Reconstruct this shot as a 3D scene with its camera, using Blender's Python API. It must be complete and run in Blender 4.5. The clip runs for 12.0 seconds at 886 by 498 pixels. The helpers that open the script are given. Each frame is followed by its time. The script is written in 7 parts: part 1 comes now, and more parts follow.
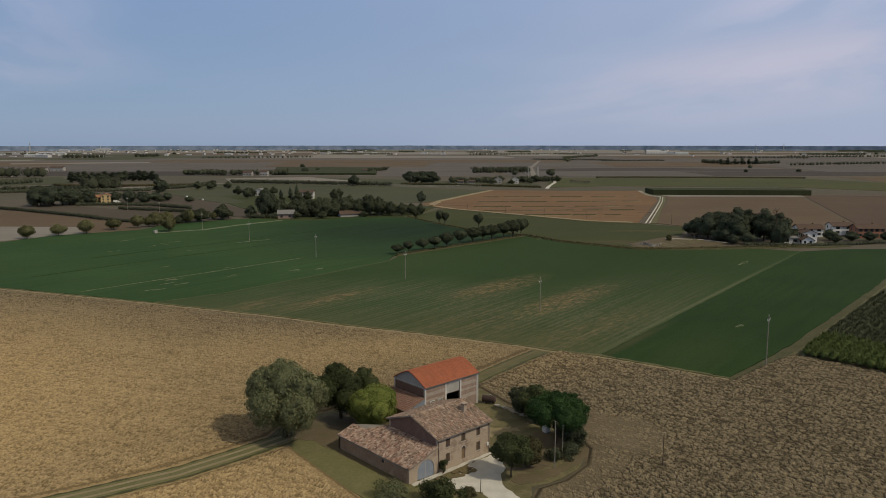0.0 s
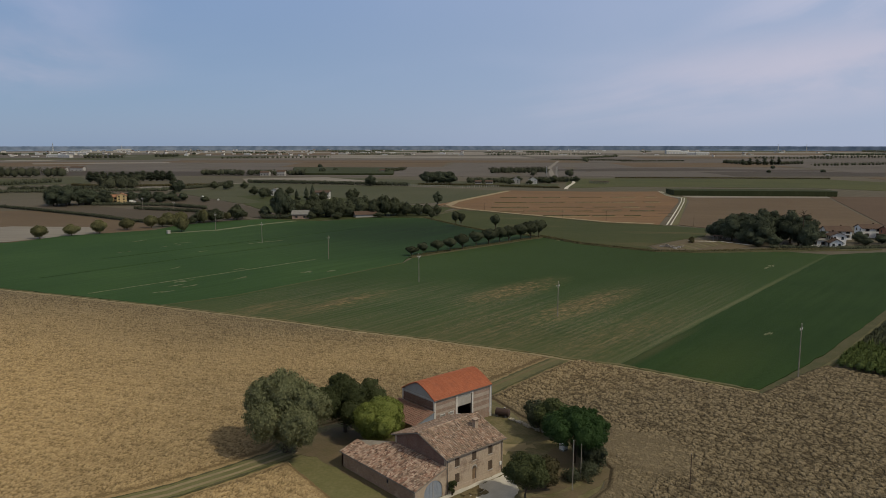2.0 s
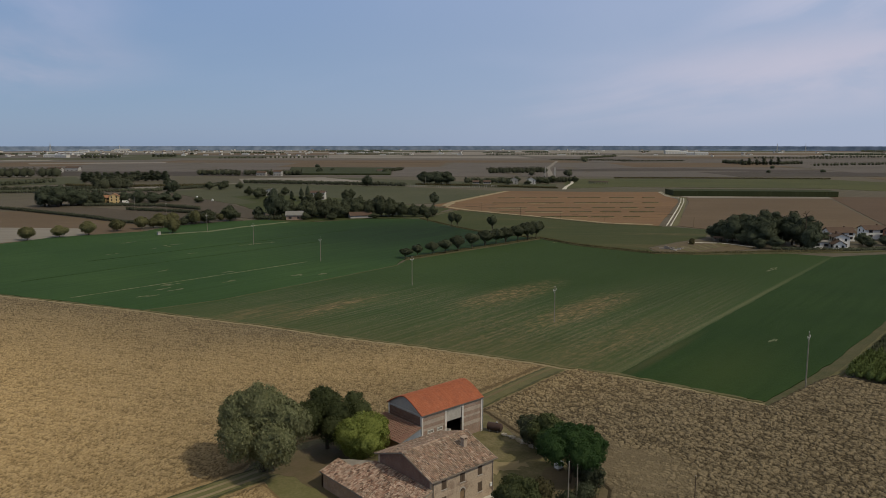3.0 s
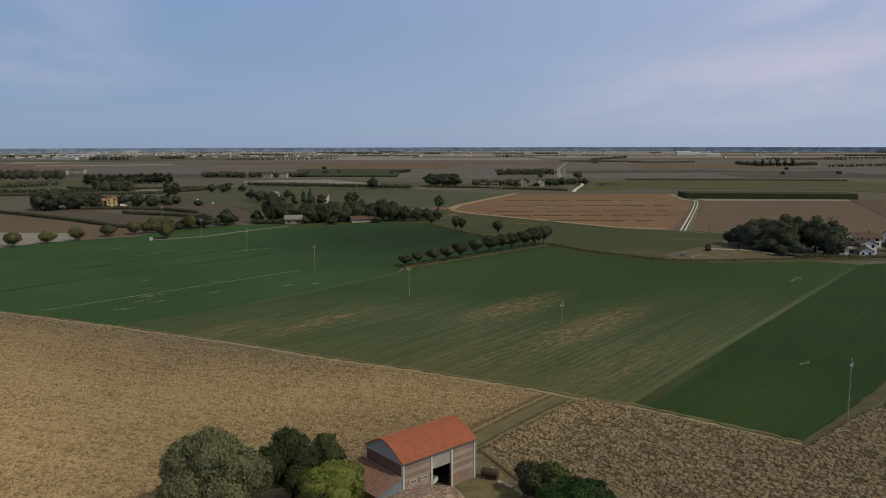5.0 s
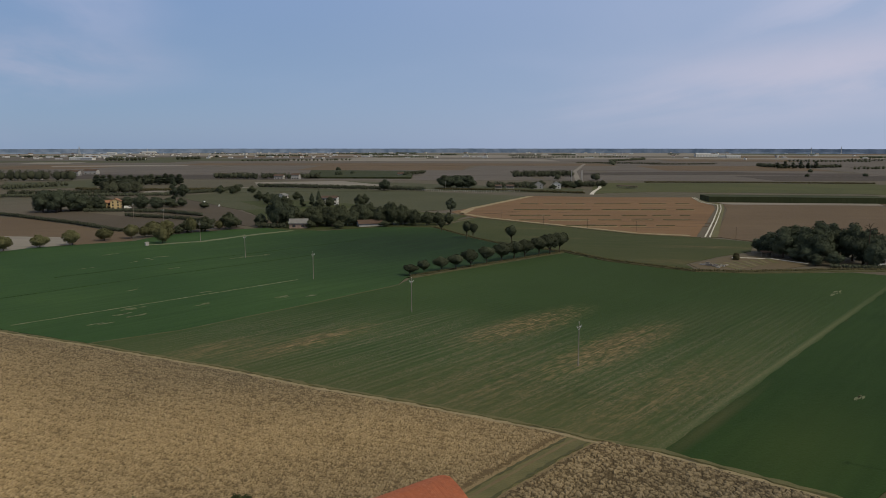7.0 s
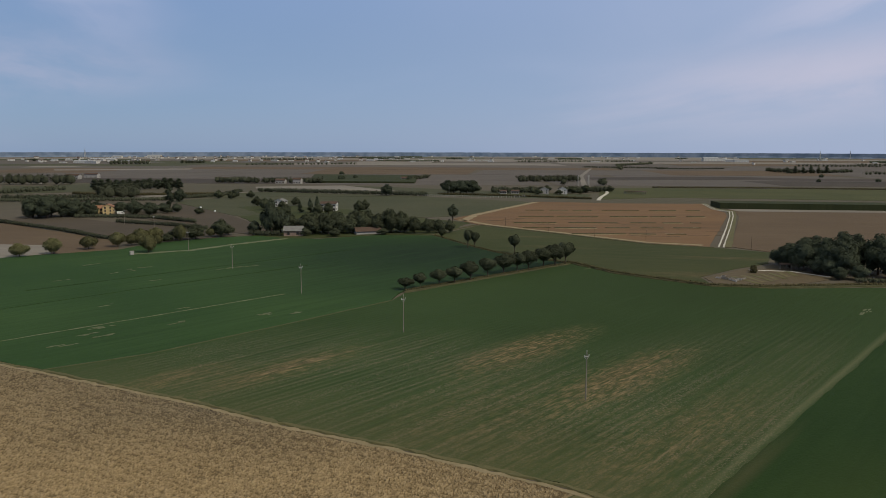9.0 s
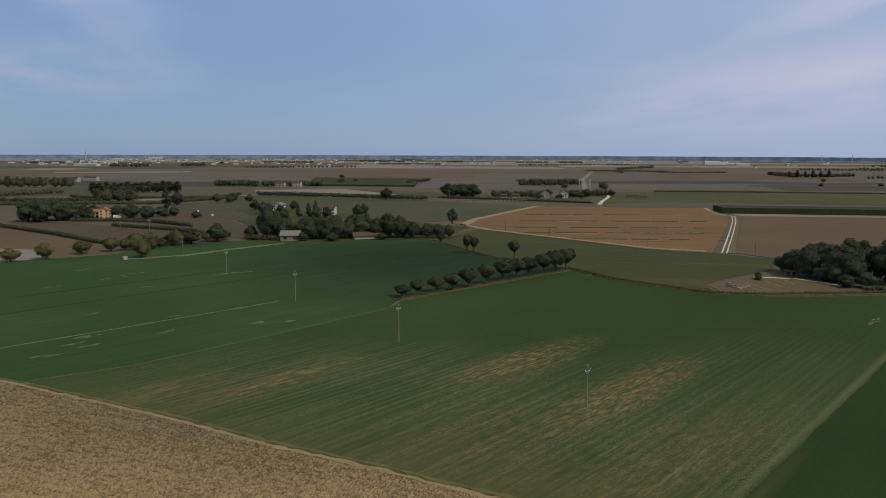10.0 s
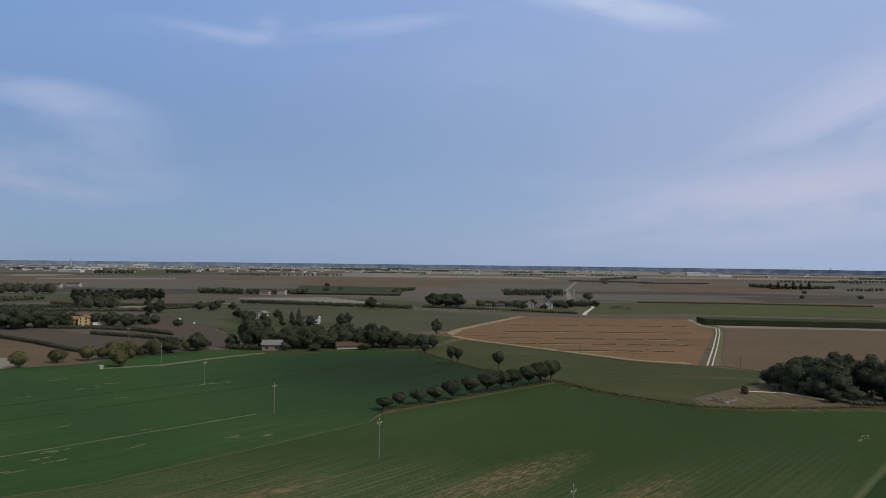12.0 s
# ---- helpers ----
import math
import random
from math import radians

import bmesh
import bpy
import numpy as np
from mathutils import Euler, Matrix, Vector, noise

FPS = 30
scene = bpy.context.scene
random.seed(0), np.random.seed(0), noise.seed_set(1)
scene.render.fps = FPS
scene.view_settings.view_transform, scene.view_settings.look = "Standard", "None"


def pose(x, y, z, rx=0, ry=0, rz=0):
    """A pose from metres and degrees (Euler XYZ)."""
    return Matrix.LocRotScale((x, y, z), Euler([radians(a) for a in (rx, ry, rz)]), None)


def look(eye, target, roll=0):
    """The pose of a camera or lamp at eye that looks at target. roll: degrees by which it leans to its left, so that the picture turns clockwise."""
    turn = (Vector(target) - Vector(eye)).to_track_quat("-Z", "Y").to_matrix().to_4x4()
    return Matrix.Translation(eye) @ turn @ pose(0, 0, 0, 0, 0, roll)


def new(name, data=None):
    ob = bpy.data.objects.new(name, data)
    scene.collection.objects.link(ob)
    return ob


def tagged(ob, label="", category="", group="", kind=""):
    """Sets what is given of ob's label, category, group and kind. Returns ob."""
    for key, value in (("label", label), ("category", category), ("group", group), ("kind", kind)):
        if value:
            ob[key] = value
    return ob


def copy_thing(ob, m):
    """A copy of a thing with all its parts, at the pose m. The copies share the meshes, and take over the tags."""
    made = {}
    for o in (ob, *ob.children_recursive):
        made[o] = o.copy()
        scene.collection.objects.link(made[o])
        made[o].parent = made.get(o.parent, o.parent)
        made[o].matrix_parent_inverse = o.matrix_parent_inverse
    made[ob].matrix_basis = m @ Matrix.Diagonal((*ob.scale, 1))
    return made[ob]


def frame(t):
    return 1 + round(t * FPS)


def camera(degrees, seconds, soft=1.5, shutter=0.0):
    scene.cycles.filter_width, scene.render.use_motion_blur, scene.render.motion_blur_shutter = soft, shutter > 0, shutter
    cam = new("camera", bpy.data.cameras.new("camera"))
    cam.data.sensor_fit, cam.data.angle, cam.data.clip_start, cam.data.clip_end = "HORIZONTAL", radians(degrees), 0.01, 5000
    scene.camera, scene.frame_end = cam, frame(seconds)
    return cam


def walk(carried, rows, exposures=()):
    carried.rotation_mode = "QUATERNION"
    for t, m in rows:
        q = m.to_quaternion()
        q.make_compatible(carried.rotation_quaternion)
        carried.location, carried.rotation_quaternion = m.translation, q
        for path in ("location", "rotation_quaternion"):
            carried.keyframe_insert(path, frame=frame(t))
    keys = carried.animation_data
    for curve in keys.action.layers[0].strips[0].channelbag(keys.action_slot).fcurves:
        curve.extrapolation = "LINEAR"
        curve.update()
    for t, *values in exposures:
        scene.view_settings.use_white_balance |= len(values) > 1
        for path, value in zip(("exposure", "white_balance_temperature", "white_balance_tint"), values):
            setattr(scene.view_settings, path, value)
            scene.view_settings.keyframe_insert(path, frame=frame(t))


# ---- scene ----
cam = camera(61.8, 12.0, soft=0.75)
PATH = [
    (0, (-68.953, -75.623, 47.921), (-67.608, -74.171, 47.635), 0.0),
    (0.5, (-68.402, -74.953, 47.777), (-67.073, -73.486, 47.49), 0.0),
    (1, (-67.257, -74.056, 47.724), (-65.942, -72.577, 47.437), -0.0),
    (1.5, (-65.412, -72.578, 47.549), (-64.102, -71.094, 47.263), 0.0),
    (2, (-62.938, -70.797, 47.432), (-61.629, -69.312, 47.147), -0.0),
    (2.5, (-60.068, -68.803, 47.361), (-58.759, -67.318, 47.075), -0.0),
    (3, (-56.989, -66.612, 47.282), (-55.678, -65.129, 46.997), -0.0),
    (3.2, (-55.729, -65.613, 47.272), (-54.418, -64.13, 46.985), 0.0),
    (5, (-43.299, -56.103, 47.163), (-42.008, -54.602, 46.882), -0.1),
    (5.5, (-39.68, -52.929, 47.104), (-38.398, -51.42, 46.824), -0.0),
    (6, (-36.026, -49.942, 47.128), (-34.754, -48.424, 46.85), 0.0),
    (6.5, (-32.058, -46.479, 47.004), (-30.794, -44.955, 46.726), 0.0),
    (7, (-28.252, -43.173, 47.084), (-26.994, -41.643, 46.806), -0.0),
    (9, (-14.698, -31.252, 47.544), (-13.452, -29.711, 47.276), 0.1),
    (9.5, (-12.082, -28.92, 47.709), (-10.834, -27.379, 47.445), 0.1),
    (10, (-10.231, -27.463, 47.958), (-8.986, -25.919, 47.698), 0.2),
    (10.5, (-9.292, -26.646, 48.277), (-8.048, -25.101, 48.022), 0.3),
    (11, (-8.906, -26.504, 48.512), (-7.657, -24.963, 48.258), 0.5),
    (11.5, (-8.931, -26.736, 48.661), (-7.668, -25.199, 48.463), 0.6),
    (12, (-9.451, -27.392, 48.635), (-8.167, -25.859, 48.668), 0.7),
]
walk(cam, [(t, look(eye, target, roll)) for t, eye, target, roll in PATH],
     [(0, -0.07, 6540, 8), (3, -0.05, 6520, 8), (6.5, -0.06, 6380, 8), (10.5, -0.05, 6260, 8), (12, -0.05, 6120, 8)])

# ---- world, sun, exposure ----
SUN_FROM = Vector((0.30, -0.95, 1.05)).normalized()
world = bpy.data.worlds.new("world")
scene.world = world
world.use_nodes = True
wn, wl = world.node_tree.nodes, world.node_tree.links
wn.clear()
sky = wn.new("ShaderNodeTexSky")
sky.sky_type = "NISHITA"
sky.sun_disc = False
sky.sun_elevation = math.asin(SUN_FROM.z)
sky.sun_rotation = math.atan2(SUN_FROM.x, SUN_FROM.y)
sky.altitude, sky.air_density, sky.dust_density, sky.ozone_density = 0, 1.0, 0.4, 2.0
bg, wout = wn.new("ShaderNodeBackground"), wn.new("ShaderNodeOutputWorld")
bg.inputs["Strength"].default_value = 0.08


def sky_noise(scale, lo, hi, stretch, shift=0.0):
    """Soft cloud cover over the whole sky, drawn out along the horizon."""
    tc, mp, t, r = wn.new("ShaderNodeTexCoord"), wn.new("ShaderNodeMapping"), wn.new("ShaderNodeTexNoise"), wn.new("ShaderNodeMapRange")
    mp.inputs["Scale"].default_value = stretch
    mp.inputs["Location"].default_value = (shift, shift * 0.7, shift * 0.3)
    t.inputs["Scale"].default_value, t.inputs["Detail"].default_value, t.inputs["Roughness"].default_value, t.inputs["Distortion"].default_value = scale, 5, 0.5, 0.6
    r.interpolation_type = "SMOOTHSTEP"
    r.inputs["From Min"].default_value, r.inputs["From Max"].default_value = lo, hi
    wl.new(tc.outputs["Generated"], mp.inputs["Vector"])
    wl.new(mp.outputs[0], t.inputs["Vector"])
    wl.new(t.outputs[0], r.inputs["Value"])
    return r.outputs[0]


def sky_mix(fac, a, colour, k=1.0):
    m, s = wn.new("ShaderNodeMix"), wn.new("ShaderNodeMath")
    m.data_type, s.operation = "RGBA", "MULTIPLY"
    s.inputs[1].default_value = k
    if isinstance(fac, float):
        s.inputs[0].default_value = fac
    else:
        wl.new(fac, s.inputs[0])
    wl.new(s.outputs[0], m.inputs[0])
    wl.new(a, m.inputs[6])
    m.inputs[7].default_value = (*colour, 1)
    return m.outputs[2]


# a thin blue-grey veil over the clear sky, bluer overhead, pale drifting banks and a few white wisps
def sky_along(direction):
    d = wn.new("ShaderNodeVectorMath")
    d.operation = "DOT_PRODUCT"
    d.inputs[1].default_value = direction
    wl.new(wtc.outputs["Generated"], d.inputs[0])
    return d.outputs["Value"]


def sky_math(op, a, b):
    m = wn.new("ShaderNodeMath")
    m.operation = op
    for sock, v in zip(m.inputs, (a, b)):
        if isinstance(v, (int, float)):
            sock.default_value = v
        else:
            wl.new(v, sock)
    return m.outputs[0]


def sky_ramp(value, lo, hi):
    r = wn.new("ShaderNodeMapRange")
    r.interpolation_type = "SMOOTHSTEP"
    r.inputs["From Min"].default_value, r.inputs["From Max"].default_value = lo, hi
    wl.new(value, r.inputs["Value"])
    return r.outputs[0]


wtc, wsep = wn.new("ShaderNodeTexCoord"), wn.new("ShaderNodeSeparateXYZ")
wl.new(wtc.outputs["Generated"], wsep.inputs[0])
wfwd = sky_math("MAXIMUM", sky_along((0.68, 0.733, 0)), 0.12)
wacross, wrise = sky_math("DIVIDE", sky_along((0.733, -0.68, 0)), wfwd), sky_math("DIVIDE", wsep.outputs[2], wfwd)
wflat = wn.new("ShaderNodeCombineXYZ")
wl.new(wacross, wflat.inputs[0])
wl.new(wrise, wflat.inputs[1])


def cloud(u, v, ru, rv, turn, scale, stretch, lo, hi, seed):
    """A soft drifting bank to the north-east: where it lies (across, up), how far it reaches, and its grain."""
    mp, ln = wn.new("ShaderNodeMapping"), wn.new("ShaderNodeVectorMath")
    mp.vector_type, ln.operation = "TEXTURE", "LENGTH"
    mp.inputs["Location"].default_value, mp.inputs["Rotation"].default_value, mp.inputs["Scale"].default_value = (u, v, 0), (0, 0, turn), (ru, rv, 1)
    wl.new(wflat.outputs[0], mp.inputs["Vector"])
    wl.new(mp.outputs[0], ln.inputs[0])
    gm, t = wn.new("ShaderNodeMapping"), wn.new("ShaderNodeTexNoise")
    gm.vector_type = "TEXTURE"
    gm.inputs["Rotation"].default_value, gm.inputs["Scale"].default_value = (0, 0, turn), (stretch, 1, 1)
    gm.inputs["Location"].default_value = (seed, seed * 0.37, 0)
    t.inputs["Scale"].default_value, t.inputs["Detail"].default_value, t.inputs["Roughness"].default_value, t.inputs["Distortion"].default_value = scale, 6, 0.55, 0.5
    wl.new(wflat.outputs[0], gm.inputs["Vector"])
    wl.new(gm.outputs[0], t.inputs["Vector"])
    return sky_math("MULTIPLY", sky_ramp(ln.outputs["Value"], 1.0, 0.15), sky_ramp(t.outputs[0], lo, hi))


veil = sky_mix(0.78, sky.outputs[0], (2.4, 3.75, 6.4))
veil = sky_mix(sky_noise(1.6, 0.42, 0.72, (1, 1, 3.2), 3.1), veil, (5.7, 6.1, 8.1), 0.22)
veil = sky_mix(sky_ramp(wsep.outputs[2], 0.10, 0.36), veil, (3.0, 4.8, 9.0), 0.6)
# thinner and bluer to the north-west, whiter and warmer to the south-east
veil = sky_mix(sky_ramp(sky_along((0.733, -0.68, 0.0)), -0.7, 0.7), veil, (6.7, 7.2, 9.3), 0.5)
for place_, tone_, k_ in (((0.52, 0.10, 0.60, 0.08, 0.12, 9.0, 4.5, 0.40, 0.62, 1.7), (8.0, 7.3, 8.6), 0.55), ((0.62, 0.225, 0.46, 0.14, 0.34, 8.0, 3.2, 0.40, 0.64, 4.1), (7.9, 7.5, 9.1), 0.55),
                          ((-0.66, 0.115, 0.32, 0.07, -0.05, 9.0, 3.6, 0.40, 0.64, 2.9), (6.4, 6.2, 7.9), 0.55), ((-0.66, 0.19, 0.30, 0.07, -0.10, 9.0, 3.0, 0.36, 0.68, 6.3), (6.7, 6.7, 8.8), 0.5),
                          ((-0.58, 0.222, 0.18, 0.034, -0.16, 12.0, 3.5, 0.32, 0.62, 8.2), (7.6, 7.7, 9.6), 0.38), ((-0.43, 0.318, 0.20, 0.018, -0.125, 14.0, 5.0, 0.30, 0.62, 3.3), (8.0, 8.3, 10.2), 0.32), ((-0.18, 0.316, 0.18, 0.018, 0.11, 14.0, 5.0, 0.30, 0.62, 5.9), (8.0, 8.3, 10.3), 0.38),
                          ((-0.305, 0.313, 0.045, 0.024, 0.5, 14.0, 1.5, 0.30, 0.62, 2.2), (8.2, 8.5, 10.3), 0.25),
                          ((0.19, 0.346, 0.19, 0.036, -0.16, 12.0, 4.0, 0.34, 0.62, 9.5), (9.0, 9.2, 10.7), 0.5), ((0.0, 0.085, 0.5, 0.05, 0.03, 6.0, 4.0, 0.4, 0.7, 7.7), (5.3, 6.0, 8.2), 0.25)):
    veil = sky_mix(cloud(*place_), veil, tone_, k_)
veil = sky_mix(sky_ramp(wsep.outputs[2], 0.36, 0.6), veil, (5.4, 5.1, 4.4), 0.92)
wl.new(veil, bg.inputs["Color"])
wl.new(bg.outputs[0], wout.inputs["Surface"])
sun = new("sun", bpy.data.lights.new("sun", "SUN"))
sun.data.energy, sun.data.angle, sun.data.color = 2.3, radians(2.0), (1.0, 0.89, 0.70)
sun.matrix_world = look(SUN_FROM * 100, (0, 0, 0))
scene.view_settings.exposure = 0.0


# ---- materials ----
def nodes_of(name, rough=0.9, spec=0.2):
    m = bpy.data.materials.new(name)
    m.use_nodes = True
    n = m.node_tree.nodes
    b = n["Principled BSDF"]
    b.inputs["Roughness"].default_value = rough
    b.inputs["Specular IOR Level"].default_value = spec
    return m, n, m.node_tree.links, b


def coords(n, l, scale=(1, 1, 1), turn=0.0):
    tc, mp = n.new("ShaderNodeTexCoord"), n.new("ShaderNodeMapping")
    mp.inputs["Scale"].default_value = scale
    mp.inputs["Rotation"].default_value = (0, 0, turn)
    l.new(tc.outputs["Object"], mp.inputs["Vector"])
    return mp.outputs[0]


def noise_fac(n, l, vec, scale, detail=3, lo=0.35, hi=0.65, rough=0.55):
    t, r = n.new("ShaderNodeTexNoise"), n.new("ShaderNodeMapRange")
    t.inputs["Scale"].default_value, t.inputs["Detail"].default_value, t.inputs["Roughness"].default_value = scale, detail, rough
    r.inputs["From Min"].default_value, r.inputs["From Max"].default_value = lo, hi
    l.new(vec, t.inputs["Vector"])
    l.new(t.outputs[0], r.inputs["Value"])
    return r.outputs[0]


def mixed(n, l, fac, a, b):
    m = n.new("ShaderNodeMix")
    m.data_type = "RGBA"
    for sock, v in ((m.inputs[0], fac), (m.inputs[6], a), (m.inputs[7], b)):
        if isinstance(v, (int, float)):
            sock.default_value = v
        elif isinstance(v, tuple):
            sock.default_value = (*v[:3], 1)
        else:
            l.new(v, sock)
    return m.outputs[2]


def maths(n, l, op, a, b):
    m = n.new("ShaderNodeMath")
    m.operation, m.use_clamp = op, True
    for sock, v in ((m.inputs[0], a), (m.inputs[1], b)):
        if isinstance(v, (int, float)):
            sock.default_value = v
        else:
            l.new(v, sock)
    return m.outputs[0]


def bumped(n, l, b, vec, scale, strength, dist=0.1, detail=4):
    t, u = n.new("ShaderNodeTexNoise"), n.new("ShaderNodeBump")
    t.inputs["Scale"].default_value, t.inputs["Detail"].default_value = scale, detail
    u.inputs["Strength"].default_value, u.inputs["Distance"].default_value = strength, dist
    l.new(vec, t.inputs["Vector"])
    l.new(t.outputs[0], u.inputs["Height"])
    l.new(u.outputs[0], b.inputs["Normal"])


def spot(n, l, x, y, rx, ry, turn=0.0):
    """A soft oval round (x, y): 1 in the middle, 0 outside."""
    tc, sub, mp = n.new("ShaderNodeTexCoord"), n.new("ShaderNodeVectorMath"), n.new("ShaderNodeMapping")
    sub.operation = "SUBTRACT"
    sub.inputs[1].default_value = (x, y, 0)
    mp.inputs["Rotation"].default_value = (0, 0, -turn)
    mp2 = n.new("ShaderNodeVectorMath")
    mp2.operation = "MULTIPLY"
    mp2.inputs[1].default_value = (1 / rx, 1 / ry, 0)
    ln, r = n.new("ShaderNodeVectorMath"), n.new("ShaderNodeMapRange")
    ln.operation = "LENGTH"
    r.inputs["From Min"].default_value, r.inputs["From Max"].default_value = 1.0, 0.1
    l.new(tc.outputs["Object"], sub.inputs[0])
    l.new(sub.outputs[0], mp.inputs["Vector"])
    l.new(mp.outputs[0], mp2.inputs[0])
    l.new(mp2.outputs[0], ln.inputs[0])
    l.new(ln.outputs["Value"], r.inputs["Value"])
    return r.outputs[0]


ROW = math.atan2(0.168, 1.0)      # the rows of the crops run along this


def plain(name, c1, c2, big=0.6, fine=8.0, rough=0.9, spec=0.2, bump=0.3, dist=0.03, c3=None, metal=0.0):
    """Two tones in large stains, fine grain over them."""
    m, n, l, b = nodes_of(name, rough, spec)
    v = coords(n, l)
    col = mixed(n, l, noise_fac(n, l, v, big), c1, c2)
    g = noise_fac(n, l, v, fine, 5, 0.3, 0.7)
    dark = tuple(x * 0.72 for x in (c3 or c1))
    col = mixed(n, l, maths(n, l, "MULTIPLY", g, 0.55), col, dark)
    l.new(col, b.inputs["Base Color"])
    b.inputs["Metallic"].default_value = metal
    bumped(n, l, b, v, fine, bump, dist)
    return m


def field_material(name, c1, c2, c3=None, row=0.45, row_scale=1.1, big=0.02, turn=ROW, streak=0.5, bump=0.5, spots=(), bare=(0.33, 0.22, 0.12), lo=0.4, hi=0.62, drill=0.0, speck=0.0, zones=(), tint=(0.125, 0.072, 0.042), thin=()):
    """A field: large uneven tone, streaks along the rows, fine grain, and bare soil showing in streaky spots."""
    m, n, l, b = nodes_of(name, 0.95, 0.1)
    v = coords(n, l)
    s = coords(n, l, (0.035, 1, 1), 0)
    mp = s.node
    mp.vector_type = "TEXTURE"
    mp.inputs["Scale"].default_value = (24, 1, 1)
    mp.inputs["Rotation"].default_value = (0, 0, turn)
    s6 = coords(n, l)
    s6.node.vector_type = "TEXTURE"
    s6.node.inputs["Scale"].default_value = (6, 1, 1)
    s6.node.inputs["Rotation"].default_value = (0, 0, turn)
    col = mixed(n, l, noise_fac(n, l, v, big, 3, lo, hi), c1, c2)
    st = noise_fac(n, l, s, row_scale, 3, 0.42, 0.66)
    col = mixed(n, l, maths(n, l, "MULTIPLY", st, streak), col, c3 or tuple(x * 0.6 for x in c1))
    g = noise_fac(n, l, v, 1.6, 5, 0.3, 0.75, 0.7)
    col = mixed(n, l, maths(n, l, "MULTIPLY", g, row), col, tuple(x * 0.5 for x in c1))
    if drill:
        w, d = n.new("ShaderNodeTexWave"), coords(n, l)
        d.node.vector_type = "TEXTURE"
        d.node.inputs["Rotation"].default_value = (0, 0, turn)
        w.bands_direction = "Y"
        w.inputs["Scale"].default_value, w.inputs["Distortion"].default_value, w.inputs["Detail"].default_value, w.inputs["Detail Scale"].default_value = 0.314 / drill, 1.6, 3, 0.6
        l.new(d, w.inputs["Vector"])
        line = maths(n, l, "MULTIPLY", maths(n, l, "POWER", w.outputs["Fac"], 2.0), noise_fac(n, l, v, 0.06, 3, 0.35, 0.65))
        col = mixed(n, l, maths(n, l, "MULTIPLY", line, 0.45), col, tuple(x * 0.5 for x in c1))
        bits = maths(n, l, "MULTIPLY", noise_fac(n, l, v, 3.4, 4, 0.50, 0.64, 0.6), noise_fac(n, l, s, 0.5, 3, 0.36, 0.62))
        if thin:
            cover = spot(n, l, *thin[0])
            for o in thin[1:]:
                cover = maths(n, l, "MAXIMUM", cover, spot(n, l, *o))
            cover = maths(n, l, "MULTIPLY", cover, 2.2)
            bits = maths(n, l, "MULTIPLY", bits, cover)
            ridge = maths(n, l, "MULTIPLY", maths(n, l, "POWER", maths(n, l, "SUBTRACT", 1.0, w.outputs["Fac"]), 3.0), noise_fac(n, l, s, 0.3, 3, 0.42, 0.66))
            col = mixed(n, l, maths(n, l, "MULTIPLY", maths(n, l, "MULTIPLY", ridge, cover), 0.36), col, tuple(0.4 * x + 0.045 for x in bare))
        col = mixed(n, l, maths(n, l, "MULTIPLY", bits, speck), col, tuple(0.5 * x + 0.08 for x in bare))
    # stretches of thinner growth, and dark ones with cloud shade put into the colour
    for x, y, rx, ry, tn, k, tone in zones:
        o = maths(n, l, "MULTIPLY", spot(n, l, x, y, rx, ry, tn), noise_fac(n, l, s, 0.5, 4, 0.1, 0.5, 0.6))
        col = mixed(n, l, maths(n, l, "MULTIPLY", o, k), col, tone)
    for x, y, rx, ry, k in spots:
        soft = maths(n, l, "MULTIPLY", spot(n, l, x, y, rx * 0.8, ry * 0.8, turn), noise_fac(n, l, s, 0.25, 3, 0.3, 0.6))
        col = mixed(n, l, maths(n, l, "MULTIPLY", soft, k * 0.5), col, tint)
        o = maths(n, l, "MULTIPLY", spot(n, l, x, y, rx, ry, turn), noise_fac(n, l, s6, row_scale * 1.1, 4, 0.44, 0.62, 0.7))
        o = maths(n, l, "MULTIPLY", maths(n, l, "MULTIPLY", o, noise_fac(n, l, v, 0.35, 4, 0.32, 0.6)), k)
        col = mixed(n, l, o, col, bare)
    l.new(col, b.inputs["Base Color"])
    bumped(n, l, b, v, 2.5, bump, 0.25, 6)
    return m


def leaf_material(name, c1, c2, rough=0.55):
    m, n, l, b = nodes_of(name, 0.75, 0.08)
    geo = n.new("ShaderNodeNewGeometry")
    col = mixed(n, l, geo.outputs["Random Per Island"], c1, c2)
    oi = n.new("ShaderNodeObjectInfo")
    hs = n.new("ShaderNodeHueSaturation")
    r = n.new("ShaderNodeMapRange")
    r.inputs["To Min"].default_value, r.inputs["To Max"].default_value = 0.8, 1.2
    l.new(oi.outputs["Random"], r.inputs["Value"])
    l.new(r.outputs[0], hs.inputs["Value"])
    l.new(col, hs.inputs["Color"])
    l.new(hs.outputs[0], b.inputs["Base Color"])
    tr, mx = n.new("ShaderNodeBsdfTranslucent"), n.new("ShaderNodeMixShader")
    mx.inputs[0].default_value = 0.25
    l.new(hs.outputs[0], tr.inputs["Color"])
    l.new(b.outputs[0], mx.inputs[1])
    l.new(tr.outputs[0], mx.inputs[2])
    l.new(mx.outputs[0], n["Material Output"].inputs["Surface"])
    return m


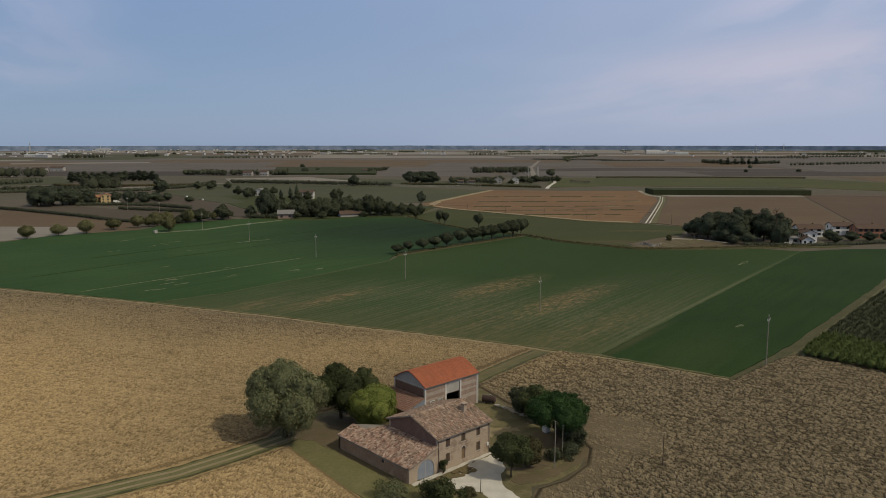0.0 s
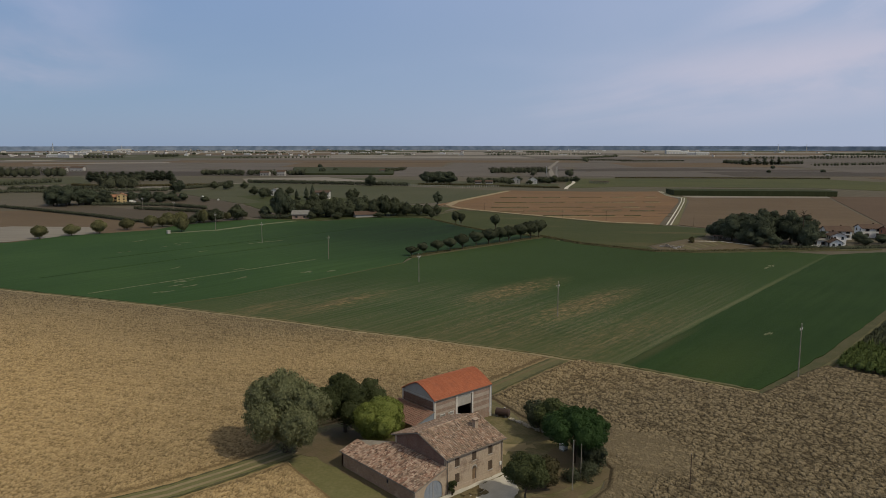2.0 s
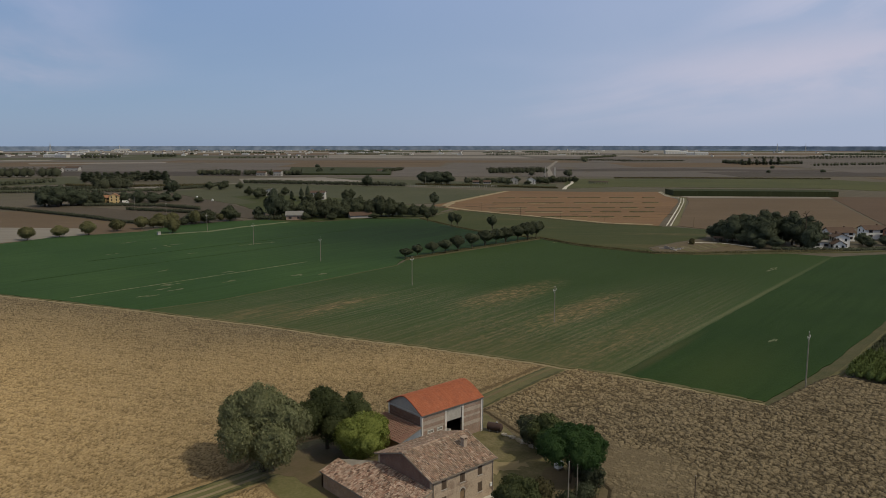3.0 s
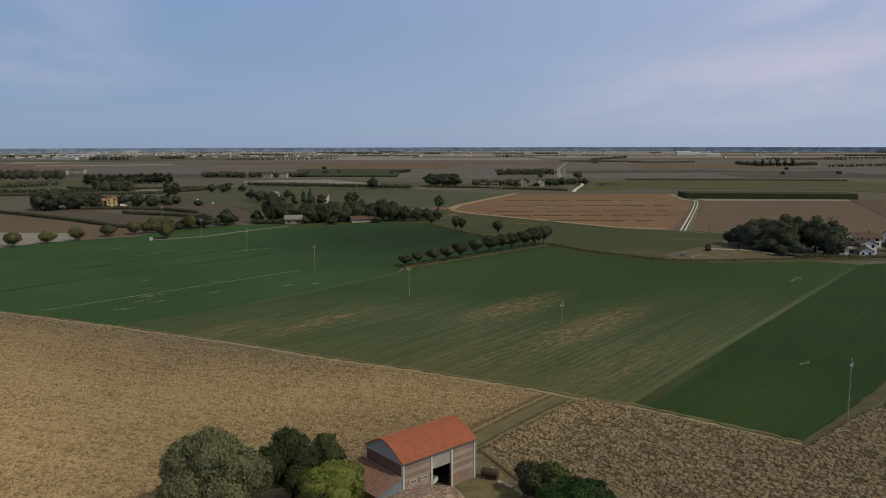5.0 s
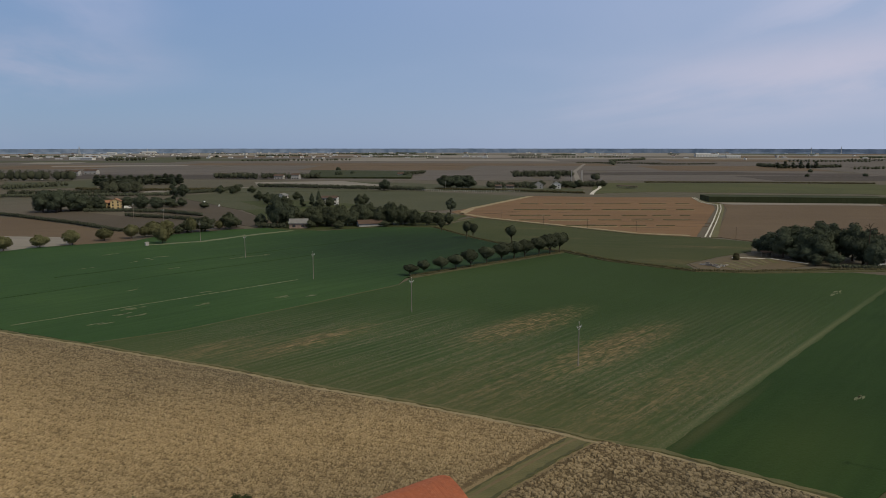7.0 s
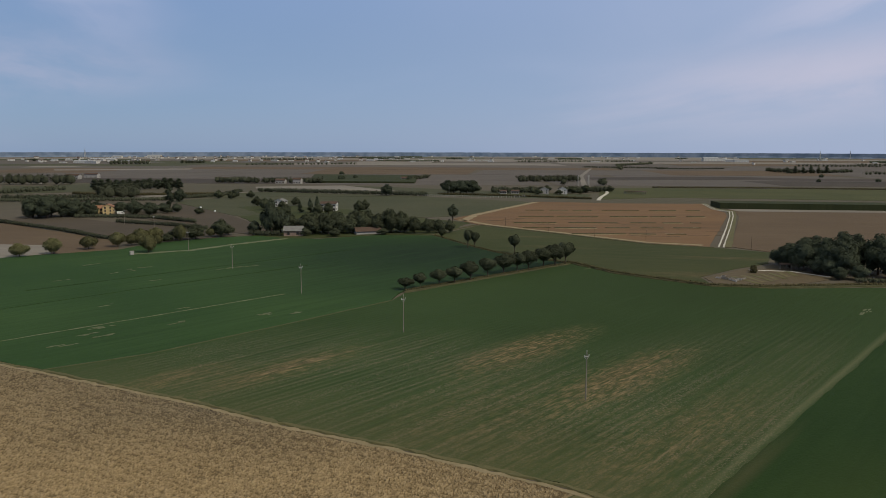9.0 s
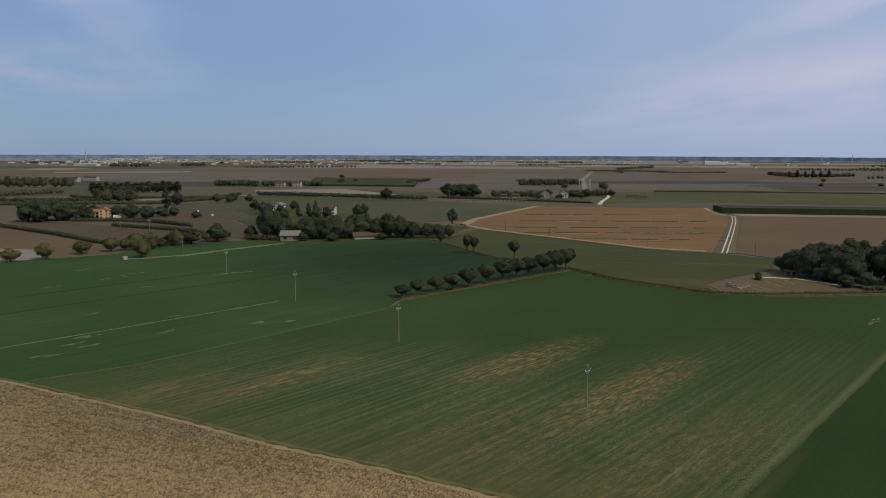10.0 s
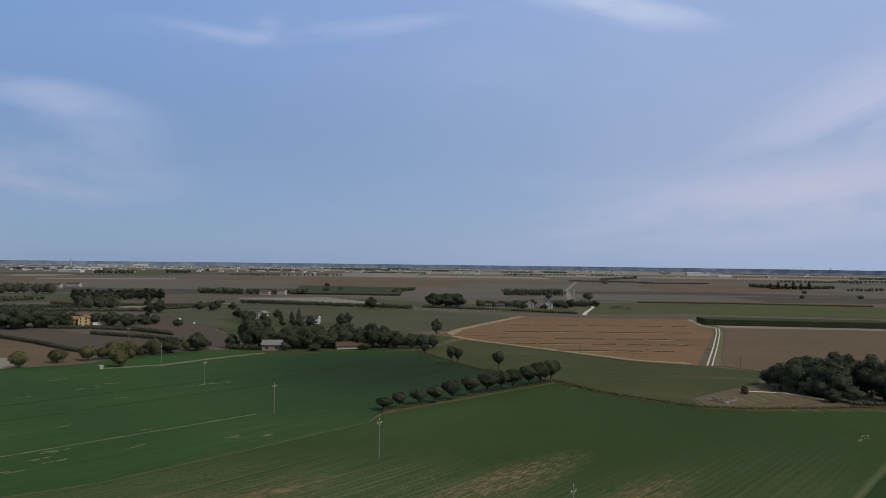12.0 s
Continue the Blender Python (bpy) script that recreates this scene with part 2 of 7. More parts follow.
def tile_material(name, colours, rough=0.9, stain=(0.10, 0.09, 0.07), amount=0.5):
    """Fired clay: each tile its own tone, dark lichen stains over many."""
    m, n, l, b = nodes_of(name, rough, 0.15)
    geo, ramp = n.new("ShaderNodeNewGeometry"), n.new("ShaderNodeValToRGB")
    ramp.color_ramp.elements[0].color = (*colours[0], 1)
    ramp.color_ramp.elements[1].color = (*colours[-1], 1)
    for i, c in enumerate(colours[1:-1], 1):
        ramp.color_ramp.elements.new(i / (len(colours) - 1)).color = (*c, 1)
    l.new(geo.outputs["Random Per Island"], ramp.inputs[0])
    v = coords(n, l)
    f = maths(n, l, "MULTIPLY", noise_fac(n, l, v, 0.9, 5, 0.42, 0.7, 0.65), amount)
    col = mixed(n, l, f, ramp.outputs[0], stain)
    l.new(col, b.inputs["Base Color"])
    bumped(n, l, b, v, 14, 0.4, 0.02)
    return m


def brick_material(name, c1, c2, mortar, plaster=None, cover=0.0):
    """Brickwork with joints; a worn plaster may cover part of it."""
    m, n, l, b = nodes_of(name, 0.92, 0.1)
    tc = n.new("ShaderNodeTexCoord")
    mp = n.new("ShaderNodeMapping")
    mp.inputs["Rotation"].default_value = (radians(90), 0, 0)
    sep, comb = n.new("ShaderNodeSeparateXYZ"), n.new("ShaderNodeCombineXYZ")
    l.new(tc.outputs["Object"], sep.inputs[0])
    add = n.new("ShaderNodeMath")
    l.new(sep.outputs[0], add.inputs[0])
    l.new(sep.outputs[1], add.inputs[1])
    l.new(add.outputs[0], comb.inputs[0])
    l.new(sep.outputs[2], comb.inputs[1])
    br = n.new("ShaderNodeTexBrick")
    br.inputs["Color1"].default_value, br.inputs["Color2"].default_value = (*c1, 1), (*c2, 1)
    br.inputs["Mortar"].default_value = (*mortar, 1)
    br.inputs["Scale"].default_value = 1.0
    br.inputs["Brick Width"].default_value, br.inputs["Row Height"].default_value, br.inputs["Mortar Size"].default_value = 0.28, 0.075, 0.012
    l.new(comb.outputs[0], br.inputs["Vector"])
    v = coords(n, l)
    col = mixed(n, l, maths(n, l, "MULTIPLY", noise_fac(n, l, v, 0.8, 5, 0.35, 0.7, 0.65), 0.55), br.outputs[0], tuple(x * 0.55 for x in c1))
    if plaster:
        col = mixed(n, l, maths(n, l, "MULTIPLY", noise_fac(n, l, v, 0.45, 6, 0.62 - cover * 0.4, 0.72 - cover * 0.4, 0.7), 0.9), col, plaster)
    col = mixed(n, l, maths(n, l, "MULTIPLY", noise_fac(n, l, v, 5, 4, 0.4, 0.7), 0.25), col, tuple(x * 0.5 for x in c2))
    l.new(col, b.inputs["Base Color"])
    u = n.new("ShaderNodeBump")
    u.inputs["Strength"].default_value, u.inputs["Distance"].default_value = 0.5, 0.02
    l.new(br.outputs["Fac"], u.inputs["Height"])
    u.invert = True
    l.new(u.outputs[0], b.inputs["Normal"])
    return m


def soil_material(name, mean, gaps):
    """Ploughed clay: tan west of the farm, browner east of it; sun and cloud shade are mixed into both tones."""
    m, n, l, b = nodes_of(name, 0.97, 0.08)
    v = coords(n, l)
    tan, brown, shade_east = (0.345, 0.243, 0.120), (0.134, 0.107, 0.067), (0.034, 0.026, 0.016)
    # tan ovals: paler soil, with the sunlit ground's brightness in the colour too
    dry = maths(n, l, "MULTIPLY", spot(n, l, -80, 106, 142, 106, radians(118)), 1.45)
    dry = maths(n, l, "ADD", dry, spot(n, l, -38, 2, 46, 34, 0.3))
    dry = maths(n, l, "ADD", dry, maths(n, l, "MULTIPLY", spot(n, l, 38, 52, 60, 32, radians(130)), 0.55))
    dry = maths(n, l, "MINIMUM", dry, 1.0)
    shade_tone = mixed(n, l, dry, shade_east, (0.114, 0.078, 0.038))
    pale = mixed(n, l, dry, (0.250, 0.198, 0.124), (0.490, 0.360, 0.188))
    col = mixed(n, l, dry, brown, tan)
    s = coords(n, l)
    s.node.vector_type = "TEXTURE"
    s.node.inputs["Scale"].default_value = (9, 1, 1)
    s.node.inputs["Rotation"].default_value = (0, 0, radians(118))
    col = mixed(n, l, maths(n, l, "MULTIPLY", noise_fac(n, l, s, 0.45, 4, 0.45, 0.75), 0.4), col, pale)
    col = mixed(n, l, maths(n, l, "MULTIPLY", noise_fac(n, l, v, 0.03, 3, 0.4, 0.7), 0.16), col, brown)
    # height puts light into the colour: pale lit clod crowns, dark shaded gaps
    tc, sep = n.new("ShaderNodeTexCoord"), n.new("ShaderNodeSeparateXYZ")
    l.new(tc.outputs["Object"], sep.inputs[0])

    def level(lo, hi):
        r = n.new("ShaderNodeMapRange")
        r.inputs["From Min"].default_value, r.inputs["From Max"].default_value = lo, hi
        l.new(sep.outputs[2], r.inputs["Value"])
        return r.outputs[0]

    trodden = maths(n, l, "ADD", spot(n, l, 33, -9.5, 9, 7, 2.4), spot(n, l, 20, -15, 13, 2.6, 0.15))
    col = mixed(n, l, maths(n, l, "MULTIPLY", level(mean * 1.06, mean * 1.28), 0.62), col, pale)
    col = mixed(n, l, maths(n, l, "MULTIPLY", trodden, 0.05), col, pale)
    col = mixed(n, l, maths(n, l, "MULTIPLY", maths(n, l, "MULTIPLY", level(mean * 0.97, mean * 0.80), maths(n, l, "MULTIPLY", level(mean * 0.44, mean * 0.56), maths(n, l, "SUBTRACT", 1.0, trodden))), gaps), col, shade_tone)
    col = mixed(n, l, maths(n, l, "MULTIPLY", noise_fac(n, l, v, 3.4, 5, 0.44, 0.66, 0.7), 0.30), col, shade_tone)
    l.new(col, b.inputs["Base Color"])
    bumped(n, l, b, v, 3.2, 0.9, 0.22, 6)
    return m


MAT = {
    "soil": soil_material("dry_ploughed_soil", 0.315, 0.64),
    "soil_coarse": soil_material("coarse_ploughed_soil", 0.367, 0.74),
    # the dark eastern oval is cloud shade put into the crop's colour
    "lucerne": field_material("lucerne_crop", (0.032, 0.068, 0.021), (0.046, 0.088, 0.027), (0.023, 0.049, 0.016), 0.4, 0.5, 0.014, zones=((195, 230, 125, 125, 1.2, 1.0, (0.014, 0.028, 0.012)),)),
    # dark green crop, deepened in its colour for the cloud shade over it
    "lucerne_dark": field_material("dark_lucerne_crop", (0.020, 0.042, 0.011), (0.026, 0.051, 0.013), (0.016, 0.035, 0.008), 0.3, 0.5, 0.02, zones=((84, 6, 40, 12, 0.17, 0.5, (0.036, 0.054, 0.014)), (85, 21.2, 34, 2, 0.168, 0.6, (0.066, 0.064, 0.028)))),
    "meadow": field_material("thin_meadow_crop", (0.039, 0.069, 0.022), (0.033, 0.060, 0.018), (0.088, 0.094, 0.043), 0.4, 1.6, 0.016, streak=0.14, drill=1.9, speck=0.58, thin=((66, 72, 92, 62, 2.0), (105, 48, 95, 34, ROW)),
        # first oval: cloud shade over the far end, put in as darker green
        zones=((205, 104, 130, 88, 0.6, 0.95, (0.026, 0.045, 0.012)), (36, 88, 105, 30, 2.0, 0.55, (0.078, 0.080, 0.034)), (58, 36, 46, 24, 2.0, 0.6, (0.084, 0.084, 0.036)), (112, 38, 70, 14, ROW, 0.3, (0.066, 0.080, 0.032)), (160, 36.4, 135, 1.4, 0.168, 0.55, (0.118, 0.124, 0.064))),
        spots=((58, 112, 30, 8, 0.6), (110, 90, 36, 10, 0.78), (112, 62, 38, 10, 0.74), (75, 60, 40, 30, 0.22), (90, 35, 50, 12, 0.3), (36, 120, 22, 8, 0.4))),
    "maize": field_material("tall_maize", (0.040, 0.048, 0.022), (0.050, 0.056, 0.026), (0.034, 0.042, 0.018), 0.5, 0.8, 0.05, streak=0.0),
    "pasture": field_material("pasture_grass", (0.044, 0.055, 0.020), (0.055, 0.063, 0.024), (0.074, 0.074, 0.034), 0.3, 0.4, 0.02, turn=radians(-52), zones=((306, 250, 90, 7, 1.62, 0.8, (0.105, 0.090, 0.044)),), bare=(0.16, 0.135, 0.075), spots=((238, 120, 34, 12, 0.6), (285, 140, 40, 9, 0.5), (252, 215, 34, 8, 0.35), (276, 250, 24, 6, 0.4))),
    "stubble": field_material("stubble_field", (0.192, 0.116, 0.062), (0.164, 0.100, 0.055), (0.120, 0.080, 0.047), 0.3, 0.35, 0.012, turn=radians(-40), streak=0.6),
    "fallow": field_material("bare_fallow", (0.134, 0.097, 0.062), (0.115, 0.083, 0.054), (0.096, 0.071, 0.047), 0.3, 0.3, 0.012, turn=radians(-50), streak=0.5),
    # far soil, greyed and blued in its colour to stand for haze
    "mauve": field_material("ploughed_fallow", (0.128, 0.112, 0.099), (0.110, 0.097, 0.086), (0.093, 0.082, 0.073), 0.3, 0.25, 0.01, turn=radians(-48)),
    "dull": field_material("dull_bare_land", (0.092, 0.074, 0.055), (0.078, 0.064, 0.048), (0.066, 0.058, 0.042), 0.3, 0.25, 0.01, turn=radians(-48)),
    # straw tone greyed for the haze over the far plain
    "pale": field_material("cut_straw_field", (0.240, 0.218, 0.187), (0.195, 0.177, 0.152), (0.155, 0.141, 0.121), 0.3, 0.25, 0.01, turn=radians(-48)),
    "sage": field_material("far_meadow", (0.068, 0.073, 0.041), (0.082, 0.083, 0.048), (0.058, 0.062, 0.035), 0.35, 0.3, 0.012, turn=radians(-48)),
    "bright": field_material("young_crop", (0.072, 0.076, 0.032), (0.058, 0.066, 0.028), (0.098, 0.096, 0.042), 0.3, 0.25, 0.012, turn=radians(-48)),
    "verge": plain("dry_verge_grass", (0.130, 0.115, 0.052), (0.088, 0.088, 0.038), 0.25, 2.5, bump=0.6, dist=0.2),
    "grass": plain("yard_grass", (0.108, 0.098, 0.044), (0.175, 0.146, 0.080), 0.42, 2.2, bump=0.6, dist=0.15),
    "dirt": plain("trodden_earth", (0.130, 0.096, 0.052), (0.150, 0.122, 0.060), 0.4, 3.0, bump=0.5, dist=0.1),
    "rut": plain("wheel_worn_earth", (0.27, 0.215, 0.125), (0.20, 0.165, 0.09), 0.3, 2.0, bump=0.5, dist=0.08),
    "lawn": plain("olive_lawn", (0.122, 0.118, 0.046), (0.165, 0.146, 0.068), 0.3, 2.0, bump=0.6, dist=0.15),
    "thin": plain("thin_pale_growth", (0.155, 0.165, 0.095), (0.105, 0.118, 0.060), 0.5, 3.0, bump=0.4, dist=0.1),
    "smoothsoil": plain("driven_soil", (0.118, 0.091, 0.053), (0.096, 0.074, 0.043), 0.4, 2.0, bump=0.6, dist=0.1),
    "redfield": field_material("reddish_bare_land", (0.112, 0.077, 0.052), (0.095, 0.066, 0.046), (0.080, 0.056, 0.040), 0.3, 0.3, 0.012, turn=radians(-50), streak=0.5),
    "rust": plain("rusted_steel", (0.066, 0.040, 0.032), (0.044, 0.032, 0.029), 1.2, 8, 0.7, 0.3, 0.2),
    "straw": plain("pale_cut_straw", (0.300, 0.240, 0.140), (0.215, 0.165, 0.092), 0.25, 1.5, bump=0.4, dist=0.1),
    "strip": plain("pale_green_strip", (0.080, 0.090, 0.040), (0.055, 0.068, 0.027), 0.4, 2.5, bump=0.5, dist=0.1),
    "metal_brown": plain("browned_sheet_metal", (0.17, 0.145, 0.12), (0.13, 0.11, 0.09), 0.8, 10, 0.6, 0.3, 0.15),
    "trodden": plain("bare_yard_earth", (0.138, 0.104, 0.062), (0.108, 0.092, 0.046), 0.35, 2.4, bump=0.6, dist=0.1),
    "redsoil": plain("reddish_bare_earth", (0.110, 0.074, 0.046), (0.078, 0.056, 0.036), 0.5, 3.0, bump=0.6, dist=0.12),
    "darksoil": field_material("dark_ploughed_land", (0.070, 0.060, 0.052), (0.058, 0.050, 0.044), (0.085, 0.072, 0.060), 0.3, 0.25, 0.01),
    "gravel": plain("pale_gravel", (0.56, 0.53, 0.47), (0.46, 0.43, 0.37), 0.5, 6.0, bump=0.5, dist=0.05),
    "ditch": plain("ditch_weeds", (0.060, 0.062, 0.026), (0.090, 0.080, 0.040), 0.3, 2.0, bump=0.7, dist=0.3),
    # brown of the plain, with some haze grey put into it
    "plain_land": field_material("open_land", (0.108, 0.092, 0.070), (0.085, 0.080, 0.054), (0.13, 0.110, 0.082), 0.3, 0.2, 0.004),
    "bark": plain("rough_bark", (0.090, 0.068, 0.048), (0.060, 0.046, 0.034), 1.2, 9, bump=0.8, dist=0.05),
    "wood_grey": plain("weathered_wood", (0.27, 0.24, 0.20), (0.19, 0.165, 0.135), 1.0, 12, bump=0.4),
    "concrete": plain("pale_concrete", (0.42, 0.40, 0.37), (0.33, 0.31, 0.28), 0.8, 10, bump=0.3),
    "post_pale": plain("whitened_concrete", (0.60, 0.57, 0.53), (0.50, 0.47, 0.43), 0.8, 10, bump=0.3),
    "plaster_bright": plain("bright_white_plaster", (0.80, 0.78, 0.74), (0.70, 0.68, 0.64), 0.5, 6, bump=0.2),
    "plaster_grey": plain("grey_plaster", (0.40, 0.38, 0.35), (0.33, 0.31, 0.285), 0.6, 7, bump=0.3),
    "plaster_white": plain("white_plaster", (0.60, 0.58, 0.54), (0.50, 0.48, 0.44), 0.5, 6, bump=0.2),
    "plaster_yellow": plain("yellow_plaster", (0.58, 0.43, 0.21), (0.50, 0.37, 0.18), 0.5, 6, bump=0.2),
    "plaster_red": plain("brick_red_plaster", (0.36, 0.17, 0.11), (0.30, 0.145, 0.095), 0.5, 6, bump=0.2),
    "brick_house": brick_material("old_brickwork", (0.34, 0.250, 0.185), (0.285, 0.205, 0.150), (0.35, 0.295, 0.235), (0.43, 0.348, 0.266), 0.55),
    "brick_annex": brick_material("worn_brickwork", (0.34, 0.215, 0.14), (0.27, 0.17, 0.11), (0.34, 0.27, 0.20), (0.40, 0.30, 0.20), 0.15),
    "brick_dark": brick_material("dark_brickwork", (0.215, 0.125, 0.095), (0.175, 0.10, 0.08), (0.24, 0.19, 0.155)),
    "brick_barn": brick_material("barn_brickwork", (0.33, 0.225, 0.175), (0.28, 0.19, 0.15), (0.35, 0.30, 0.25)),
    "band_pale": brick_material("pale_brickwork", (0.42, 0.35, 0.29), (0.37, 0.305, 0.25), (0.42, 0.37, 0.32)),
    "tile_old": tile_material("old_clay_tiles", ((0.13, 0.092, 0.070), (0.30, 0.202, 0.146), (0.39, 0.282, 0.208), (0.26, 0.156, 0.110), (0.47, 0.370, 0.290)), amount=0.65),
    "tile_rough": tile_material("patched_clay_tiles", ((0.08, 0.05, 0.040), (0.25, 0.140, 0.100), (0.44, 0.320, 0.245), (0.22, 0.115, 0.080), (0.52, 0.405, 0.32), (0.14, 0.085, 0.063)), amount=0.6),
    "tile_red": tile_material("new_clay_tiles", ((0.345, 0.112, 0.056), (0.37, 0.126, 0.066), (0.325, 0.104, 0.053), (0.385, 0.140, 0.078)), stain=(0.235, 0.088, 0.052), amount=0.6),
    "tile_dark": tile_material("brown_clay_tiles", ((0.185, 0.104, 0.080), (0.21, 0.120, 0.092), (0.235, 0.138, 0.106)), amount=0.4),
    "gate_blue": plain("faded_blue_boards", (0.22, 0.25, 0.30), (0.27, 0.295, 0.335), 1.2, 9, 0.7, bump=0.3),
    "shutter": plain("dark_shutter_wood", (0.085, 0.062, 0.045), (0.12, 0.085, 0.06), 1.5, 14, 0.7),
    "door_wood": plain("brown_door_wood", (0.24, 0.165, 0.10), (0.18, 0.12, 0.075), 1.5, 14, 0.7),
    "metal_grey": plain("grey_sheet_metal", (0.42, 0.43, 0.43), (0.34, 0.35, 0.36), 0.8, 10, 0.5, 0.4, 0.15),
    "dark_inside": plain("dim_interior", (0.10, 0.09, 0.08), (0.07, 0.065, 0.06), 0.8, 6),
    "white_paint": plain("white_painted_metal", (0.78, 0.78, 0.76), (0.68, 0.68, 0.66), 0.8, 8, 0.5, 0.4, 0.1),
    "roof_dull": plain("distant_clay_roof", (0.105, 0.070, 0.052), (0.085, 0.058, 0.044), 0.5, 4, bump=0.5, dist=0.08),
    "roof_pale": plain("pale_sheet_roof", (0.42, 0.43, 0.44), (0.33, 0.34, 0.35), 0.3, 3, 0.6, bump=0.2),
    "roof_orange": plain("orange_clay_roof", (0.32, 0.165, 0.095), (0.26, 0.135, 0.08), 0.5, 4, bump=0.5, dist=0.08),
    "roof_grey": plain("grey_fibre_roof", (0.21, 0.205, 0.195), (0.165, 0.16, 0.15), 0.5, 4, bump=0.4, dist=0.06),
    "rubber": plain("black_rubber", (0.03, 0.03, 0.03), (0.045, 0.045, 0.045), 2, 10, 0.8),
    "stone": plain("pale_rubble", (0.42, 0.38, 0.31), (0.30, 0.265, 0.21), 1.2, 7, bump=0.6, dist=0.05),
    "leaf_willow": leaf_material("grey_green_leaves", (0.108, 0.116, 0.058), (0.182, 0.188, 0.100)),
    # leaves of the far woods, haze blue mixed into their green
    "leaf_dark": leaf_material("dark_leaves", (0.058, 0.070, 0.046), (0.082, 0.096, 0.062)),
    "leaf_walnut": leaf_material("olive_dark_leaves", (0.056, 0.068, 0.029), (0.090, 0.103, 0.044)),
    "leaf_field": leaf_material("brownish_leaves", (0.116, 0.116, 0.054), (0.162, 0.156, 0.076)),
    "leaf_hedge": leaf_material("hedge_leaves", (0.060, 0.066, 0.044), (0.084, 0.091, 0.058)),
    "leaf_lime": leaf_material("yellow_green_leaves", (0.135, 0.166, 0.036), (0.250, 0.282, 0.076)),
    "leaf_pine": leaf_material("pine_needles", (0.027, 0.055, 0.018), (0.050, 0.090, 0.030)),
    "leaf_mid": leaf_material("summer_leaves", (0.058, 0.066, 0.040), (0.082, 0.092, 0.054)),
    "leaf_rust": leaf_material("dry_tinged_leaves", (0.070, 0.064, 0.032), (0.108, 0.096, 0.048)),
    "leaf_orchard": leaf_material("orchard_leaves", (0.066, 0.092, 0.030), (0.112, 0.142, 0.048)),
}
gl, gn_, gll, gb = nodes_of("window_glass", 0.08, 0.5)
gb.inputs["Base Color"].default_value = (0.03, 0.035, 0.04, 1)
MAT["glass"] = gl


# ---- builders ----
def part(name, bm, material, parent=None, label="", kind="", smooth=False):
    """One mesh object from a bmesh, under a thing or a part."""
    me = bpy.data.meshes.new(name)
    bmesh.ops.recalc_face_normals(bm, faces=bm.faces)
    bm.to_mesh(me)
    bm.free()
    me.materials.append(material)
    if smooth:
        me.polygons.foreach_set("use_smooth", [True] * len(me.polygons))
    ob = new(name, me)
    ob.parent = parent
    return tagged(ob, label, kind=kind)


def mesh_from(name, verts, faces, material, parent=None, smooth=False, label="", kind="", normals=None):
    """One mesh object from arrays of corners and of faces with equal counts."""
    me = bpy.data.meshes.new(name)
    verts, faces = np.asarray(verts, np.float32), np.asarray(faces, np.int32)
    k = faces.shape[1]
    me.vertices.add(len(verts))
    me.vertices.foreach_set("co", verts.ravel())
    me.loops.add(faces.size)
    me.loops.foreach_set("vertex_index", faces.ravel())
    me.polygons.add(len(faces))
    me.polygons.foreach_set("loop_start", np.arange(0, faces.size, k, dtype=np.int32))
    me.polygons.foreach_set("use_smooth", np.full(len(faces), smooth))
    me.update(calc_edges=True)
    me.validate()
    if normals is not None:
        me.normals_split_custom_set_from_vertices(normals)
    me.materials.append(material)
    ob = new(name, me)
    ob.parent = parent
    return tagged(ob, label, kind=kind)


def thing(name, label, category, at=(0, 0, 0), turn=0.0, group="", kind=""):
    e = new(name)
    e.matrix_world = Matrix.Translation(at) @ Matrix.Rotation(turn, 4, "Z")
    e.empty_display_size = 0.3
    return tagged(e, label, category, group, kind)


def box(bm, x0, x1, y0, y1, z0, z1, bevel=0.0):
    made = bmesh.ops.create_cube(bm, size=1)["verts"]
    bmesh.ops.scale(bm, vec=(x1 - x0, y1 - y0, z1 - z0), verts=made)
    bmesh.ops.translate(bm, vec=((x0 + x1) / 2, (y0 + y1) / 2, (z0 + z1) / 2), verts=made)
    if bevel:
        edges = list({e for v in made for e in v.link_edges})
        bmesh.ops.bevel(bm, geom=edges, offset=bevel, segments=2, affect="EDGES")
    return bm


def boxed(x0, x1, y0, y1, z0, z1, bevel=0.0):
    return box(bmesh.new(), x0, x1, y0, y1, z0, z1, bevel)


def prism(points, push):
    """A flat outline in space, given thickness by the vector push."""
    bm = bmesh.new()
    vs = [bm.verts.new(p) for p in points]
    f = bm.faces.new(vs)
    top = bmesh.ops.extrude_face_region(bm, geom=[f])["geom"]
    bmesh.ops.translate(bm, vec=push, verts=[g for g in top if isinstance(g, bmesh.types.BMVert)])
    return bm


def tube(bm, a, b, r0, r1, n=8):
    a, b = Vector(a), Vector(b)
    q = (b - a).to_track_quat("Z", "Y").to_matrix()
    rings = []
    for p, r in ((a, r0), (b, r1)):
        rings.append([bm.verts.new(p + q @ Vector((r * math.cos(2 * math.pi * i / n), r * math.sin(2 * math.pi * i / n), 0))) for i in range(n)])
    for i in range(n):
        bm.faces.new((rings[0][i], rings[0][(i + 1) % n], rings[1][(i + 1) % n], rings[1][i]))
    bm.faces.new(rings[0][::-1])
    bm.faces.new(rings[1])
    return bm


# ---- land ----
def resample(pts, step):
    out = []
    for a, b in zip(pts[:-1], pts[1:]):
        n = max(1, int(math.dist(a, b) / step))
        out += [(a[0] + (b[0] - a[0]) * i / n, a[1] + (b[1] - a[1]) * i / n) for i in range(n)]
    return out + [pts[-1]]


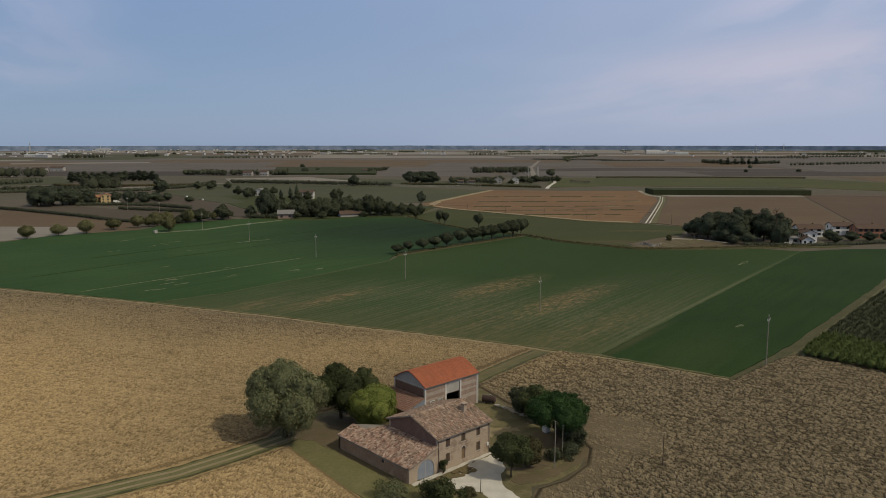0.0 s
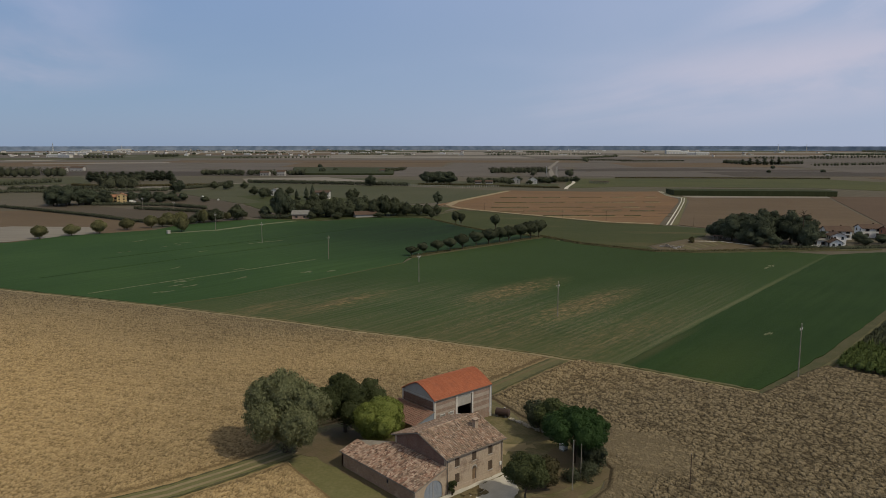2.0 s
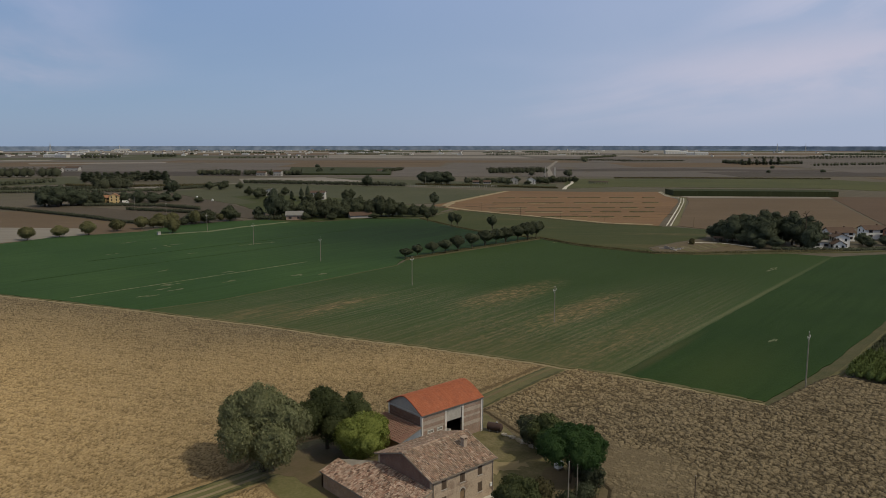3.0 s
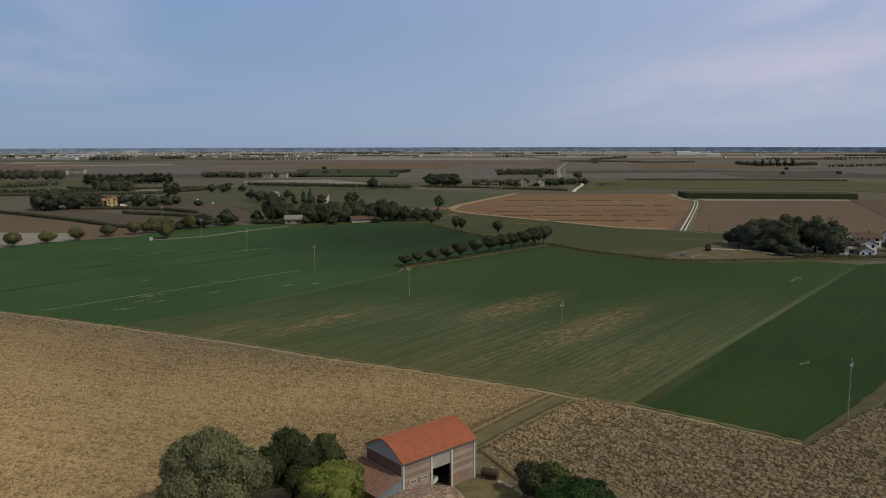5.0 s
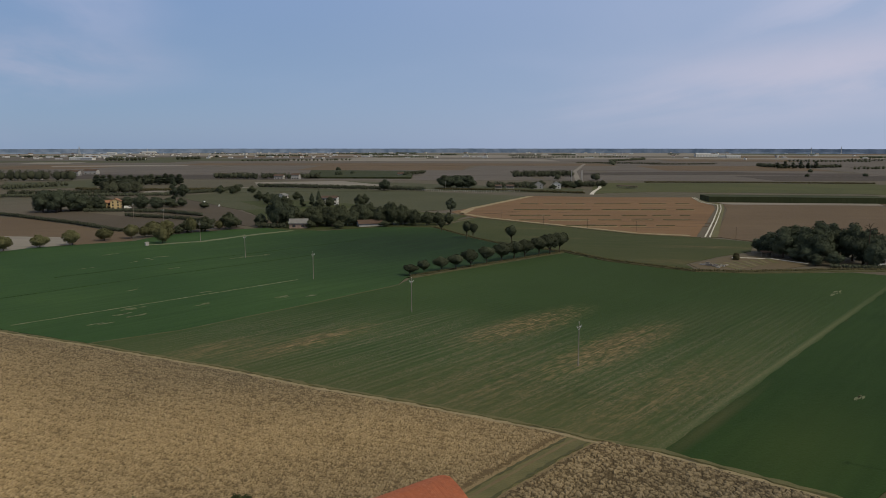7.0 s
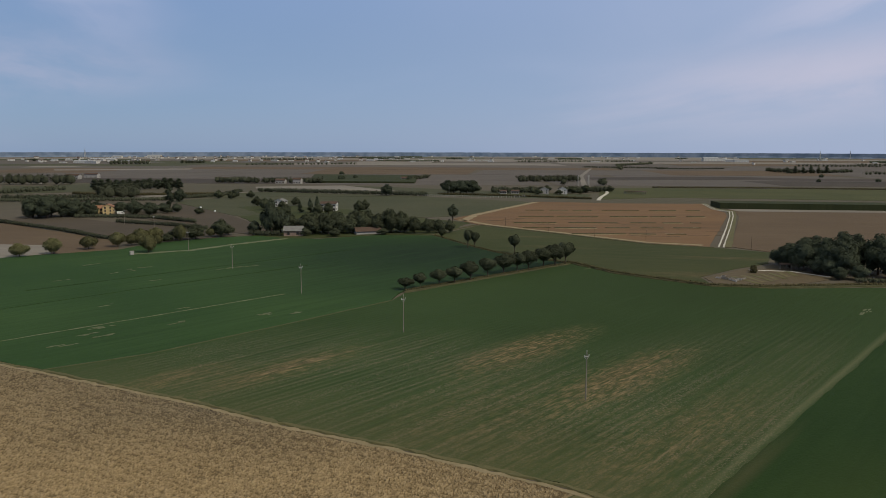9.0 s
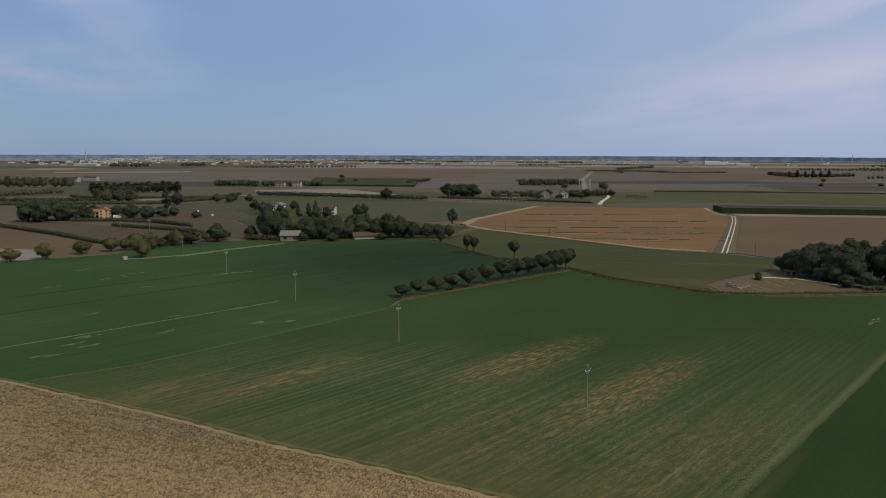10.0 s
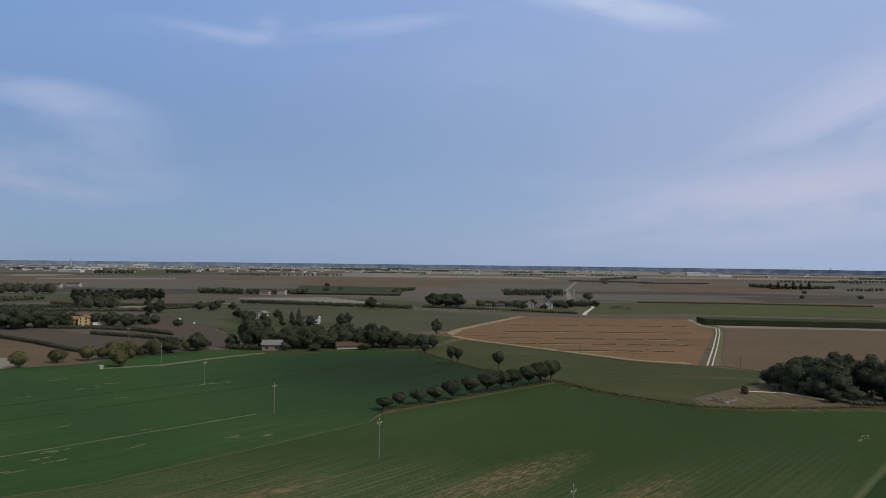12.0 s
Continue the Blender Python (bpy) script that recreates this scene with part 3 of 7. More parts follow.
def slab(name, outline, z, material, label, rough_edge=0.3, step=4.0, category="field", low=-0.04):
    """A field or sheet of ground with an uneven edge, standing z above the ground."""
    rnd = random.Random(name + str(outline[0]))
    pts = resample(list(outline) + [outline[0]], step)[:-1]
    pts = [(x + rnd.uniform(-1, 1) * rough_edge, y + rnd.uniform(-1, 1) * rough_edge) for x, y in pts]
    bm = prism([(x, y, low) for x, y in pts], (0, 0, z - low))
    bmesh.ops.triangulate(bm, faces=[f for f in bm.faces if len(f.verts) > 4])
    return tagged(part(name, bm, material), label, category, kind="structure")


def ribbon(name, line, width, z, material, label, rough_edge=0.15, step=2.5, category="track", shift=0.0):
    """A strip along a line, with ragged edges."""
    rnd = random.Random(name + str(line[0]) + str(width))
    pts = [Vector(p) for p in resample(line, step)]
    bm = bmesh.new()
    rows = []
    for i, p in enumerate(pts):
        d = (pts[min(i + 1, len(pts) - 1)] - pts[max(i - 1, 0)]).normalized()
        s = Vector((-d.y, d.x))
        wl_, wr = width / 2 + rnd.uniform(-1, 1) * rough_edge, width / 2 + rnd.uniform(-1, 1) * rough_edge
        a, b = p + s * (shift + wl_), p + s * (shift - wr)
        k = min(0.35, width * 0.2)
        rows.append([bm.verts.new((q.x, q.y, h)) for q, h in ((a + s * k, -0.04), (a, z), (b, z), (b - s * k, -0.04))])
    for r0, r1 in zip(rows[:-1], rows[1:]):
        for j in range(3):
            bm.faces.new((r0[j], r0[j + 1], r1[j + 1], r1[j]))
    return tagged(part(name, bm, material), label, category, kind="structure")


GROUND = bmesh.new()
bmesh.ops.create_grid(GROUND, x_segments=60, y_segments=60, size=7000)
bmesh.ops.translate(GROUND, vec=(1500, 1500, -0.06), verts=GROUND.verts)
tagged(part("ground", GROUND, MAT["plain_land"]), "flat open farmland reaching to the horizon", "ground", kind="structure")

EDGE = [(-40, 256), (-14, 201), (-1, 175), (14.5, 143.5), (26.3, 117.5), (33, 103), (41.5, 80.5), (50, 62.5), (55, 50), (60.5, 36.5), (62.6, 29), (66.8, 19.5), (72.7, -8.5)]
YARD = [(-10.2, 24.4), (-11.0, 15), (-11.6, 8), (-12.5, 0), (-15, -12), (-4, -20), (3.3, -14.5), (7, -12.6), (12, -13.6), (18, -12.6), (22.8, -9.5),
        (25.6, -4), (27.0, 2), (27.3, 8), (29, 15), (31, 22), (29.5, 27), (26, 27.5), (12, 28.5), (7, 31), (0, 32), (-7, 31.5), (-11.5, 28.5)]
TRACK_W = [(-8, 26.6), (-18, 26.0), (-28, 25.9), (-42, 28.2), (-70, 34.5), (-110, 44)]
TRACK_E = [(25, 25.0), (32, 26.3), (39, 27.6), (50, 29.4), (60, 30.8), (66, 31)]
VERGE_R = [(72.2, -10.0), (88, -9.6), (106, -8.6), (150, -3.2), (198, 2.4), (262, 10.5), (300, 15)]


def inside(px, py, poly):
    hit = np.zeros(px.shape, bool)
    for (x0, y0), (x1, y1) in zip(poly, poly[1:] + poly[:1]):
        if y0 == y1:
            continue
        hit ^= ((y0 > py) != (y1 > py)) & (px < (x1 - x0) * (py - y0) / (y1 - y0) + x0)
    return hit


def away(px, py, line):
    d = np.full(px.shape, 1e9)
    for (x0, y0), (x1, y1) in zip(line[:-1], line[1:]):
        dx, dy = x1 - x0, y1 - y0
        t = np.clip(((px - x0) * dx + (py - y0) * dy) / (dx * dx + dy * dy), 0, 1)
        d = np.minimum(d, np.hypot(px - x0 - t * dx, py - y0 - t * dy))
    return d


def lattice(x, y, size, seed):
    """Smooth random heights, 0 to 1, on a lattice of that size."""
    rs = np.random.RandomState(seed)
    tab = rs.rand(512, 512)
    u, v = x / size, y / size
    i, j = np.floor(u).astype(int), np.floor(v).astype(int)
    f, g = u - i, v - j
    f, g = f * f * (3 - 2 * f), g * g * (3 - 2 * g)
    a, b = tab[i % 512, j % 512], tab[(i + 1) % 512, j % 512]
    c, d = tab[i % 512, (j + 1) % 512], tab[(i + 1) % 512, (j + 1) % 512]
    return (a * (1 - f) + b * f) * (1 - g) + (c * (1 - f) + d * f) * g


def clods(x, y, size, seed):
    """Heights, 0 to 1, of lumps of that size packed side by side: each of its own height, with a gap all round it."""
    rs = np.random.RandomState(seed)
    jx, jy, top = rs.uniform(0.1, 0.9, (256, 256)), rs.uniform(0.1, 0.9, (256, 256)), rs.rand(256, 256)
    u, v = x / size, y / size
    i, j = np.floor(u).astype(int), np.floor(v).astype(int)
    near, second, high = np.full(x.shape, 9.0), np.full(x.shape, 9.0), np.zeros(x.shape)
    for a in (-1, 0, 1):
        for b in (-1, 0, 1):
            p, q = (i + a) % 256, (j + b) % 256
            d = np.hypot(i + a + jx[p, q] - u, j + b + jy[p, q] - v)
            first = d < near
            second = np.where(first, near, np.minimum(second, d))
            high = np.where(first, top[p, q], high)
            near = np.where(first, d, near)
    return (0.25 + 0.75 * high) * np.clip((second - near) / 0.38, 0, 1) ** 0.7


def ploughed_field(name, outline, step, seed, label, turn, holes=(), lines=(), driven=(), clod=0.5, tall=0.28, soil="soil"):
    """A ploughed field of real relief: furrows along the turn, broken up into clods of that size and height."""
    xs, ys = [p[0] for p in outline], [p[1] for p in outline]
    rs = np.random.RandomState(seed)
    # rows of the mesh lie closer together towards the farm
    rows, y = [], min(ys)
    while y < max(ys):
        rows.append(y)
        y += step * (1 + max(0.0, y - 60) / 70)
    gx, gy = np.meshgrid(np.arange(min(xs), max(xs), step), np.array(rows), indexing="ij")
    gx = gx + rs.uniform(-0.35, 0.35, gx.shape) * step
    gy = gy + rs.uniform(-0.35, 0.35, gy.shape) * step
    keep = inside(gx, gy, outline)
    for hole in holes:
        keep &= ~(inside(gx, gy, hole) & (away(gx, gy, hole + hole[:1]) > 1.2))
    for line, half in lines:
        keep &= away(gx, gy, line) > half - 0.8
    edge = np.clip(away(gx, gy, outline + outline[:1]) / 1.6, 0.25, 1)
    calm = np.ones(gx.shape)
    for hole in holes:
        inn, d = inside(gx, gy, hole), away(gx, gy, hole + hole[:1])
        edge = np.minimum(edge, np.where(inn, 0.0, np.clip(d / 1.3, 0.05, 1)))
        calm = np.minimum(calm, np.clip(d / 3.0, 0.15, 1))
    for line, half in lines:
        edge = np.minimum(edge, np.clip((away(gx, gy, line) - half) / 2.2, 0, 1))
    wob = 6 * lattice(gx, gy, 34, seed + 9)
    u = gx * math.cos(turn) + gy * math.sin(turn) + wob * 0.3
    v = -gx * math.sin(turn) + gy * math.cos(turn) + wob
    furrow = 0.5 + 0.5 * np.sin(v * 2 * math.pi / 1.7 + 3 * lattice(u, v, 3.5, seed + 5))
    p, q = u + 0.5 * lattice(u, v, 1.3, seed + 21), v + 0.5 * lattice(u, v, 1.3, seed + 22)
    z = 0.16 + 0.05 * furrow * lattice(u, v, 9, seed + 3) + tall * (0.8 * clods(p / 1.25, q, clod, seed + 1) + 0.25 * rs.rand(*gx.shape))
    z = z * calm + (0.17 + tall * 0.5) * (1 - calm)
    for line, half in driven:
        rough = np.clip((away(gx, gy, line) - half) / 2.4, 0.55, 1)
        z = z * rough + tall * 0.85 * (1 - rough)
    z = z * edge - 0.03 * (edge < 0.05)
    ids = np.full(gx.shape, -1)
    ids[keep] = np.arange(keep.sum())
    quad = keep[:-1, :-1] & keep[1:, :-1] & keep[1:, 1:] & keep[:-1, 1:]
    a, b, c, d = ids[:-1, :-1][quad], ids[1:, :-1][quad], ids[1:, 1:][quad], ids[:-1, 1:][quad]
    faces = np.concatenate([np.stack([a, b, c], 1), np.stack([a, c, d], 1)])
    ob = mesh_from(name, np.stack([gx[keep], gy[keep], z[keep]], 1), faces, MAT[soil])
    ob.location.z = -0.10
    return tagged(ob, label, "field", kind="structure")


PLOUGH_W = [(-40, 256), (-14, 201), (-1, 175), (14.5, 143.5), (26.3, 117.5), (33, 103), (41.5, 80.5), (50, 62.5), (55, 50), (60.5, 36.5), (62.6, 29), (40, 26), (24, 24), (6, 26), (-9, 24), (-11, 14), (-12, 0), (-16, -14),
            (-50, 8), (-75, 30), (-62, 90), (-60, 200)]
PLOUGH_E = [(64, 30.5), (67, 18.8), (73, -8.5), (88, -8.2), (101, -9), (103, -40), (80, -60), (36, -60), (4, -22), (-2, -12), (8, -8), (24, -6), (26, 12), (30, 28)]
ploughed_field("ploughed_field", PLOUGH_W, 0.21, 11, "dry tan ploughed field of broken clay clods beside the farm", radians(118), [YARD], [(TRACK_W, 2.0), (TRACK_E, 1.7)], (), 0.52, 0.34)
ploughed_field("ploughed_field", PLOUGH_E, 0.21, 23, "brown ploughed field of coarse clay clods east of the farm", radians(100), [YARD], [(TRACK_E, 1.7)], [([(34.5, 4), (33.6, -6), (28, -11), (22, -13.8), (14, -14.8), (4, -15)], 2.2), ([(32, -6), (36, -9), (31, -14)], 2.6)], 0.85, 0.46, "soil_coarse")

LUC = [(15.6, 143.3), (37.4, 142.2), (75.3, 149.0), (117, 157.5), (127, 166.5), (170, 171), (218, 175), (216, 215), (222, 238), (237, 288), (212, 309), (180, 313), (166, 326), (160, 346), (143, 351), (119, 351),
       (100, 346), (85, 334), (40, 338), (14, 328), (-60, 345), (-60, 300), (-39, 257), (-13, 201.5), (0, 175.5)]
MEA = [(15.8, 143.0), (27.2, 117.8), (33.9, 103.3), (42.4, 80.8), (50.9, 62.8), (55.9, 50.3), (61.4, 36.8), (63.5, 29.3), (67.6, 19.6), (107.3, 26.0), (167.9, 36.4), (267, 53.6), (262, 70), (231, 92), (217, 112), (213, 144),
       (219, 172), (170, 168), (127, 164), (117, 156.9), (75.3, 148.4), (37.4, 141.8)]
DRK = [(67.6, 19.6), (73.6, -8.0), (108, -6.2), (161.8, -0.4), (218, 6.4), (300, 17), (302, 31), (289, 43), (267, 53.7), (167.9, 36.5), (107.3, 26.1)]
slab("lucerne_field", LUC, 0.24, MAT["lucerne"], "deep green lucerne field with faint sowing lines")
slab("meadow_field", MEA, 0.12, MAT["meadow"], "thin green crop with streaks of bare soil showing")
slab("lucerne_field", DRK, 0.18, MAT["lucerne_dark"], "dark green lucerne field")
ribbon("grass_verge", EDGE, 0.8, 0.20, MAT["verge"], "rough dry grass verge between ploughland and crops", 0.35, 1.5, category="verge", shift=0.65)
ribbon("grass_verge", EDGE, 1.0, 0.14, MAT["rut"], "trodden soil at the edge of the ploughland", 0.35, 1.5, category="verge", shift=-0.6)
ribbon("grass_verge", [(15, 143.4), (37.4, 142.0), (75.3, 148.7), (117, 157.2)], 0.45, 0.27, MAT["strip"], "pale grass strip between two crops", category="verge")
ribbon("grass_track", VERGE_R, 3.8, 0.10, MAT["ditch"], "grassy farm track beside the dark crop")
ribbon("wheel_rut", VERGE_R, 0.7, 0.115, MAT["verge"], "worn wheel rut in a grass track", shift=-1.0)
ribbon("grass_track", TRACK_W, 4.0, 0.06, MAT["lawn"], "grassy farm track through the ploughland")
for s_ in (-0.85, 0.85):
    ribbon("wheel_rut", TRACK_W, 0.6, 0.08, MAT["rut"], "worn wheel rut in a grass track", 0.08, shift=s_)
ribbon("grass_track", TRACK_E, 3.6, 0.06, MAT["verge"], "grassy farm track from the barn to the fields")
ribbon("wheel_rut", TRACK_E, 0.6, 0.08, MAT["dirt"], "worn wheel rut in a grass track", 0.1, shift=0.6)
for s_ in (-1.75, 1.75):
    ribbon("track_bank", TRACK_E, 0.35, 0.10, MAT["ditch"], "dark weedy edge of a farm track", 0.25, 1.2, category="verge", shift=s_)
slab("yard_grass", YARD, 0.05, MAT["grass"], "patchy dry grass of the farmyard", 0.5, 2.0, "lawn")
DRIVE = [(-2.6, -4.6), (-0.6, -2.9), (1.6, -2.6), (3.8, -1.2), (7.2, -0.8), (10.3, -1.1), (10.6, -3.0), (8.6, -5.4), (6.2, -6.9), (4.2, -9.1), (3.2, -13.0), (1.4, -16.5), (-1.5, -15), (-0.6, -11.5), (0.6, -8.6), (-0.8, -6.6)]
slab("gravel_drive", DRIVE, 0.075, MAT["gravel"], "pale gravel drive in front of the farmhouse", 0.25, 0.7, "drive")
slab("doorstep_apron", [(-5.2, -0.12), (-5.3, -0.9), (-1.6, -1.0), (2, -0.9), (11, -0.7), (11, -0.12)], 0.11, MAT["gravel"], "worn pale paving along the house front", 0.1, 0.8, "paving")
slab("yard_lawn", [(-10.5, 24.2), (-12.2, 18), (-12.9, 11), (-12.6, 4), (-13.2, -3), (-13.5, -11), (-6, -9), (-4.8, -1.2), (-5.45, 0), (-5.5, 17), (-6.4, 23)], 0.062, MAT["lawn"], "olive green mown grass beside the shed", 0.5, 0.9, "lawn")
for s_ in (-2.05, 2.05):
    ribbon("track_bank", TRACK_W, 0.32, 0.10, MAT["ditch"], "weedy edge of a farm track", 0.2, 1.2, category="verge", shift=s_)
slab("worn_patch", [(18.3, 6.5), (20.5, 5.9), (21.4, 2.6), (17.8, 3.0), (15.0, 4.6), (12.5, 8), (14, 9)], 0.064, MAT["rut"], "worn pale patch in the yard grass", 0.7, 0.8, "earth")
for pts, zz, lab in (([(8, -6.4), (12, -6), (16.5, -4.6), (20, -1), (22.6, 0.8), (24.6, -1.4), (25.2, -5), (23, -8.4), (18.4, -8), (14.6, -9.4), (10.6, -9.2)], 0.066, "bare brown earth under the yard trees"),
                 ([(5.6, -10.6), (8.6, -11.8), (12.8, -12.2), (17.4, -12), (21.8, -11.4), (24.8, -9.8), (26.6, -6), (25.2, -6.6), (23.0, -8.8), (20.3, -9.8), (14.6, -10.2), (10.8, -10), (8.6, -8.4), (6.4, -8.8)], 0.09, "bare earth at the edge of the yard"),
                 ([(-6.8, 22), (-6.6, 17.6), (-5.5, 16.7), (-2.5, 18), (1, 19.5), (6, 21), (7, 26), (2, 30), (-4, 29.5), (-10, 28)], 0.074, "shaded bare earth under the big trees"),
                 ([(-6.3, 1), (-5.5, 0.2), (-5.5, 17), (-6.4, 18), (-6.6, 10)], 0.066, "trodden earth along the shed wall")):
    slab("bare_earth", pts, zz, MAT["trodden"], lab, 0.35, 0.9, "earth")
rnd_ = random.Random(4)
for i in range(34):
    a, b = rnd_.choice((rnd_.uniform(-1.5, 4.5), rnd_.uniform(1.5, 4.4))), rnd_.uniform(-3.2, -0.9)
    slab("weed_patch", [(a + rnd_.uniform(0.25, 0.75) * math.cos(k) * 1.2, b + rnd_.uniform(0.15, 0.5) * math.sin(k)) for k in (0, 1, 2.1, 3.2, 4.2, 5.2)], 0.125 + 0.004 * i, MAT["dirt"],
         "weedy earth patch breaking through the gravel", 0.08, 0.5, "weeds")

# pale thin spots in the crops: short broken dashes along the rows
prs = random.Random(21)
for x, y, a, n_ in ((67, 266, 5, 5), (74, 271, 5, 5), (103, 249, 5, 8), (110, 248.5, 4, 6), (75.6, 163, 3, 5), (218, 57, 6, 9), (117, 10.6, 1.8, 4), (61, 293, 5, 5), (45, 205, 2.5, 3), (37, 176, 4, 8), (30, 170, 3, 6), (33, 166, 3, 6),
                   (62, 186, 2.2, 3), (22, 162, 3.2, 4), (52, 168, 2.6, 5), (216, 160, 4, 6), (84, 160, 2, 4), (44, 260, 3, 3), (71, 239, 3, 3)):
    z = 0.31 if (y > 155 and x < 210) else 0.25 if y < 20 else 0.2
    for k in range(n_):
        px, py = x + prs.uniform(-a, a), prs.gauss(y, 0.5)
        ln = prs.uniform(0.5, 1.9)
        py += 0.17 * (px - x)
        slab("thin_patch", [(px - ln, py - 0.17 * ln), (px - 0.3 * ln, py - prs.uniform(0.2, 0.45)), (px + ln, py + 0.17 * ln - 0.15), (px + ln * 0.8, py + 0.17 * ln + 0.15), (px + 0.1, py + prs.uniform(0.2, 0.45))], z, MAT["thin"],
             "pale thin patch in the green crop", 0.1, 0.8, "bare patch", low=0.05)
for line, w in (([(4.5, 175.1), (45, 180.4), (95, 187.2)], 0.46), ([(0, 215), (60, 226), (130, 236)], 0.4), ([(30, 246), (101, 256), (170, 266)], 0.4)):
    ribbon("drill_line", line, w, 0.315, MAT["lucerne_dark"] if w < 0.45 else MAT["thin"], "faint pale line left by a wheel in the crop", 0.2, category="crop line")
ribbon("grass_track", [(84, 314), (110, 310.5), (133, 318), (166, 324.5)], 3.2, 0.3, MAT["thin"], "pale grassy headland track at the crop's end", 0.7)

# fields beyond
slab("pasture_field", [(220, 176), (214, 145), (219, 106), (232, 121), (262, 123), (285, 122), (318, 138), (315, 158), (298, 192), (296, 246), (293, 314), (262, 300), (238, 289), (223, 238), (217, 215)], 0.06, MAT["pasture"], "rough green pasture beyond the crops")
slab("garden_plot", [(220, 104), (232, 119), (262, 121), (280, 110), (276, 92), (266, 88), (240, 92), (228, 97)], 0.10, MAT["smoothsoil"], "dry kitchen garden plot with tilled rows", 0.5, 2)
ribbon("ditch_bank", [(221, 176), (214.5, 145), (219, 108), (231, 95), (262, 74), (284, 56), (300, 46)], 2.4, 0.45, MAT["ditch"], "weedy ditch bank at the end of the crop", 0.6, category="ditch")
ribbon("ditch_bank", [(219, 176), (217, 214), (222, 237), (237, 288), (258, 302), (292, 316)], 1.6, 0.35, MAT["ditch"], "weedy ditch bank at the end of the crop", 0.5, category="ditch")
ribbon("grass_verge", [(128, 166), (170, 170), (222, 175)], 2.0, 0.33, MAT["ditch"], "rough grass strip under a row of trees", 0.9, category="verge")
slab("stubble_field", [(308, 358), (475, 439), (517, 378), (572, 331), (526, 294), (503, 270), (476, 252), (312, 166), (299, 194), (298, 247), (295, 316)], 0.16, MAT["stubble"], "orange-brown stubble field")
srnd = random.Random(66)
for k in range(30):
    x0, y0 = srnd.choice((311, 318, 326, 333, 342, 352, 366, 384)) + srnd.uniform(-2, 2), srnd.uniform(190, 345)
    x0 += max(0, 260 - y0) * 0.12
    if x0 > 312 + (y0 - 166) * 2 + 60 or (y0 > 340 and x0 > 330):
        continue
    ln = srnd.uniform(3, 14)
    ribbon("weed_line", [(x0, y0), (x0 + ln * 0.40, y0 - ln * 0.34), (x0 + ln * 0.8, y0 - ln * 0.66)], srnd.uniform(0.4, 1.2), 0.22, MAT["redsoil"], "dark broken line of weeds across the stubble", 0.4, category="crop line")
ribbon("pale_margin", [(303, 341), (340, 370), (400, 401), (470, 435)], 5.5, 0.21, MAT["straw"], "pale cut margin of the stubble field", 0.8, category="verge")
ribbon("field_margin", [(316, 172), (304, 197), (302.5, 249), (300, 312), (308, 350)], 4.0, 0.21, MAT["straw"], "pale straw margin inside the stubble field", 0.9, category="verge")
ribbon("field_margin", [(313, 164), (300, 193), (298.5, 247), (296, 316)], 2.2, 0.3, MAT["ditch"], "dark weedy margin of the stubble field", 0.6, category="verge")
slab("hamlet_ground", [(158, 350), (164, 326), (182, 316), (212, 312), (238, 292), (262, 304), (300, 330), (294, 378), (250, 420), (300, 450), (270, 545), (235, 545), (222, 470), (200, 462), (178, 360)], 0.135, MAT["pasture"], "shady grass between the hamlet's trees", 1.0)
slab("fallow_field", [(322, 160), (480, 245), (520, 271), (534, 286), (622, 196), (402, 78), (360, 104), (318, 130)], 0.14, MAT["fallow"], "smooth brown bare field")
slab("fallow_field", [(404, 77), (624, 194), (720, 90), (560, -120), (420, -20)], 0.12, MAT["redfield"], "reddish brown bare field")
slab("cut_strip", [(522, 268), (534, 285), (622, 195), (606, 184)], 0.19, MAT["pale"], "pale cut strip beside the tall crop", 0.6)
slab("tall_crop", [(536, 293), (630, 189), (652, 207), (556, 314)], 4.6, MAT["maize"], "tall dark green block of standing crop", 0.1, 1.5)
slab("young_crop_field", [(548, 424), (612, 405), (742, 250), (760, 60), (900, 160), (946, 325), (763, 517), (709, 553), (600, 470)], 0.10, MAT["bright"], "yellow-green young crop field")
slab("far_meadow_field", [(437, 549), (470, 436), (331, 368), (296, 379), (250, 420), (200, 470), (215, 650), (275, 665), (355, 628)], 0.11, MAT["sage"], "grey-green meadow behind the hamlet")
slab("vineyard_field", [(345, 735), (446, 562), (437, 551), (355, 630), (275, 668), (230, 700)], 0.10, MAT["sage"], "grey-green field before the long hedge")
slab("cut_field", [(200, 712), (321, 742), (343, 738), (230, 700), (218, 655)], 0.12, MAT["pale"], "pale cut field beside the cypress")
slab("cut_field", [(345, 742), (448, 568), (468, 600), (493, 800), (388, 842)], 0.09, MAT["pale"], "pale straw field behind the hedge")
slab("far_meadow_field", [(450, 566), (540, 436), (600, 480), (495, 798), (470, 600)], 0.09, MAT["sage"], "dull green ground round a distant farmstead")
slab("far_meadow_field", [(141, 1049), (187, 1020), (243, 1038), (201, 846), (145, 858), (113, 855)], 0.13, MAT["sage"], "grey-green meadow far beyond the hamlet")
slab("cut_field", [(219, 739), (244, 744), (253, 708), (214, 660), (205, 708)], 0.13, MAT["pale"], "small pale cut field beyond the hamlet")
slab("dark_orchard", [(494, 899), (601, 792), (760, 1000), (640, 1141)], 2.6, MAT["maize"], "dark green orchard block", 1, 6)
slab("fallow_field", [(14, 330), (84, 334), (93, 372), (64, 506), (0, 560), (-80, 420)], 0.10, MAT["fallow"], "brown bare field beyond the tree row")
slab("cut_field", [(12, 332), (56, 340), (62, 372), (30, 406), (-60, 400)], 0.14, MAT["pale"], "pale cut corner of a bare field")
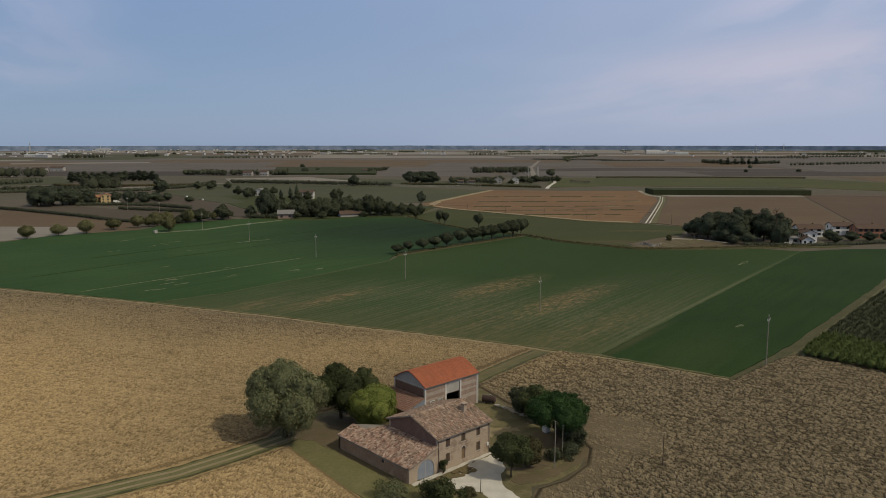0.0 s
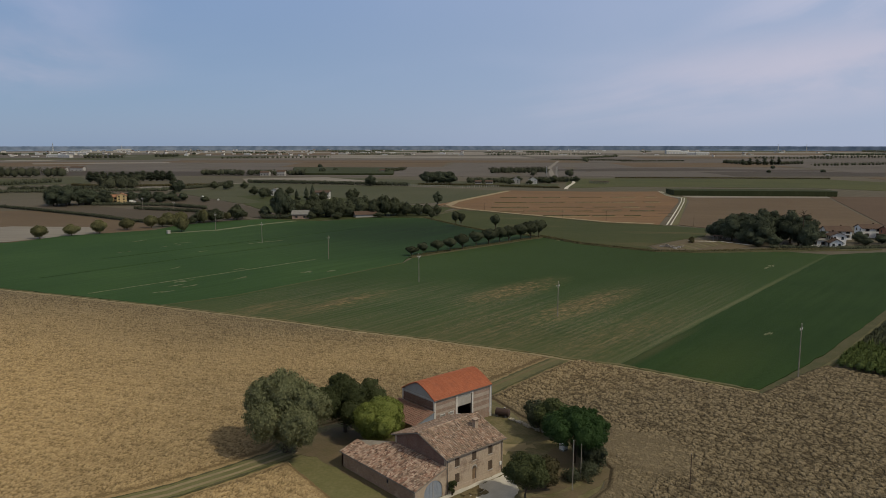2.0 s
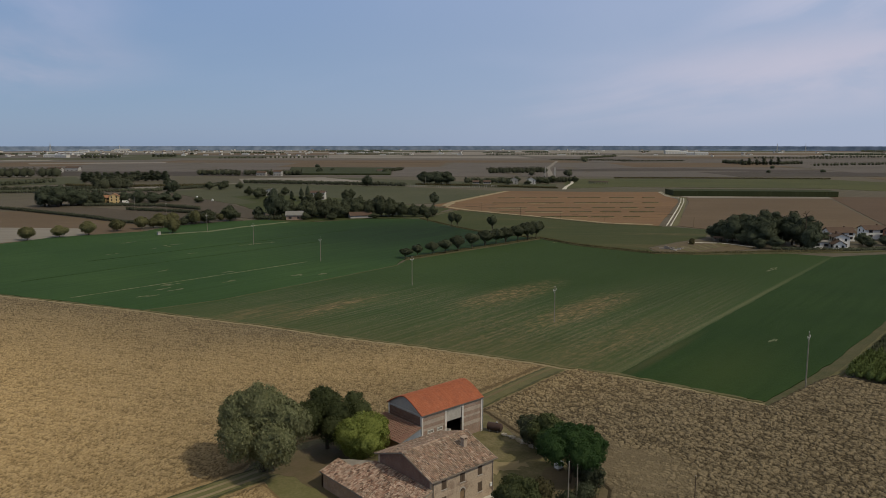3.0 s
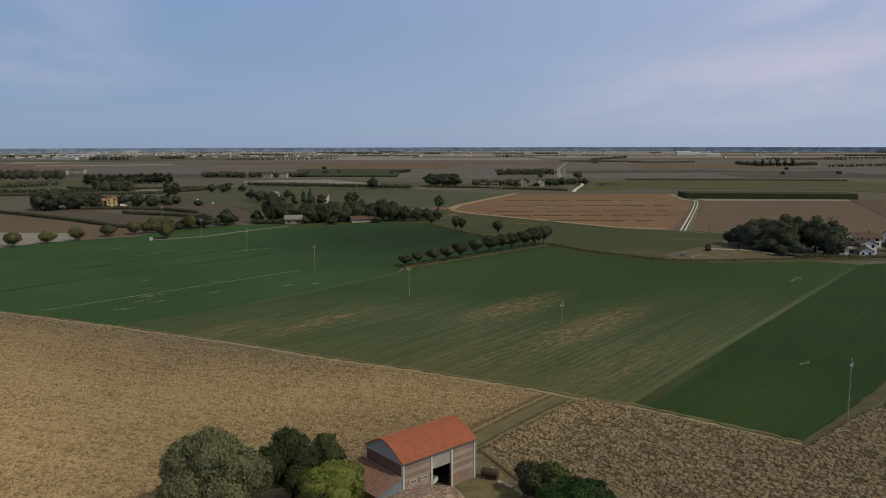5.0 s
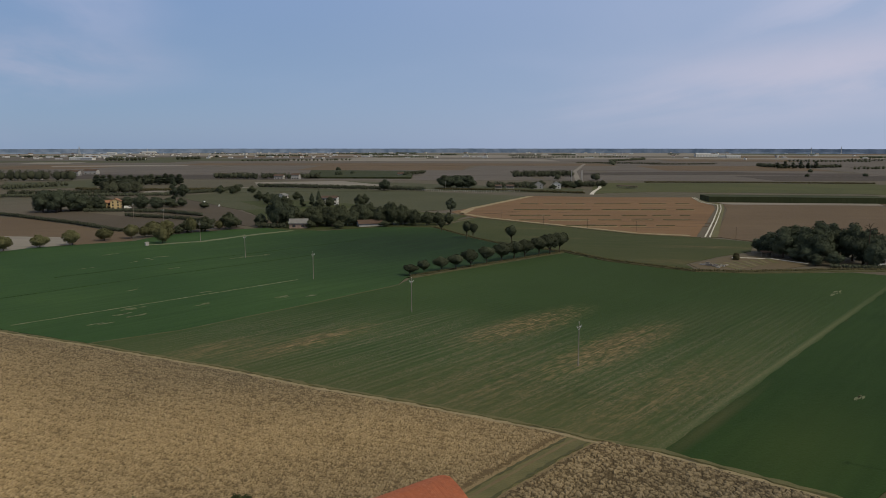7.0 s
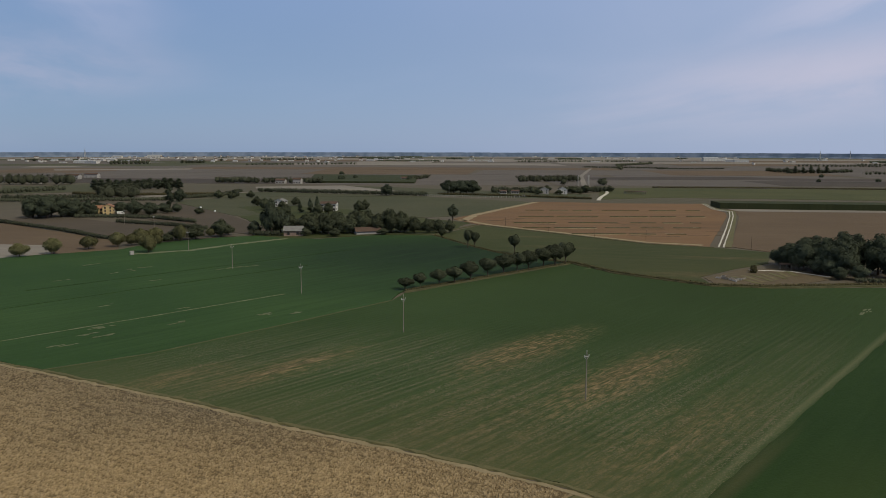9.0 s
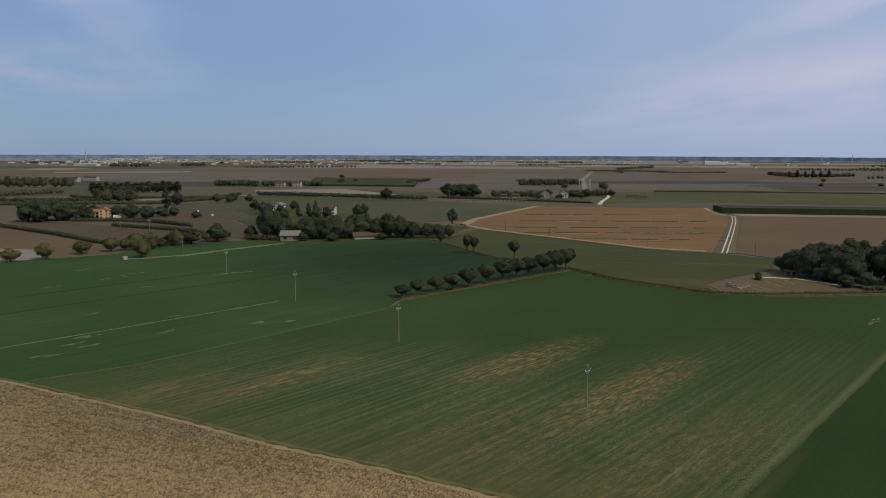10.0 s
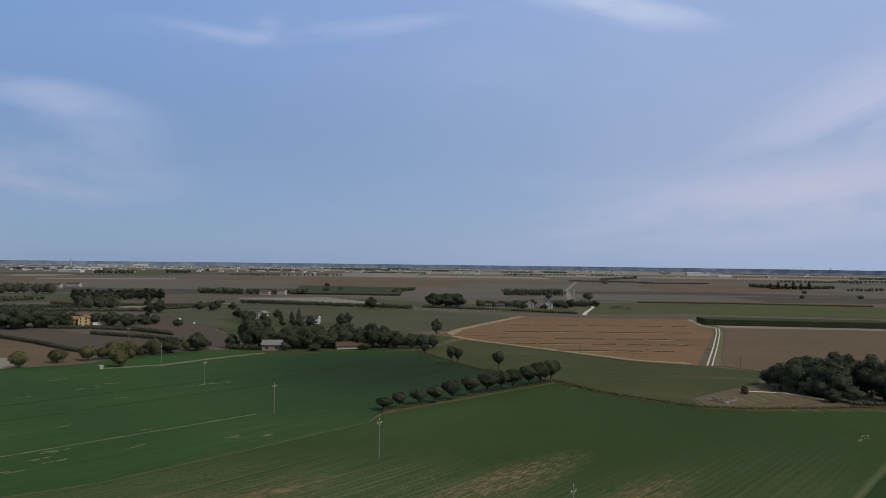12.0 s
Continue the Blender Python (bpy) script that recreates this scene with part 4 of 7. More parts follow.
slab("fallow_field", [(66, 512), (97, 378), (112, 356), (150, 352), (144, 424), (121, 470), (108, 520), (76, 546)], 0.09, MAT["dull"], "dull brown field before the yellow house")
slab("fallow_field", [(146, 428), (160, 350), (176, 350), (198, 468), (214, 640), (190, 560), (143, 478)], 0.12, MAT["dull"], "dull brown field by the hamlet")
slab("farm_lane", [(318, 161), (321, 159), (480, 247), (522, 272), (530, 290), (576, 330), (573, 333), (525, 295), (517, 276), (476, 250)], 0.20, MAT["verge"], "grass verge of a farm lane", 0.3)
ribbon("farm_lane", [(316.5, 162.3), (400, 207), (476, 248.5), (514, 271), (524, 291), (573, 331)], 0.62, 0.24, MAT["gravel"], "pale wheel track of a farm lane", 0.1, shift=1.1)
ribbon("farm_lane", [(316.5, 162.3), (400, 207), (476, 248.5), (514, 271), (524, 291), (573, 331)], 0.62, 0.24, MAT["gravel"], "pale wheel track of a farm lane", 0.1, shift=-1.1)
ribbon("gravel_road", [(532.6, 415.3), (572.5, 444.4), (612.0, 470.7), (637.8, 488.3), (670.3, 517.5), (689.3, 539.4), (700, 560)], 3.2, 0.2, MAT["gravel"], "pale gravel road bending to a farmstead", 0.3, category="road")

ribbon("avenue", [(700, 560), (738, 606), (1008, 843), (1414, 1161)], 7, 0.22, MAT["pale"], "straight pale road leading away over the plain", 0.4, 20, category="road")

slab("dark_field", [(905, 735), (985, 660), (1070, 590), (1134, 504), (1223, 433), (1300, 462), (1221, 545), (1186, 656), (1092, 742), (960, 790)], 0.14, MAT["darksoil"], "dark freshly ploughed strip on the plain", 2, 40)
slab("cut_field", [(340, 1735), (470, 1690), (600, 1650), (640, 1730), (500, 1790), (360, 1830)], 0.14, MAT["pale"], "long pale straw strip on the plain", 2, 40)
slab("cut_field", [(330, 2070), (440, 2040), (520, 2170), (400, 2240)], 0.14, MAT["pale"], "long pale straw strip on the plain", 2, 40)
lrnd = random.Random(8)
for k_, ends_ in enumerate((((398, 377), (428, 352), (466, 321), (505, 290)), ((356, 342), (387, 317), (422, 288), (458, 259)), ((322, 312), (353, 287), (385, 260), (415, 235)), ((305, 287), (329, 266), (359, 241), (388, 218)), ((303, 246), (318, 233), (340, 214), (356, 200)))):
    whole = [Vector(p) for p in resample(list(ends_), 2.0)]
    a = 0
    while a < len(whole) - 3:
        b = min(len(whole), a + lrnd.randint(5, 16))
        wide = (2.6, 2.2, 2.4, 1.7, 1.5)[k_] * lrnd.uniform(0.6, 1.15)
        ribbon("weed_line", [tuple(p) for p in whole[a:b]], wide * 1.1, 0.5, MAT["ditch"], "dark broken line of weeds across the stubble", 0.7, 1.5, category="crop line")
        ribbon("straw_line", [tuple(p) for p in whole[a:b]], 1.6, 0.205, MAT["straw"], "pale line of straw across the stubble", 0.5, 1.5, category="crop line", shift=lrnd.choice((-3.4, 3.2)))
        a = b + lrnd.randint(0, 3)

# the plain beyond: parcels of bare, cut and green land
rnd_ = random.Random(12)
view_ = Vector((0.68, 0.733))
s = 760.0
while s < 4700:
    deep = rnd_.uniform(90, 170) * (1 + s / 1500)
    half = s * 0.78
    across = -half
    while across < half:
        wide = rnd_.uniform(160, 420) * (0.7 + s / 2200)
        k = rnd_.random()
        kind_ = ("mauve" if k < 0.66 else "sage" if k < 0.78 else "fallow" if k < 0.93 else "darksoil") if s < 1900 else ("mauve" if k < 0.26 else "pale" if k < 0.76 else "sage" if k < 0.88 else "fallow")
        side = Vector((view_.y, -view_.x))
        tilt = rnd_.uniform(-0.03, 0.03)
        q = [view_ * (s + d + tilt * a) + side * a for a, d in ((across, 0), (across + wide - 3, 0), (across + wide - 3 + rnd_.uniform(-30, 30), deep - 4), (across + rnd_.uniform(-30, 30), deep - 4))]
        mid = sum(q, Vector((0, 0))) / 4
        if s > 900 or mid.x < 240 or mid.y < 240:
            slab("distant_field", [tuple(p) for p in q], 0.05 + 0.02 * rnd_.random(), MAT[kind_], {"mauve": "distant ploughed brown field", "pale": "distant pale straw field", "sage": "distant grey-green meadow",
                 "fallow": "distant bare brown field", "darksoil": "distant dark ploughed field"}[kind_], 2.0, 60)
        across += wide
    s += deep


# ---- buildings ----
def wall(name, w, h, thick, openings, material, parent, m, label=""):
    """A wall w wide and h high along its own x axis, with rectangular openings (x0, x1, z0, z1) right through it."""
    xs = sorted({0, w, *[o[0] for o in openings], *[o[1] for o in openings]})
    zs = sorted({0, h, *[o[2] for o in openings], *[o[3] for o in openings]})
    bm = bmesh.new()
    solid = lambda i, k: 0 <= i < len(xs) - 1 and 0 <= k < len(zs) - 1 and not any(
        o[0] <= (xs[i] + xs[i + 1]) / 2 <= o[1] and o[2] <= (zs[k] + zs[k + 1]) / 2 <= o[3] for o in openings)
    for i in range(len(xs) - 1):
        for k in range(len(zs) - 1):
            if not solid(i, k):
                continue
            x0, x1, z0, z1 = xs[i], xs[i + 1], zs[k], zs[k + 1]
            quads = [((x0, 0, z0), (x1, 0, z0), (x1, 0, z1), (x0, 0, z1)), ((x0, thick, z0), (x0, thick, z1), (x1, thick, z1), (x1, thick, z0))]
            if not solid(i - 1, k):
                quads.append(((x0, 0, z0), (x0, 0, z1), (x0, thick, z1), (x0, thick, z0)))
            if not solid(i + 1, k):
                quads.append(((x1, 0, z0), (x1, thick, z0), (x1, thick, z1), (x1, 0, z1)))
            if not solid(i, k - 1):
                quads.append(((x0, 0, z0), (x0, thick, z0), (x1, thick, z0), (x1, 0, z0)))
            if not solid(i, k + 1):
                quads.append(((x0, 0, z1), (x1, 0, z1), (x1, thick, z1), (x0, thick, z1)))
            for q in quads:
                bm.faces.new([bm.verts.new(p) for p in q])
    bmesh.ops.remove_doubles(bm, verts=bm.verts, dist=1e-4)
    bmesh.ops.transform(bm, matrix=m, verts=bm.verts)
    return part(name, bm, material, parent, label)


def tiles(name, origin, along, up, n_along, n_up, material, parent, label, seed, wide=0.22, long=0.36, lift=0.03, barrel=0.07, lower=None):
    """Rows of barrel tiles over a roof slope: along the eave and up the slope, each a shell of its own."""
    rs = np.random.RandomState(seed)
    o, a, b = (np.array(v, float) for v in (origin, along, up))
    a, b = a / np.linalg.norm(a), b / np.linalg.norm(b)
    nrm = np.cross(a, b)
    if nrm[2] < 0:
        nrm = -nrm
    prof = np.array([(-0.52, 0.0), (-0.3, 0.8), (0.3, 0.8), (0.52, 0.0)])
    V, F = [], []
    for i in range(n_along):
        for j in range(n_up):
            if lower and lower(i, j):
                continue
            c = o + a * (i + 0.5) * wide + b * j * long + a * rs.normal(0, 0.012) + b * rs.normal(0, 0.03)
            l0 = lift + abs(rs.normal(0, 0.022))
            sk = rs.normal(0, 0.09)
            base = len(V)
            for t, extra in ((0.0, 0.045), (1.12, 0.0)):
                w = wide * (1.0 if t == 0 else 0.86)
                for px, pz in prof:
                    V.append(c + a * (px * w + sk * t * wide) + b * t * long + nrm * (l0 + extra + pz * barrel))
            F += [(base, base + 1, base + 5, base + 4), (base + 1, base + 2, base + 6, base + 5), (base + 2, base + 3, base + 7, base + 6), (base, base + 3, base + 2, base + 1)]
    return mesh_from(name, V, F, material, parent, False, label, "stuff")


def window_in(parent, x, y, z, w, h, m, shutter=True):
    """A window set into a wall that faces -y: frame, pane and dark shutters folded to."""
    win = part("window", boxed(x - w / 2, x + w / 2, y + 0.17, y + 0.2, z, z + h), MAT["glass"], parent)
    fr = bmesh.new()
    for q in ((x - w / 2, x - w / 2 + 0.07), (x + w / 2 - 0.07, x + w / 2), (x - 0.03, x + 0.03)):
        box(fr, q[0], q[1], y + 0.10, y + 0.165, z, z + h)
    for q in ((z, z + 0.07), (z + h - 0.07, z + h)):
        box(fr, x - w / 2 + 0.07, x + w / 2 - 0.07, y + 0.105, y + 0.16, q[0], q[1])
    part("window_frame", fr, MAT["shutter"], win)
    if shutter:
        for s0 in (-1, 1):
            bm = bmesh.new()
            x0, x1 = sorted((x + s0 * 0.02, x + s0 * (w / 2 - 0.02)))
            box(bm, x0, x1, y + 0.03, y + 0.07, z + 0.02, z + h - 0.02)
            for k in range(7):
                zz = z + 0.1 + k * (h - 0.2) / 7
                box(bm, x0 + 0.05, x1 - 0.05, y + 0.015, y + 0.03, zz, zz + (h - 0.2) / 12)
            part("shutter", bm, MAT["shutter"], win)
    part("window_sill", boxed(x - w / 2 - 0.1, x + w / 2 + 0.1, y - 0.07, y + 0.1, z - 0.09, z - 0.003, 0.01), MAT["concrete"], win)
    return win


I4 = Matrix.Identity(4)
HL, HD, HE, HR = 11.0, 11.2, 5.25, 7.15      # the farmhouse: length, depth, eave, ridge


def farmhouse():
    t = thing("farmhouse", "two-storey brick farmhouse with an old clay tile roof", "house")
    up = [(1.65, 2.5, 3.5, 4.72), (4.85, 5.7, 3.5, 4.72), (8.05, 8.9, 3.5, 4.72)]
    low = [(1.65, 2.5, 1.15, 2.5), (8.05, 8.9, 1.15, 2.5)]
    door = (4.9, 5.7, 0.05, 2.3)
    wall("front_wall", HL, HE, 0.4, up + low + [door], MAT["brick_house"], t, I4)
    wall("back_wall", HL, HE, 0.4, [], MAT["brick_house"], t, Matrix.Translation((0, HD - 0.4, 0)))
    # left gable faces away from the sun: its shade is put in as darker brick
    for nm, x, mat in (("gable_wall", 0.0, MAT["brick_dark"]), ("gable_wall", HL - 0.4, MAT["brick_house"])):
        part(nm, prism([(x, 0.401, 0), (x, HD - 0.401, 0), (x, HD - 0.401, HE), (x, HD / 2, HR - 0.05), (x, 0.401, HE)], (0.4, 0, 0)), mat, t)
        for y0, y1 in ((0.002, 0.4), (HD - 0.4, HD - 0.002)):
            part("corner_wall", prism([(x - 0.002, y0, HE + 0.003), (x - 0.002, y1, HE + 0.003), (x - 0.002, (y1 if y0 < 1 else y0), HE + 0.13)], (0.4, 0, 0)), mat, t)
    part("string_course", boxed(-0.02, HL + 0.02, -0.05, -0.003, 2.98, 3.06, 0.01), MAT["brick_house"], t, "thin brick string course")
    part("plinth", boxed(-0.02, HL + 0.03, -0.06, -0.003, 0, 0.75, 0.02), MAT["brick_house"], t, "stained brick plinth")
    for o in up + low:
        window_in(t, (o[0] + o[1]) / 2, 0, o[2], o[1] - o[0], o[3] - o[2], I4)
    d = part("door", boxed(4.905, 5.695, 0.15, 0.22, 0.05, 2.3), MAT["door_wood"], t, "brown wooden house door")
    bm = bmesh.new()
    for k in range(4):
        box(bm, 4.95 + (k % 2) * 0.37, 5.28 + (k % 2) * 0.37, 0.12, 0.15, 0.25 + (k // 2) * 1.0, 1.1 + (k // 2) * 1.0, 0.01)
    part("door_panel", bm, MAT["door_wood"], d)
    arch = [(4.75, -0.035, 2.3)] + [(5.3 + 0.55 * math.cos(a), -0.035, 2.3 + 0.55 * math.sin(a)) for a in np.linspace(math.pi, 0, 13)][1:-1] + [(5.85, -0.035, 2.3)]
    inner = [(5.3 + 0.4 * math.cos(a), -0.035, 2.3 + 0.38 * math.sin(a)) for a in np.linspace(0, math.pi, 11)]
    part("door_arch", prism(arch + inner, (0, 0.03, 0)), MAT["concrete"], t, "pale moulded arch over the door")
    part("fanlight", prism([(5.3 + 0.39 * math.cos(a), -0.012, 2.31 + 0.37 * math.sin(a)) for a in np.linspace(0, math.pi, 11)], (0, 0.009, 0)), MAT["shutter"], t)
    # roof: boards, tiles, ridge
    over, sl = 0.45, (HR - HE) / (HD / 2)
    for s0 in (0, 1):
        y0, y1 = (-over, HD / 2) if s0 == 0 else (HD + over, HD / 2)
        z0 = HE - sl * over + 0.1
        bm = prism([(-0.35, y0, z0), (HL + 0.35, y0, z0), (HL + 0.35, y1, HR + 0.1), (-0.35, y1, HR + 0.1)], (0, 0, -0.12))
        part("roof_deck", bm, MAT["wood_grey"], t)
        run = math.hypot(HD / 2 + over, HR + 0.1 - z0)
        up_v = (0, (HD / 2 + over) * (1 if s0 == 0 else -1), HR + 0.1 - z0)
        tiles("roof_tiles", (-0.35, y0, z0), (1, 0, 0), up_v, int((HL + 0.7) / 0.226), int(run / 0.36), MAT["tile_old"], t, "weathered mottled clay barrel tiles", 3 + s0, 0.226)
    bm = bmesh.new()
    for k in range(30):
        tube(bm, (-0.35 + k * 0.39, HD / 2, HR + 0.1 + 0.01 * (k % 3)), (0.07 + k * 0.39, HD / 2, HR + 0.13 + 0.01 * (k % 2)), 0.15, 0.13, 8)
    part("ridge_tiles", bm, MAT["tile_old"], t)
    c = part("chimney", boxed(8.2, 8.85, 2.9, 3.5, 5.6, 7.45, 0.02), MAT["brick_house"], t)
    cap = boxed(8.1, 8.95, 2.8, 3.6, 7.453, 7.53, 0.01)
    for k in range(2):
        box(cap, 8.16 + k * 0.5, 8.36 + k * 0.5, 2.86, 3.54, 7.533, 7.75)
    box(cap, 8.05, 9.0, 2.75, 3.65, 7.753, 7.81)
    part("chimney_cap", cap, MAT["tile_old"], c)
    for x in (0.18, HL - 0.25):
        bm = tube(bmesh.new(), (x, -0.11, 0.1), (x, -0.11, HE - 0.02), 0.05, 0.05, 8)
        part("downpipe", bm, MAT["metal_brown"], t)
    part("gutter", tube(bmesh.new(), (-0.35, -over - 0.06, HE - 0.1), (HL + 0.35, -over - 0.06, HE - 0.1), 0.06, 0.06, 8), MAT["metal_brown"], t)
    part("meter_box", boxed(10.3, 10.65, -0.16, -0.003, 1.3, 1.8, 0.02), MAT["white_paint"], t, "small white meter box")
    return t


def shed():
    """The long lean-to against the gable, with the arched blue gate."""
    t = thing("lean_to_shed", "long low brick shed with an old tile roof against the farmhouse", "shed")
    W, D, zl, zh = 5.4, 17.1, 2.3, 4.0
    sl = (zh - zl) / W
    wall("long_wall", D - 0.36, zl, 0.35, [(5.4, 6.0, 1.2, 1.85), (9.0, 9.3, 0.95, 1.25)], MAT["brick_annex"], t,
         Matrix(((0, 1, 0, -W), (1, 0, 0, 0.355), (0, 0, 1, 0), (0, 0, 0, 1))))
    part("window", boxed(-W + 0.18, -W + 0.22, 5.76, 6.35, 1.2, 1.85), MAT["glass"], t)
    part("window", boxed(-W + 0.18, -W + 0.22, 9.36, 9.65, 0.95, 1.25), MAT["glass"], t)
    # end wall with an arched opening
    gx, r, spring = -2.25, 1.6, 1.2
    pts = [(-W, 0, 0), (gx - r, 0, 0)] + [(gx + r * math.cos(a), 0, spring + r * 0.98 * math.sin(a)) for a in np.linspace(math.pi, 0, 21)] + [(gx + r, 0, 0), (-0.003, 0, 0), (-0.003, 0, zh), (-W, 0, zl)]
    part("end_wall", prism(pts, (0, 0.35, 0)), MAT["brick_house"], t)
    g = part("gate", prism([(gx - r + 0.02, 0.12, 0.03)] + [(gx + (r - 0.02) * math.cos(a), 0.12, spring + (r - 0.02) * 0.98 * math.sin(a)) for a in np.linspace(math.pi, 0, 21)] + [(gx + r - 0.02, 0.12, 0.03)], (0, 0.06, 0)),
             MAT["gate_blue"], t, "faded blue-grey arched wooden gate")
    for k in range(-6, 7):
        x = gx + k * 0.24
        top = spring + r * 0.95 * math.sqrt(max(0, 1 - ((abs(k) * 0.24 + 0.1) / r) ** 2))
        part("gate_board", boxed(x - 0.112, x + 0.112, 0.085, 0.117, 0.06, top), MAT["gate_blue"], g)
    part("gate_post", boxed(gx - 0.05, gx + 0.05, 0.05, 0.084, 0.05, spring + r * 0.9), MAT["plaster_grey"], g, "pale cover strip where the gate leaves meet")
    part("back_wall", prism([(-W, D - 0.35, 0), (-0.1, D - 0.35, 0), (-0.1, D - 0.35, zl), (-2.7, D - 0.35, zl + sl * 2.7), (-W, D - 0.35, zl)], (0, 0.345, 0)), MAT["brick_annex"], t)
    part("side_wall", boxed(-0.45, -0.1, HD + 0.05, D - 0.36, 0, zl), MAT["brick_annex"], t)
    zo = lambda x: zl + sl * (x + W) + 0.12
    eave = -W - 0.3
    part("roof_deck", prism([(eave, -0.3, zo(eave)), (-0.01, -0.3, zo(0)), (-0.01, HD + 0.3, zo(0)), (-2.7, HD + 2.4, zo(-2.7)), (-2.7, D + 0.25, zo(-2.7)), (eave, D + 0.25, zo(eave))], (0, 0, -0.12)), MAT["wood_grey"], t)
    part("roof_deck", prism([(-2.7, HD + 2.4, zo(-2.7)), (-0.01, HD + 0.3, zo(0) - 0.02), (0.1, HD + 0.3, zl - 0.1), (0.1, D + 0.25, zl - 0.1), (-2.7, D + 0.25, zo(-2.7))], (0, 0, -0.1)), MAT["wood_grey"], t)
    run = math.hypot(W + 0.3, sl * (W + 0.3))
    n_up, n_al = int(run / 0.36), int((D + 0.5) / 0.235)
    tiles("roof_tiles", (eave, -0.3, zo(eave)), (0, 1, 0), (W + 0.3, 0, sl * (W + 0.3)), n_al, n_up, MAT["tile_rough"], t, "uneven patched clay barrel tiles", 8, 0.235, lift=0.035, barrel=0.11,
          lower=lambda i, j: (i * 0.235 - 0.3 > HD + 0.35) and j * 0.36 > (3.0 if i * 0.235 - 0.3 > HD + 2.3 else 5.6 - (i * 0.235 - HD - 0.6) * 1.25))
    # loose and slipped tiles lying over the rows
    rs = np.random.RandomState(5)
    V, F = [], []
    for k in range(420):
        y, d = rs.uniform(-0.2, D), rs.uniform(0.1, run - 0.3)
        if y > HD and d > 2.9:
            continue
        x = eave + d * (W + 0.3) / run
        c, ang = np.array((x, y, zo(x) + 0.15)), rs.normal(0, 0.5)
        a, b = np.array((math.cos(ang), math.sin(ang), sl * 0.9)), np.array((-math.sin(ang), math.cos(ang), 0))
        base = len(V)
        for s0, q0, h in ((-1, -1, 0), (1, -1, 0), (1, 1, 0), (-1, 1, 0), (-1, 0, 1), (1, 0, 1)):
            V.append(c + a * s0 * 0.2 + b * q0 * 0.1 + np.array((0, 0, 0.07 * h + 0.02)))
        F += [(base, base + 1, base + 5, base + 4), (base + 4, base + 5, base + 2, base + 3)]
    mesh_from("loose_tiles", V, F, MAT["tile_rough"], t, False, "slipped loose clay tiles", "stuff")
    return t


def barn():
    X0, X1, Y0, Y1, he, rise = 12.4, 25.4, 16.85, 25.2, 5.95, 1.95
    t = thing("barn", "tall brick barn with an arched red tile roof and concrete posts", "barn")
    door = (17.55, 20.85)
    arc = [(Y0 + (Y1 - Y0) * k / 14, he + rise * (0.42 * (1 - abs(k / 7 - 1)) + 0.58 * math.sin(math.pi * k / 14))) for k in range(15)]
    wall("front_wall", X1 - X0 - 0.6, he, 0.3, [(door[0] - X0 - 0.3, door[1] - X0 - 0.3, 0.0, 5.3), (1.05, 2.0, 2.65, 3.05), (2.95, 3.9, 2.65, 3.05)], MAT["brick_barn"], t, Matrix.Translation((X0 + 0.3, Y0 + 0.05, 0)))
    part("back_wall", boxed(X0 + 0.3, X1 - 0.3, Y1 - 0.3, Y1 - 0.02, 0, he), MAT["brick_barn"], t)
    for x in (X0 + 0.04, X1 - 0.30):
        part("gable_wall", prism([(x, Y0 + 0.3, 0), (x, Y1 - 0.3, 0), (x, Y1 - 0.3, he - 0.4), (x, Y0 + 0.3, he - 0.4)], (0.26, 0, 0)), MAT["brick_dark"], t, "dark red-brown brick gable")
        part("gable_head", prism([(x + 0.02, Y0 + 0.1, he - 0.12)] + [(x + 0.02, y, z - 0.06) for y, z in arc[1:-1]] + [(x + 0.02, Y1 - 0.1, he - 0.12)], (0.22, 0, 0)), MAT["plaster_grey"], t, "pale plastered arched gable head")
        part("gable_beam", boxed(x - 0.05, x + 0.3, Y0 + 0.3, Y1 - 0.3, he - 0.4, he - 0.14), MAT["concrete"], t, "pale concrete tie beam")
        part("gable_beam", boxed(x - 0.05, x + 0.3, Y0 + 0.3, Y1 - 0.3, 4.2, 4.42), MAT["brick_dark"], t)
    for x in (X0, door[0] - 0.35, door[1], X1 - 0.3):
        w = 0.3 if x in (X0, X1 - 0.3) else 0.35
        part("post", boxed(x, x + w, Y0 - 0.06, Y0 + 0.3, 0, he - 0.02, 0.015), MAT["post_pale"], t, "pale concrete post")
    for y in (Y1 - 0.3,):
        for x in (X0, X1 - 0.3):
            part("post", boxed(x, x + 0.3, y, y + 0.3, 0, he - 0.02, 0.015), MAT["post_pale"], t, "pale concrete post")
    # pale bands of brick between the posts
    for x0, x1 in ((X0 + 0.3, door[0] - 0.35), (door[1] + 0.35, X1 - 0.3)):
        for z0, z1 in ((5.3, 5.9), (4.15, 4.75), (3.2, 3.55), (1.8, 2.4)):
            part("brick_band", boxed(x0 + 0.003, x1 - 0.003, Y0 + 0.02, Y0 + 0.047, z0, z1), MAT["band_pale"], t, "pale brick band")
    part("lintel", boxed(door[0], door[1], Y0 - 0.02, Y0 + 0.34, 5.303, 5.6), MAT["concrete"], t)
    sh = part("door_panel", boxed(door[0] + 0.01, door[1] - 0.01, Y0 + 0.145, Y0 + 0.17, 3.5, 5.3), MAT["wood_grey"], t, "pale panel closing the top of the doorway")
    for k in range(9):
        part("slat", boxed(door[0] + 0.01, door[1] - 0.01, Y0 + 0.10, Y0 + 0.14, 3.55 + k * 0.194, 3.55 + k * 0.194 + 0.18), MAT["concrete"], sh)
    for x in (1.05, 2.95):
        fr = bmesh.new()
        x0 = X0 + 0.3 + x
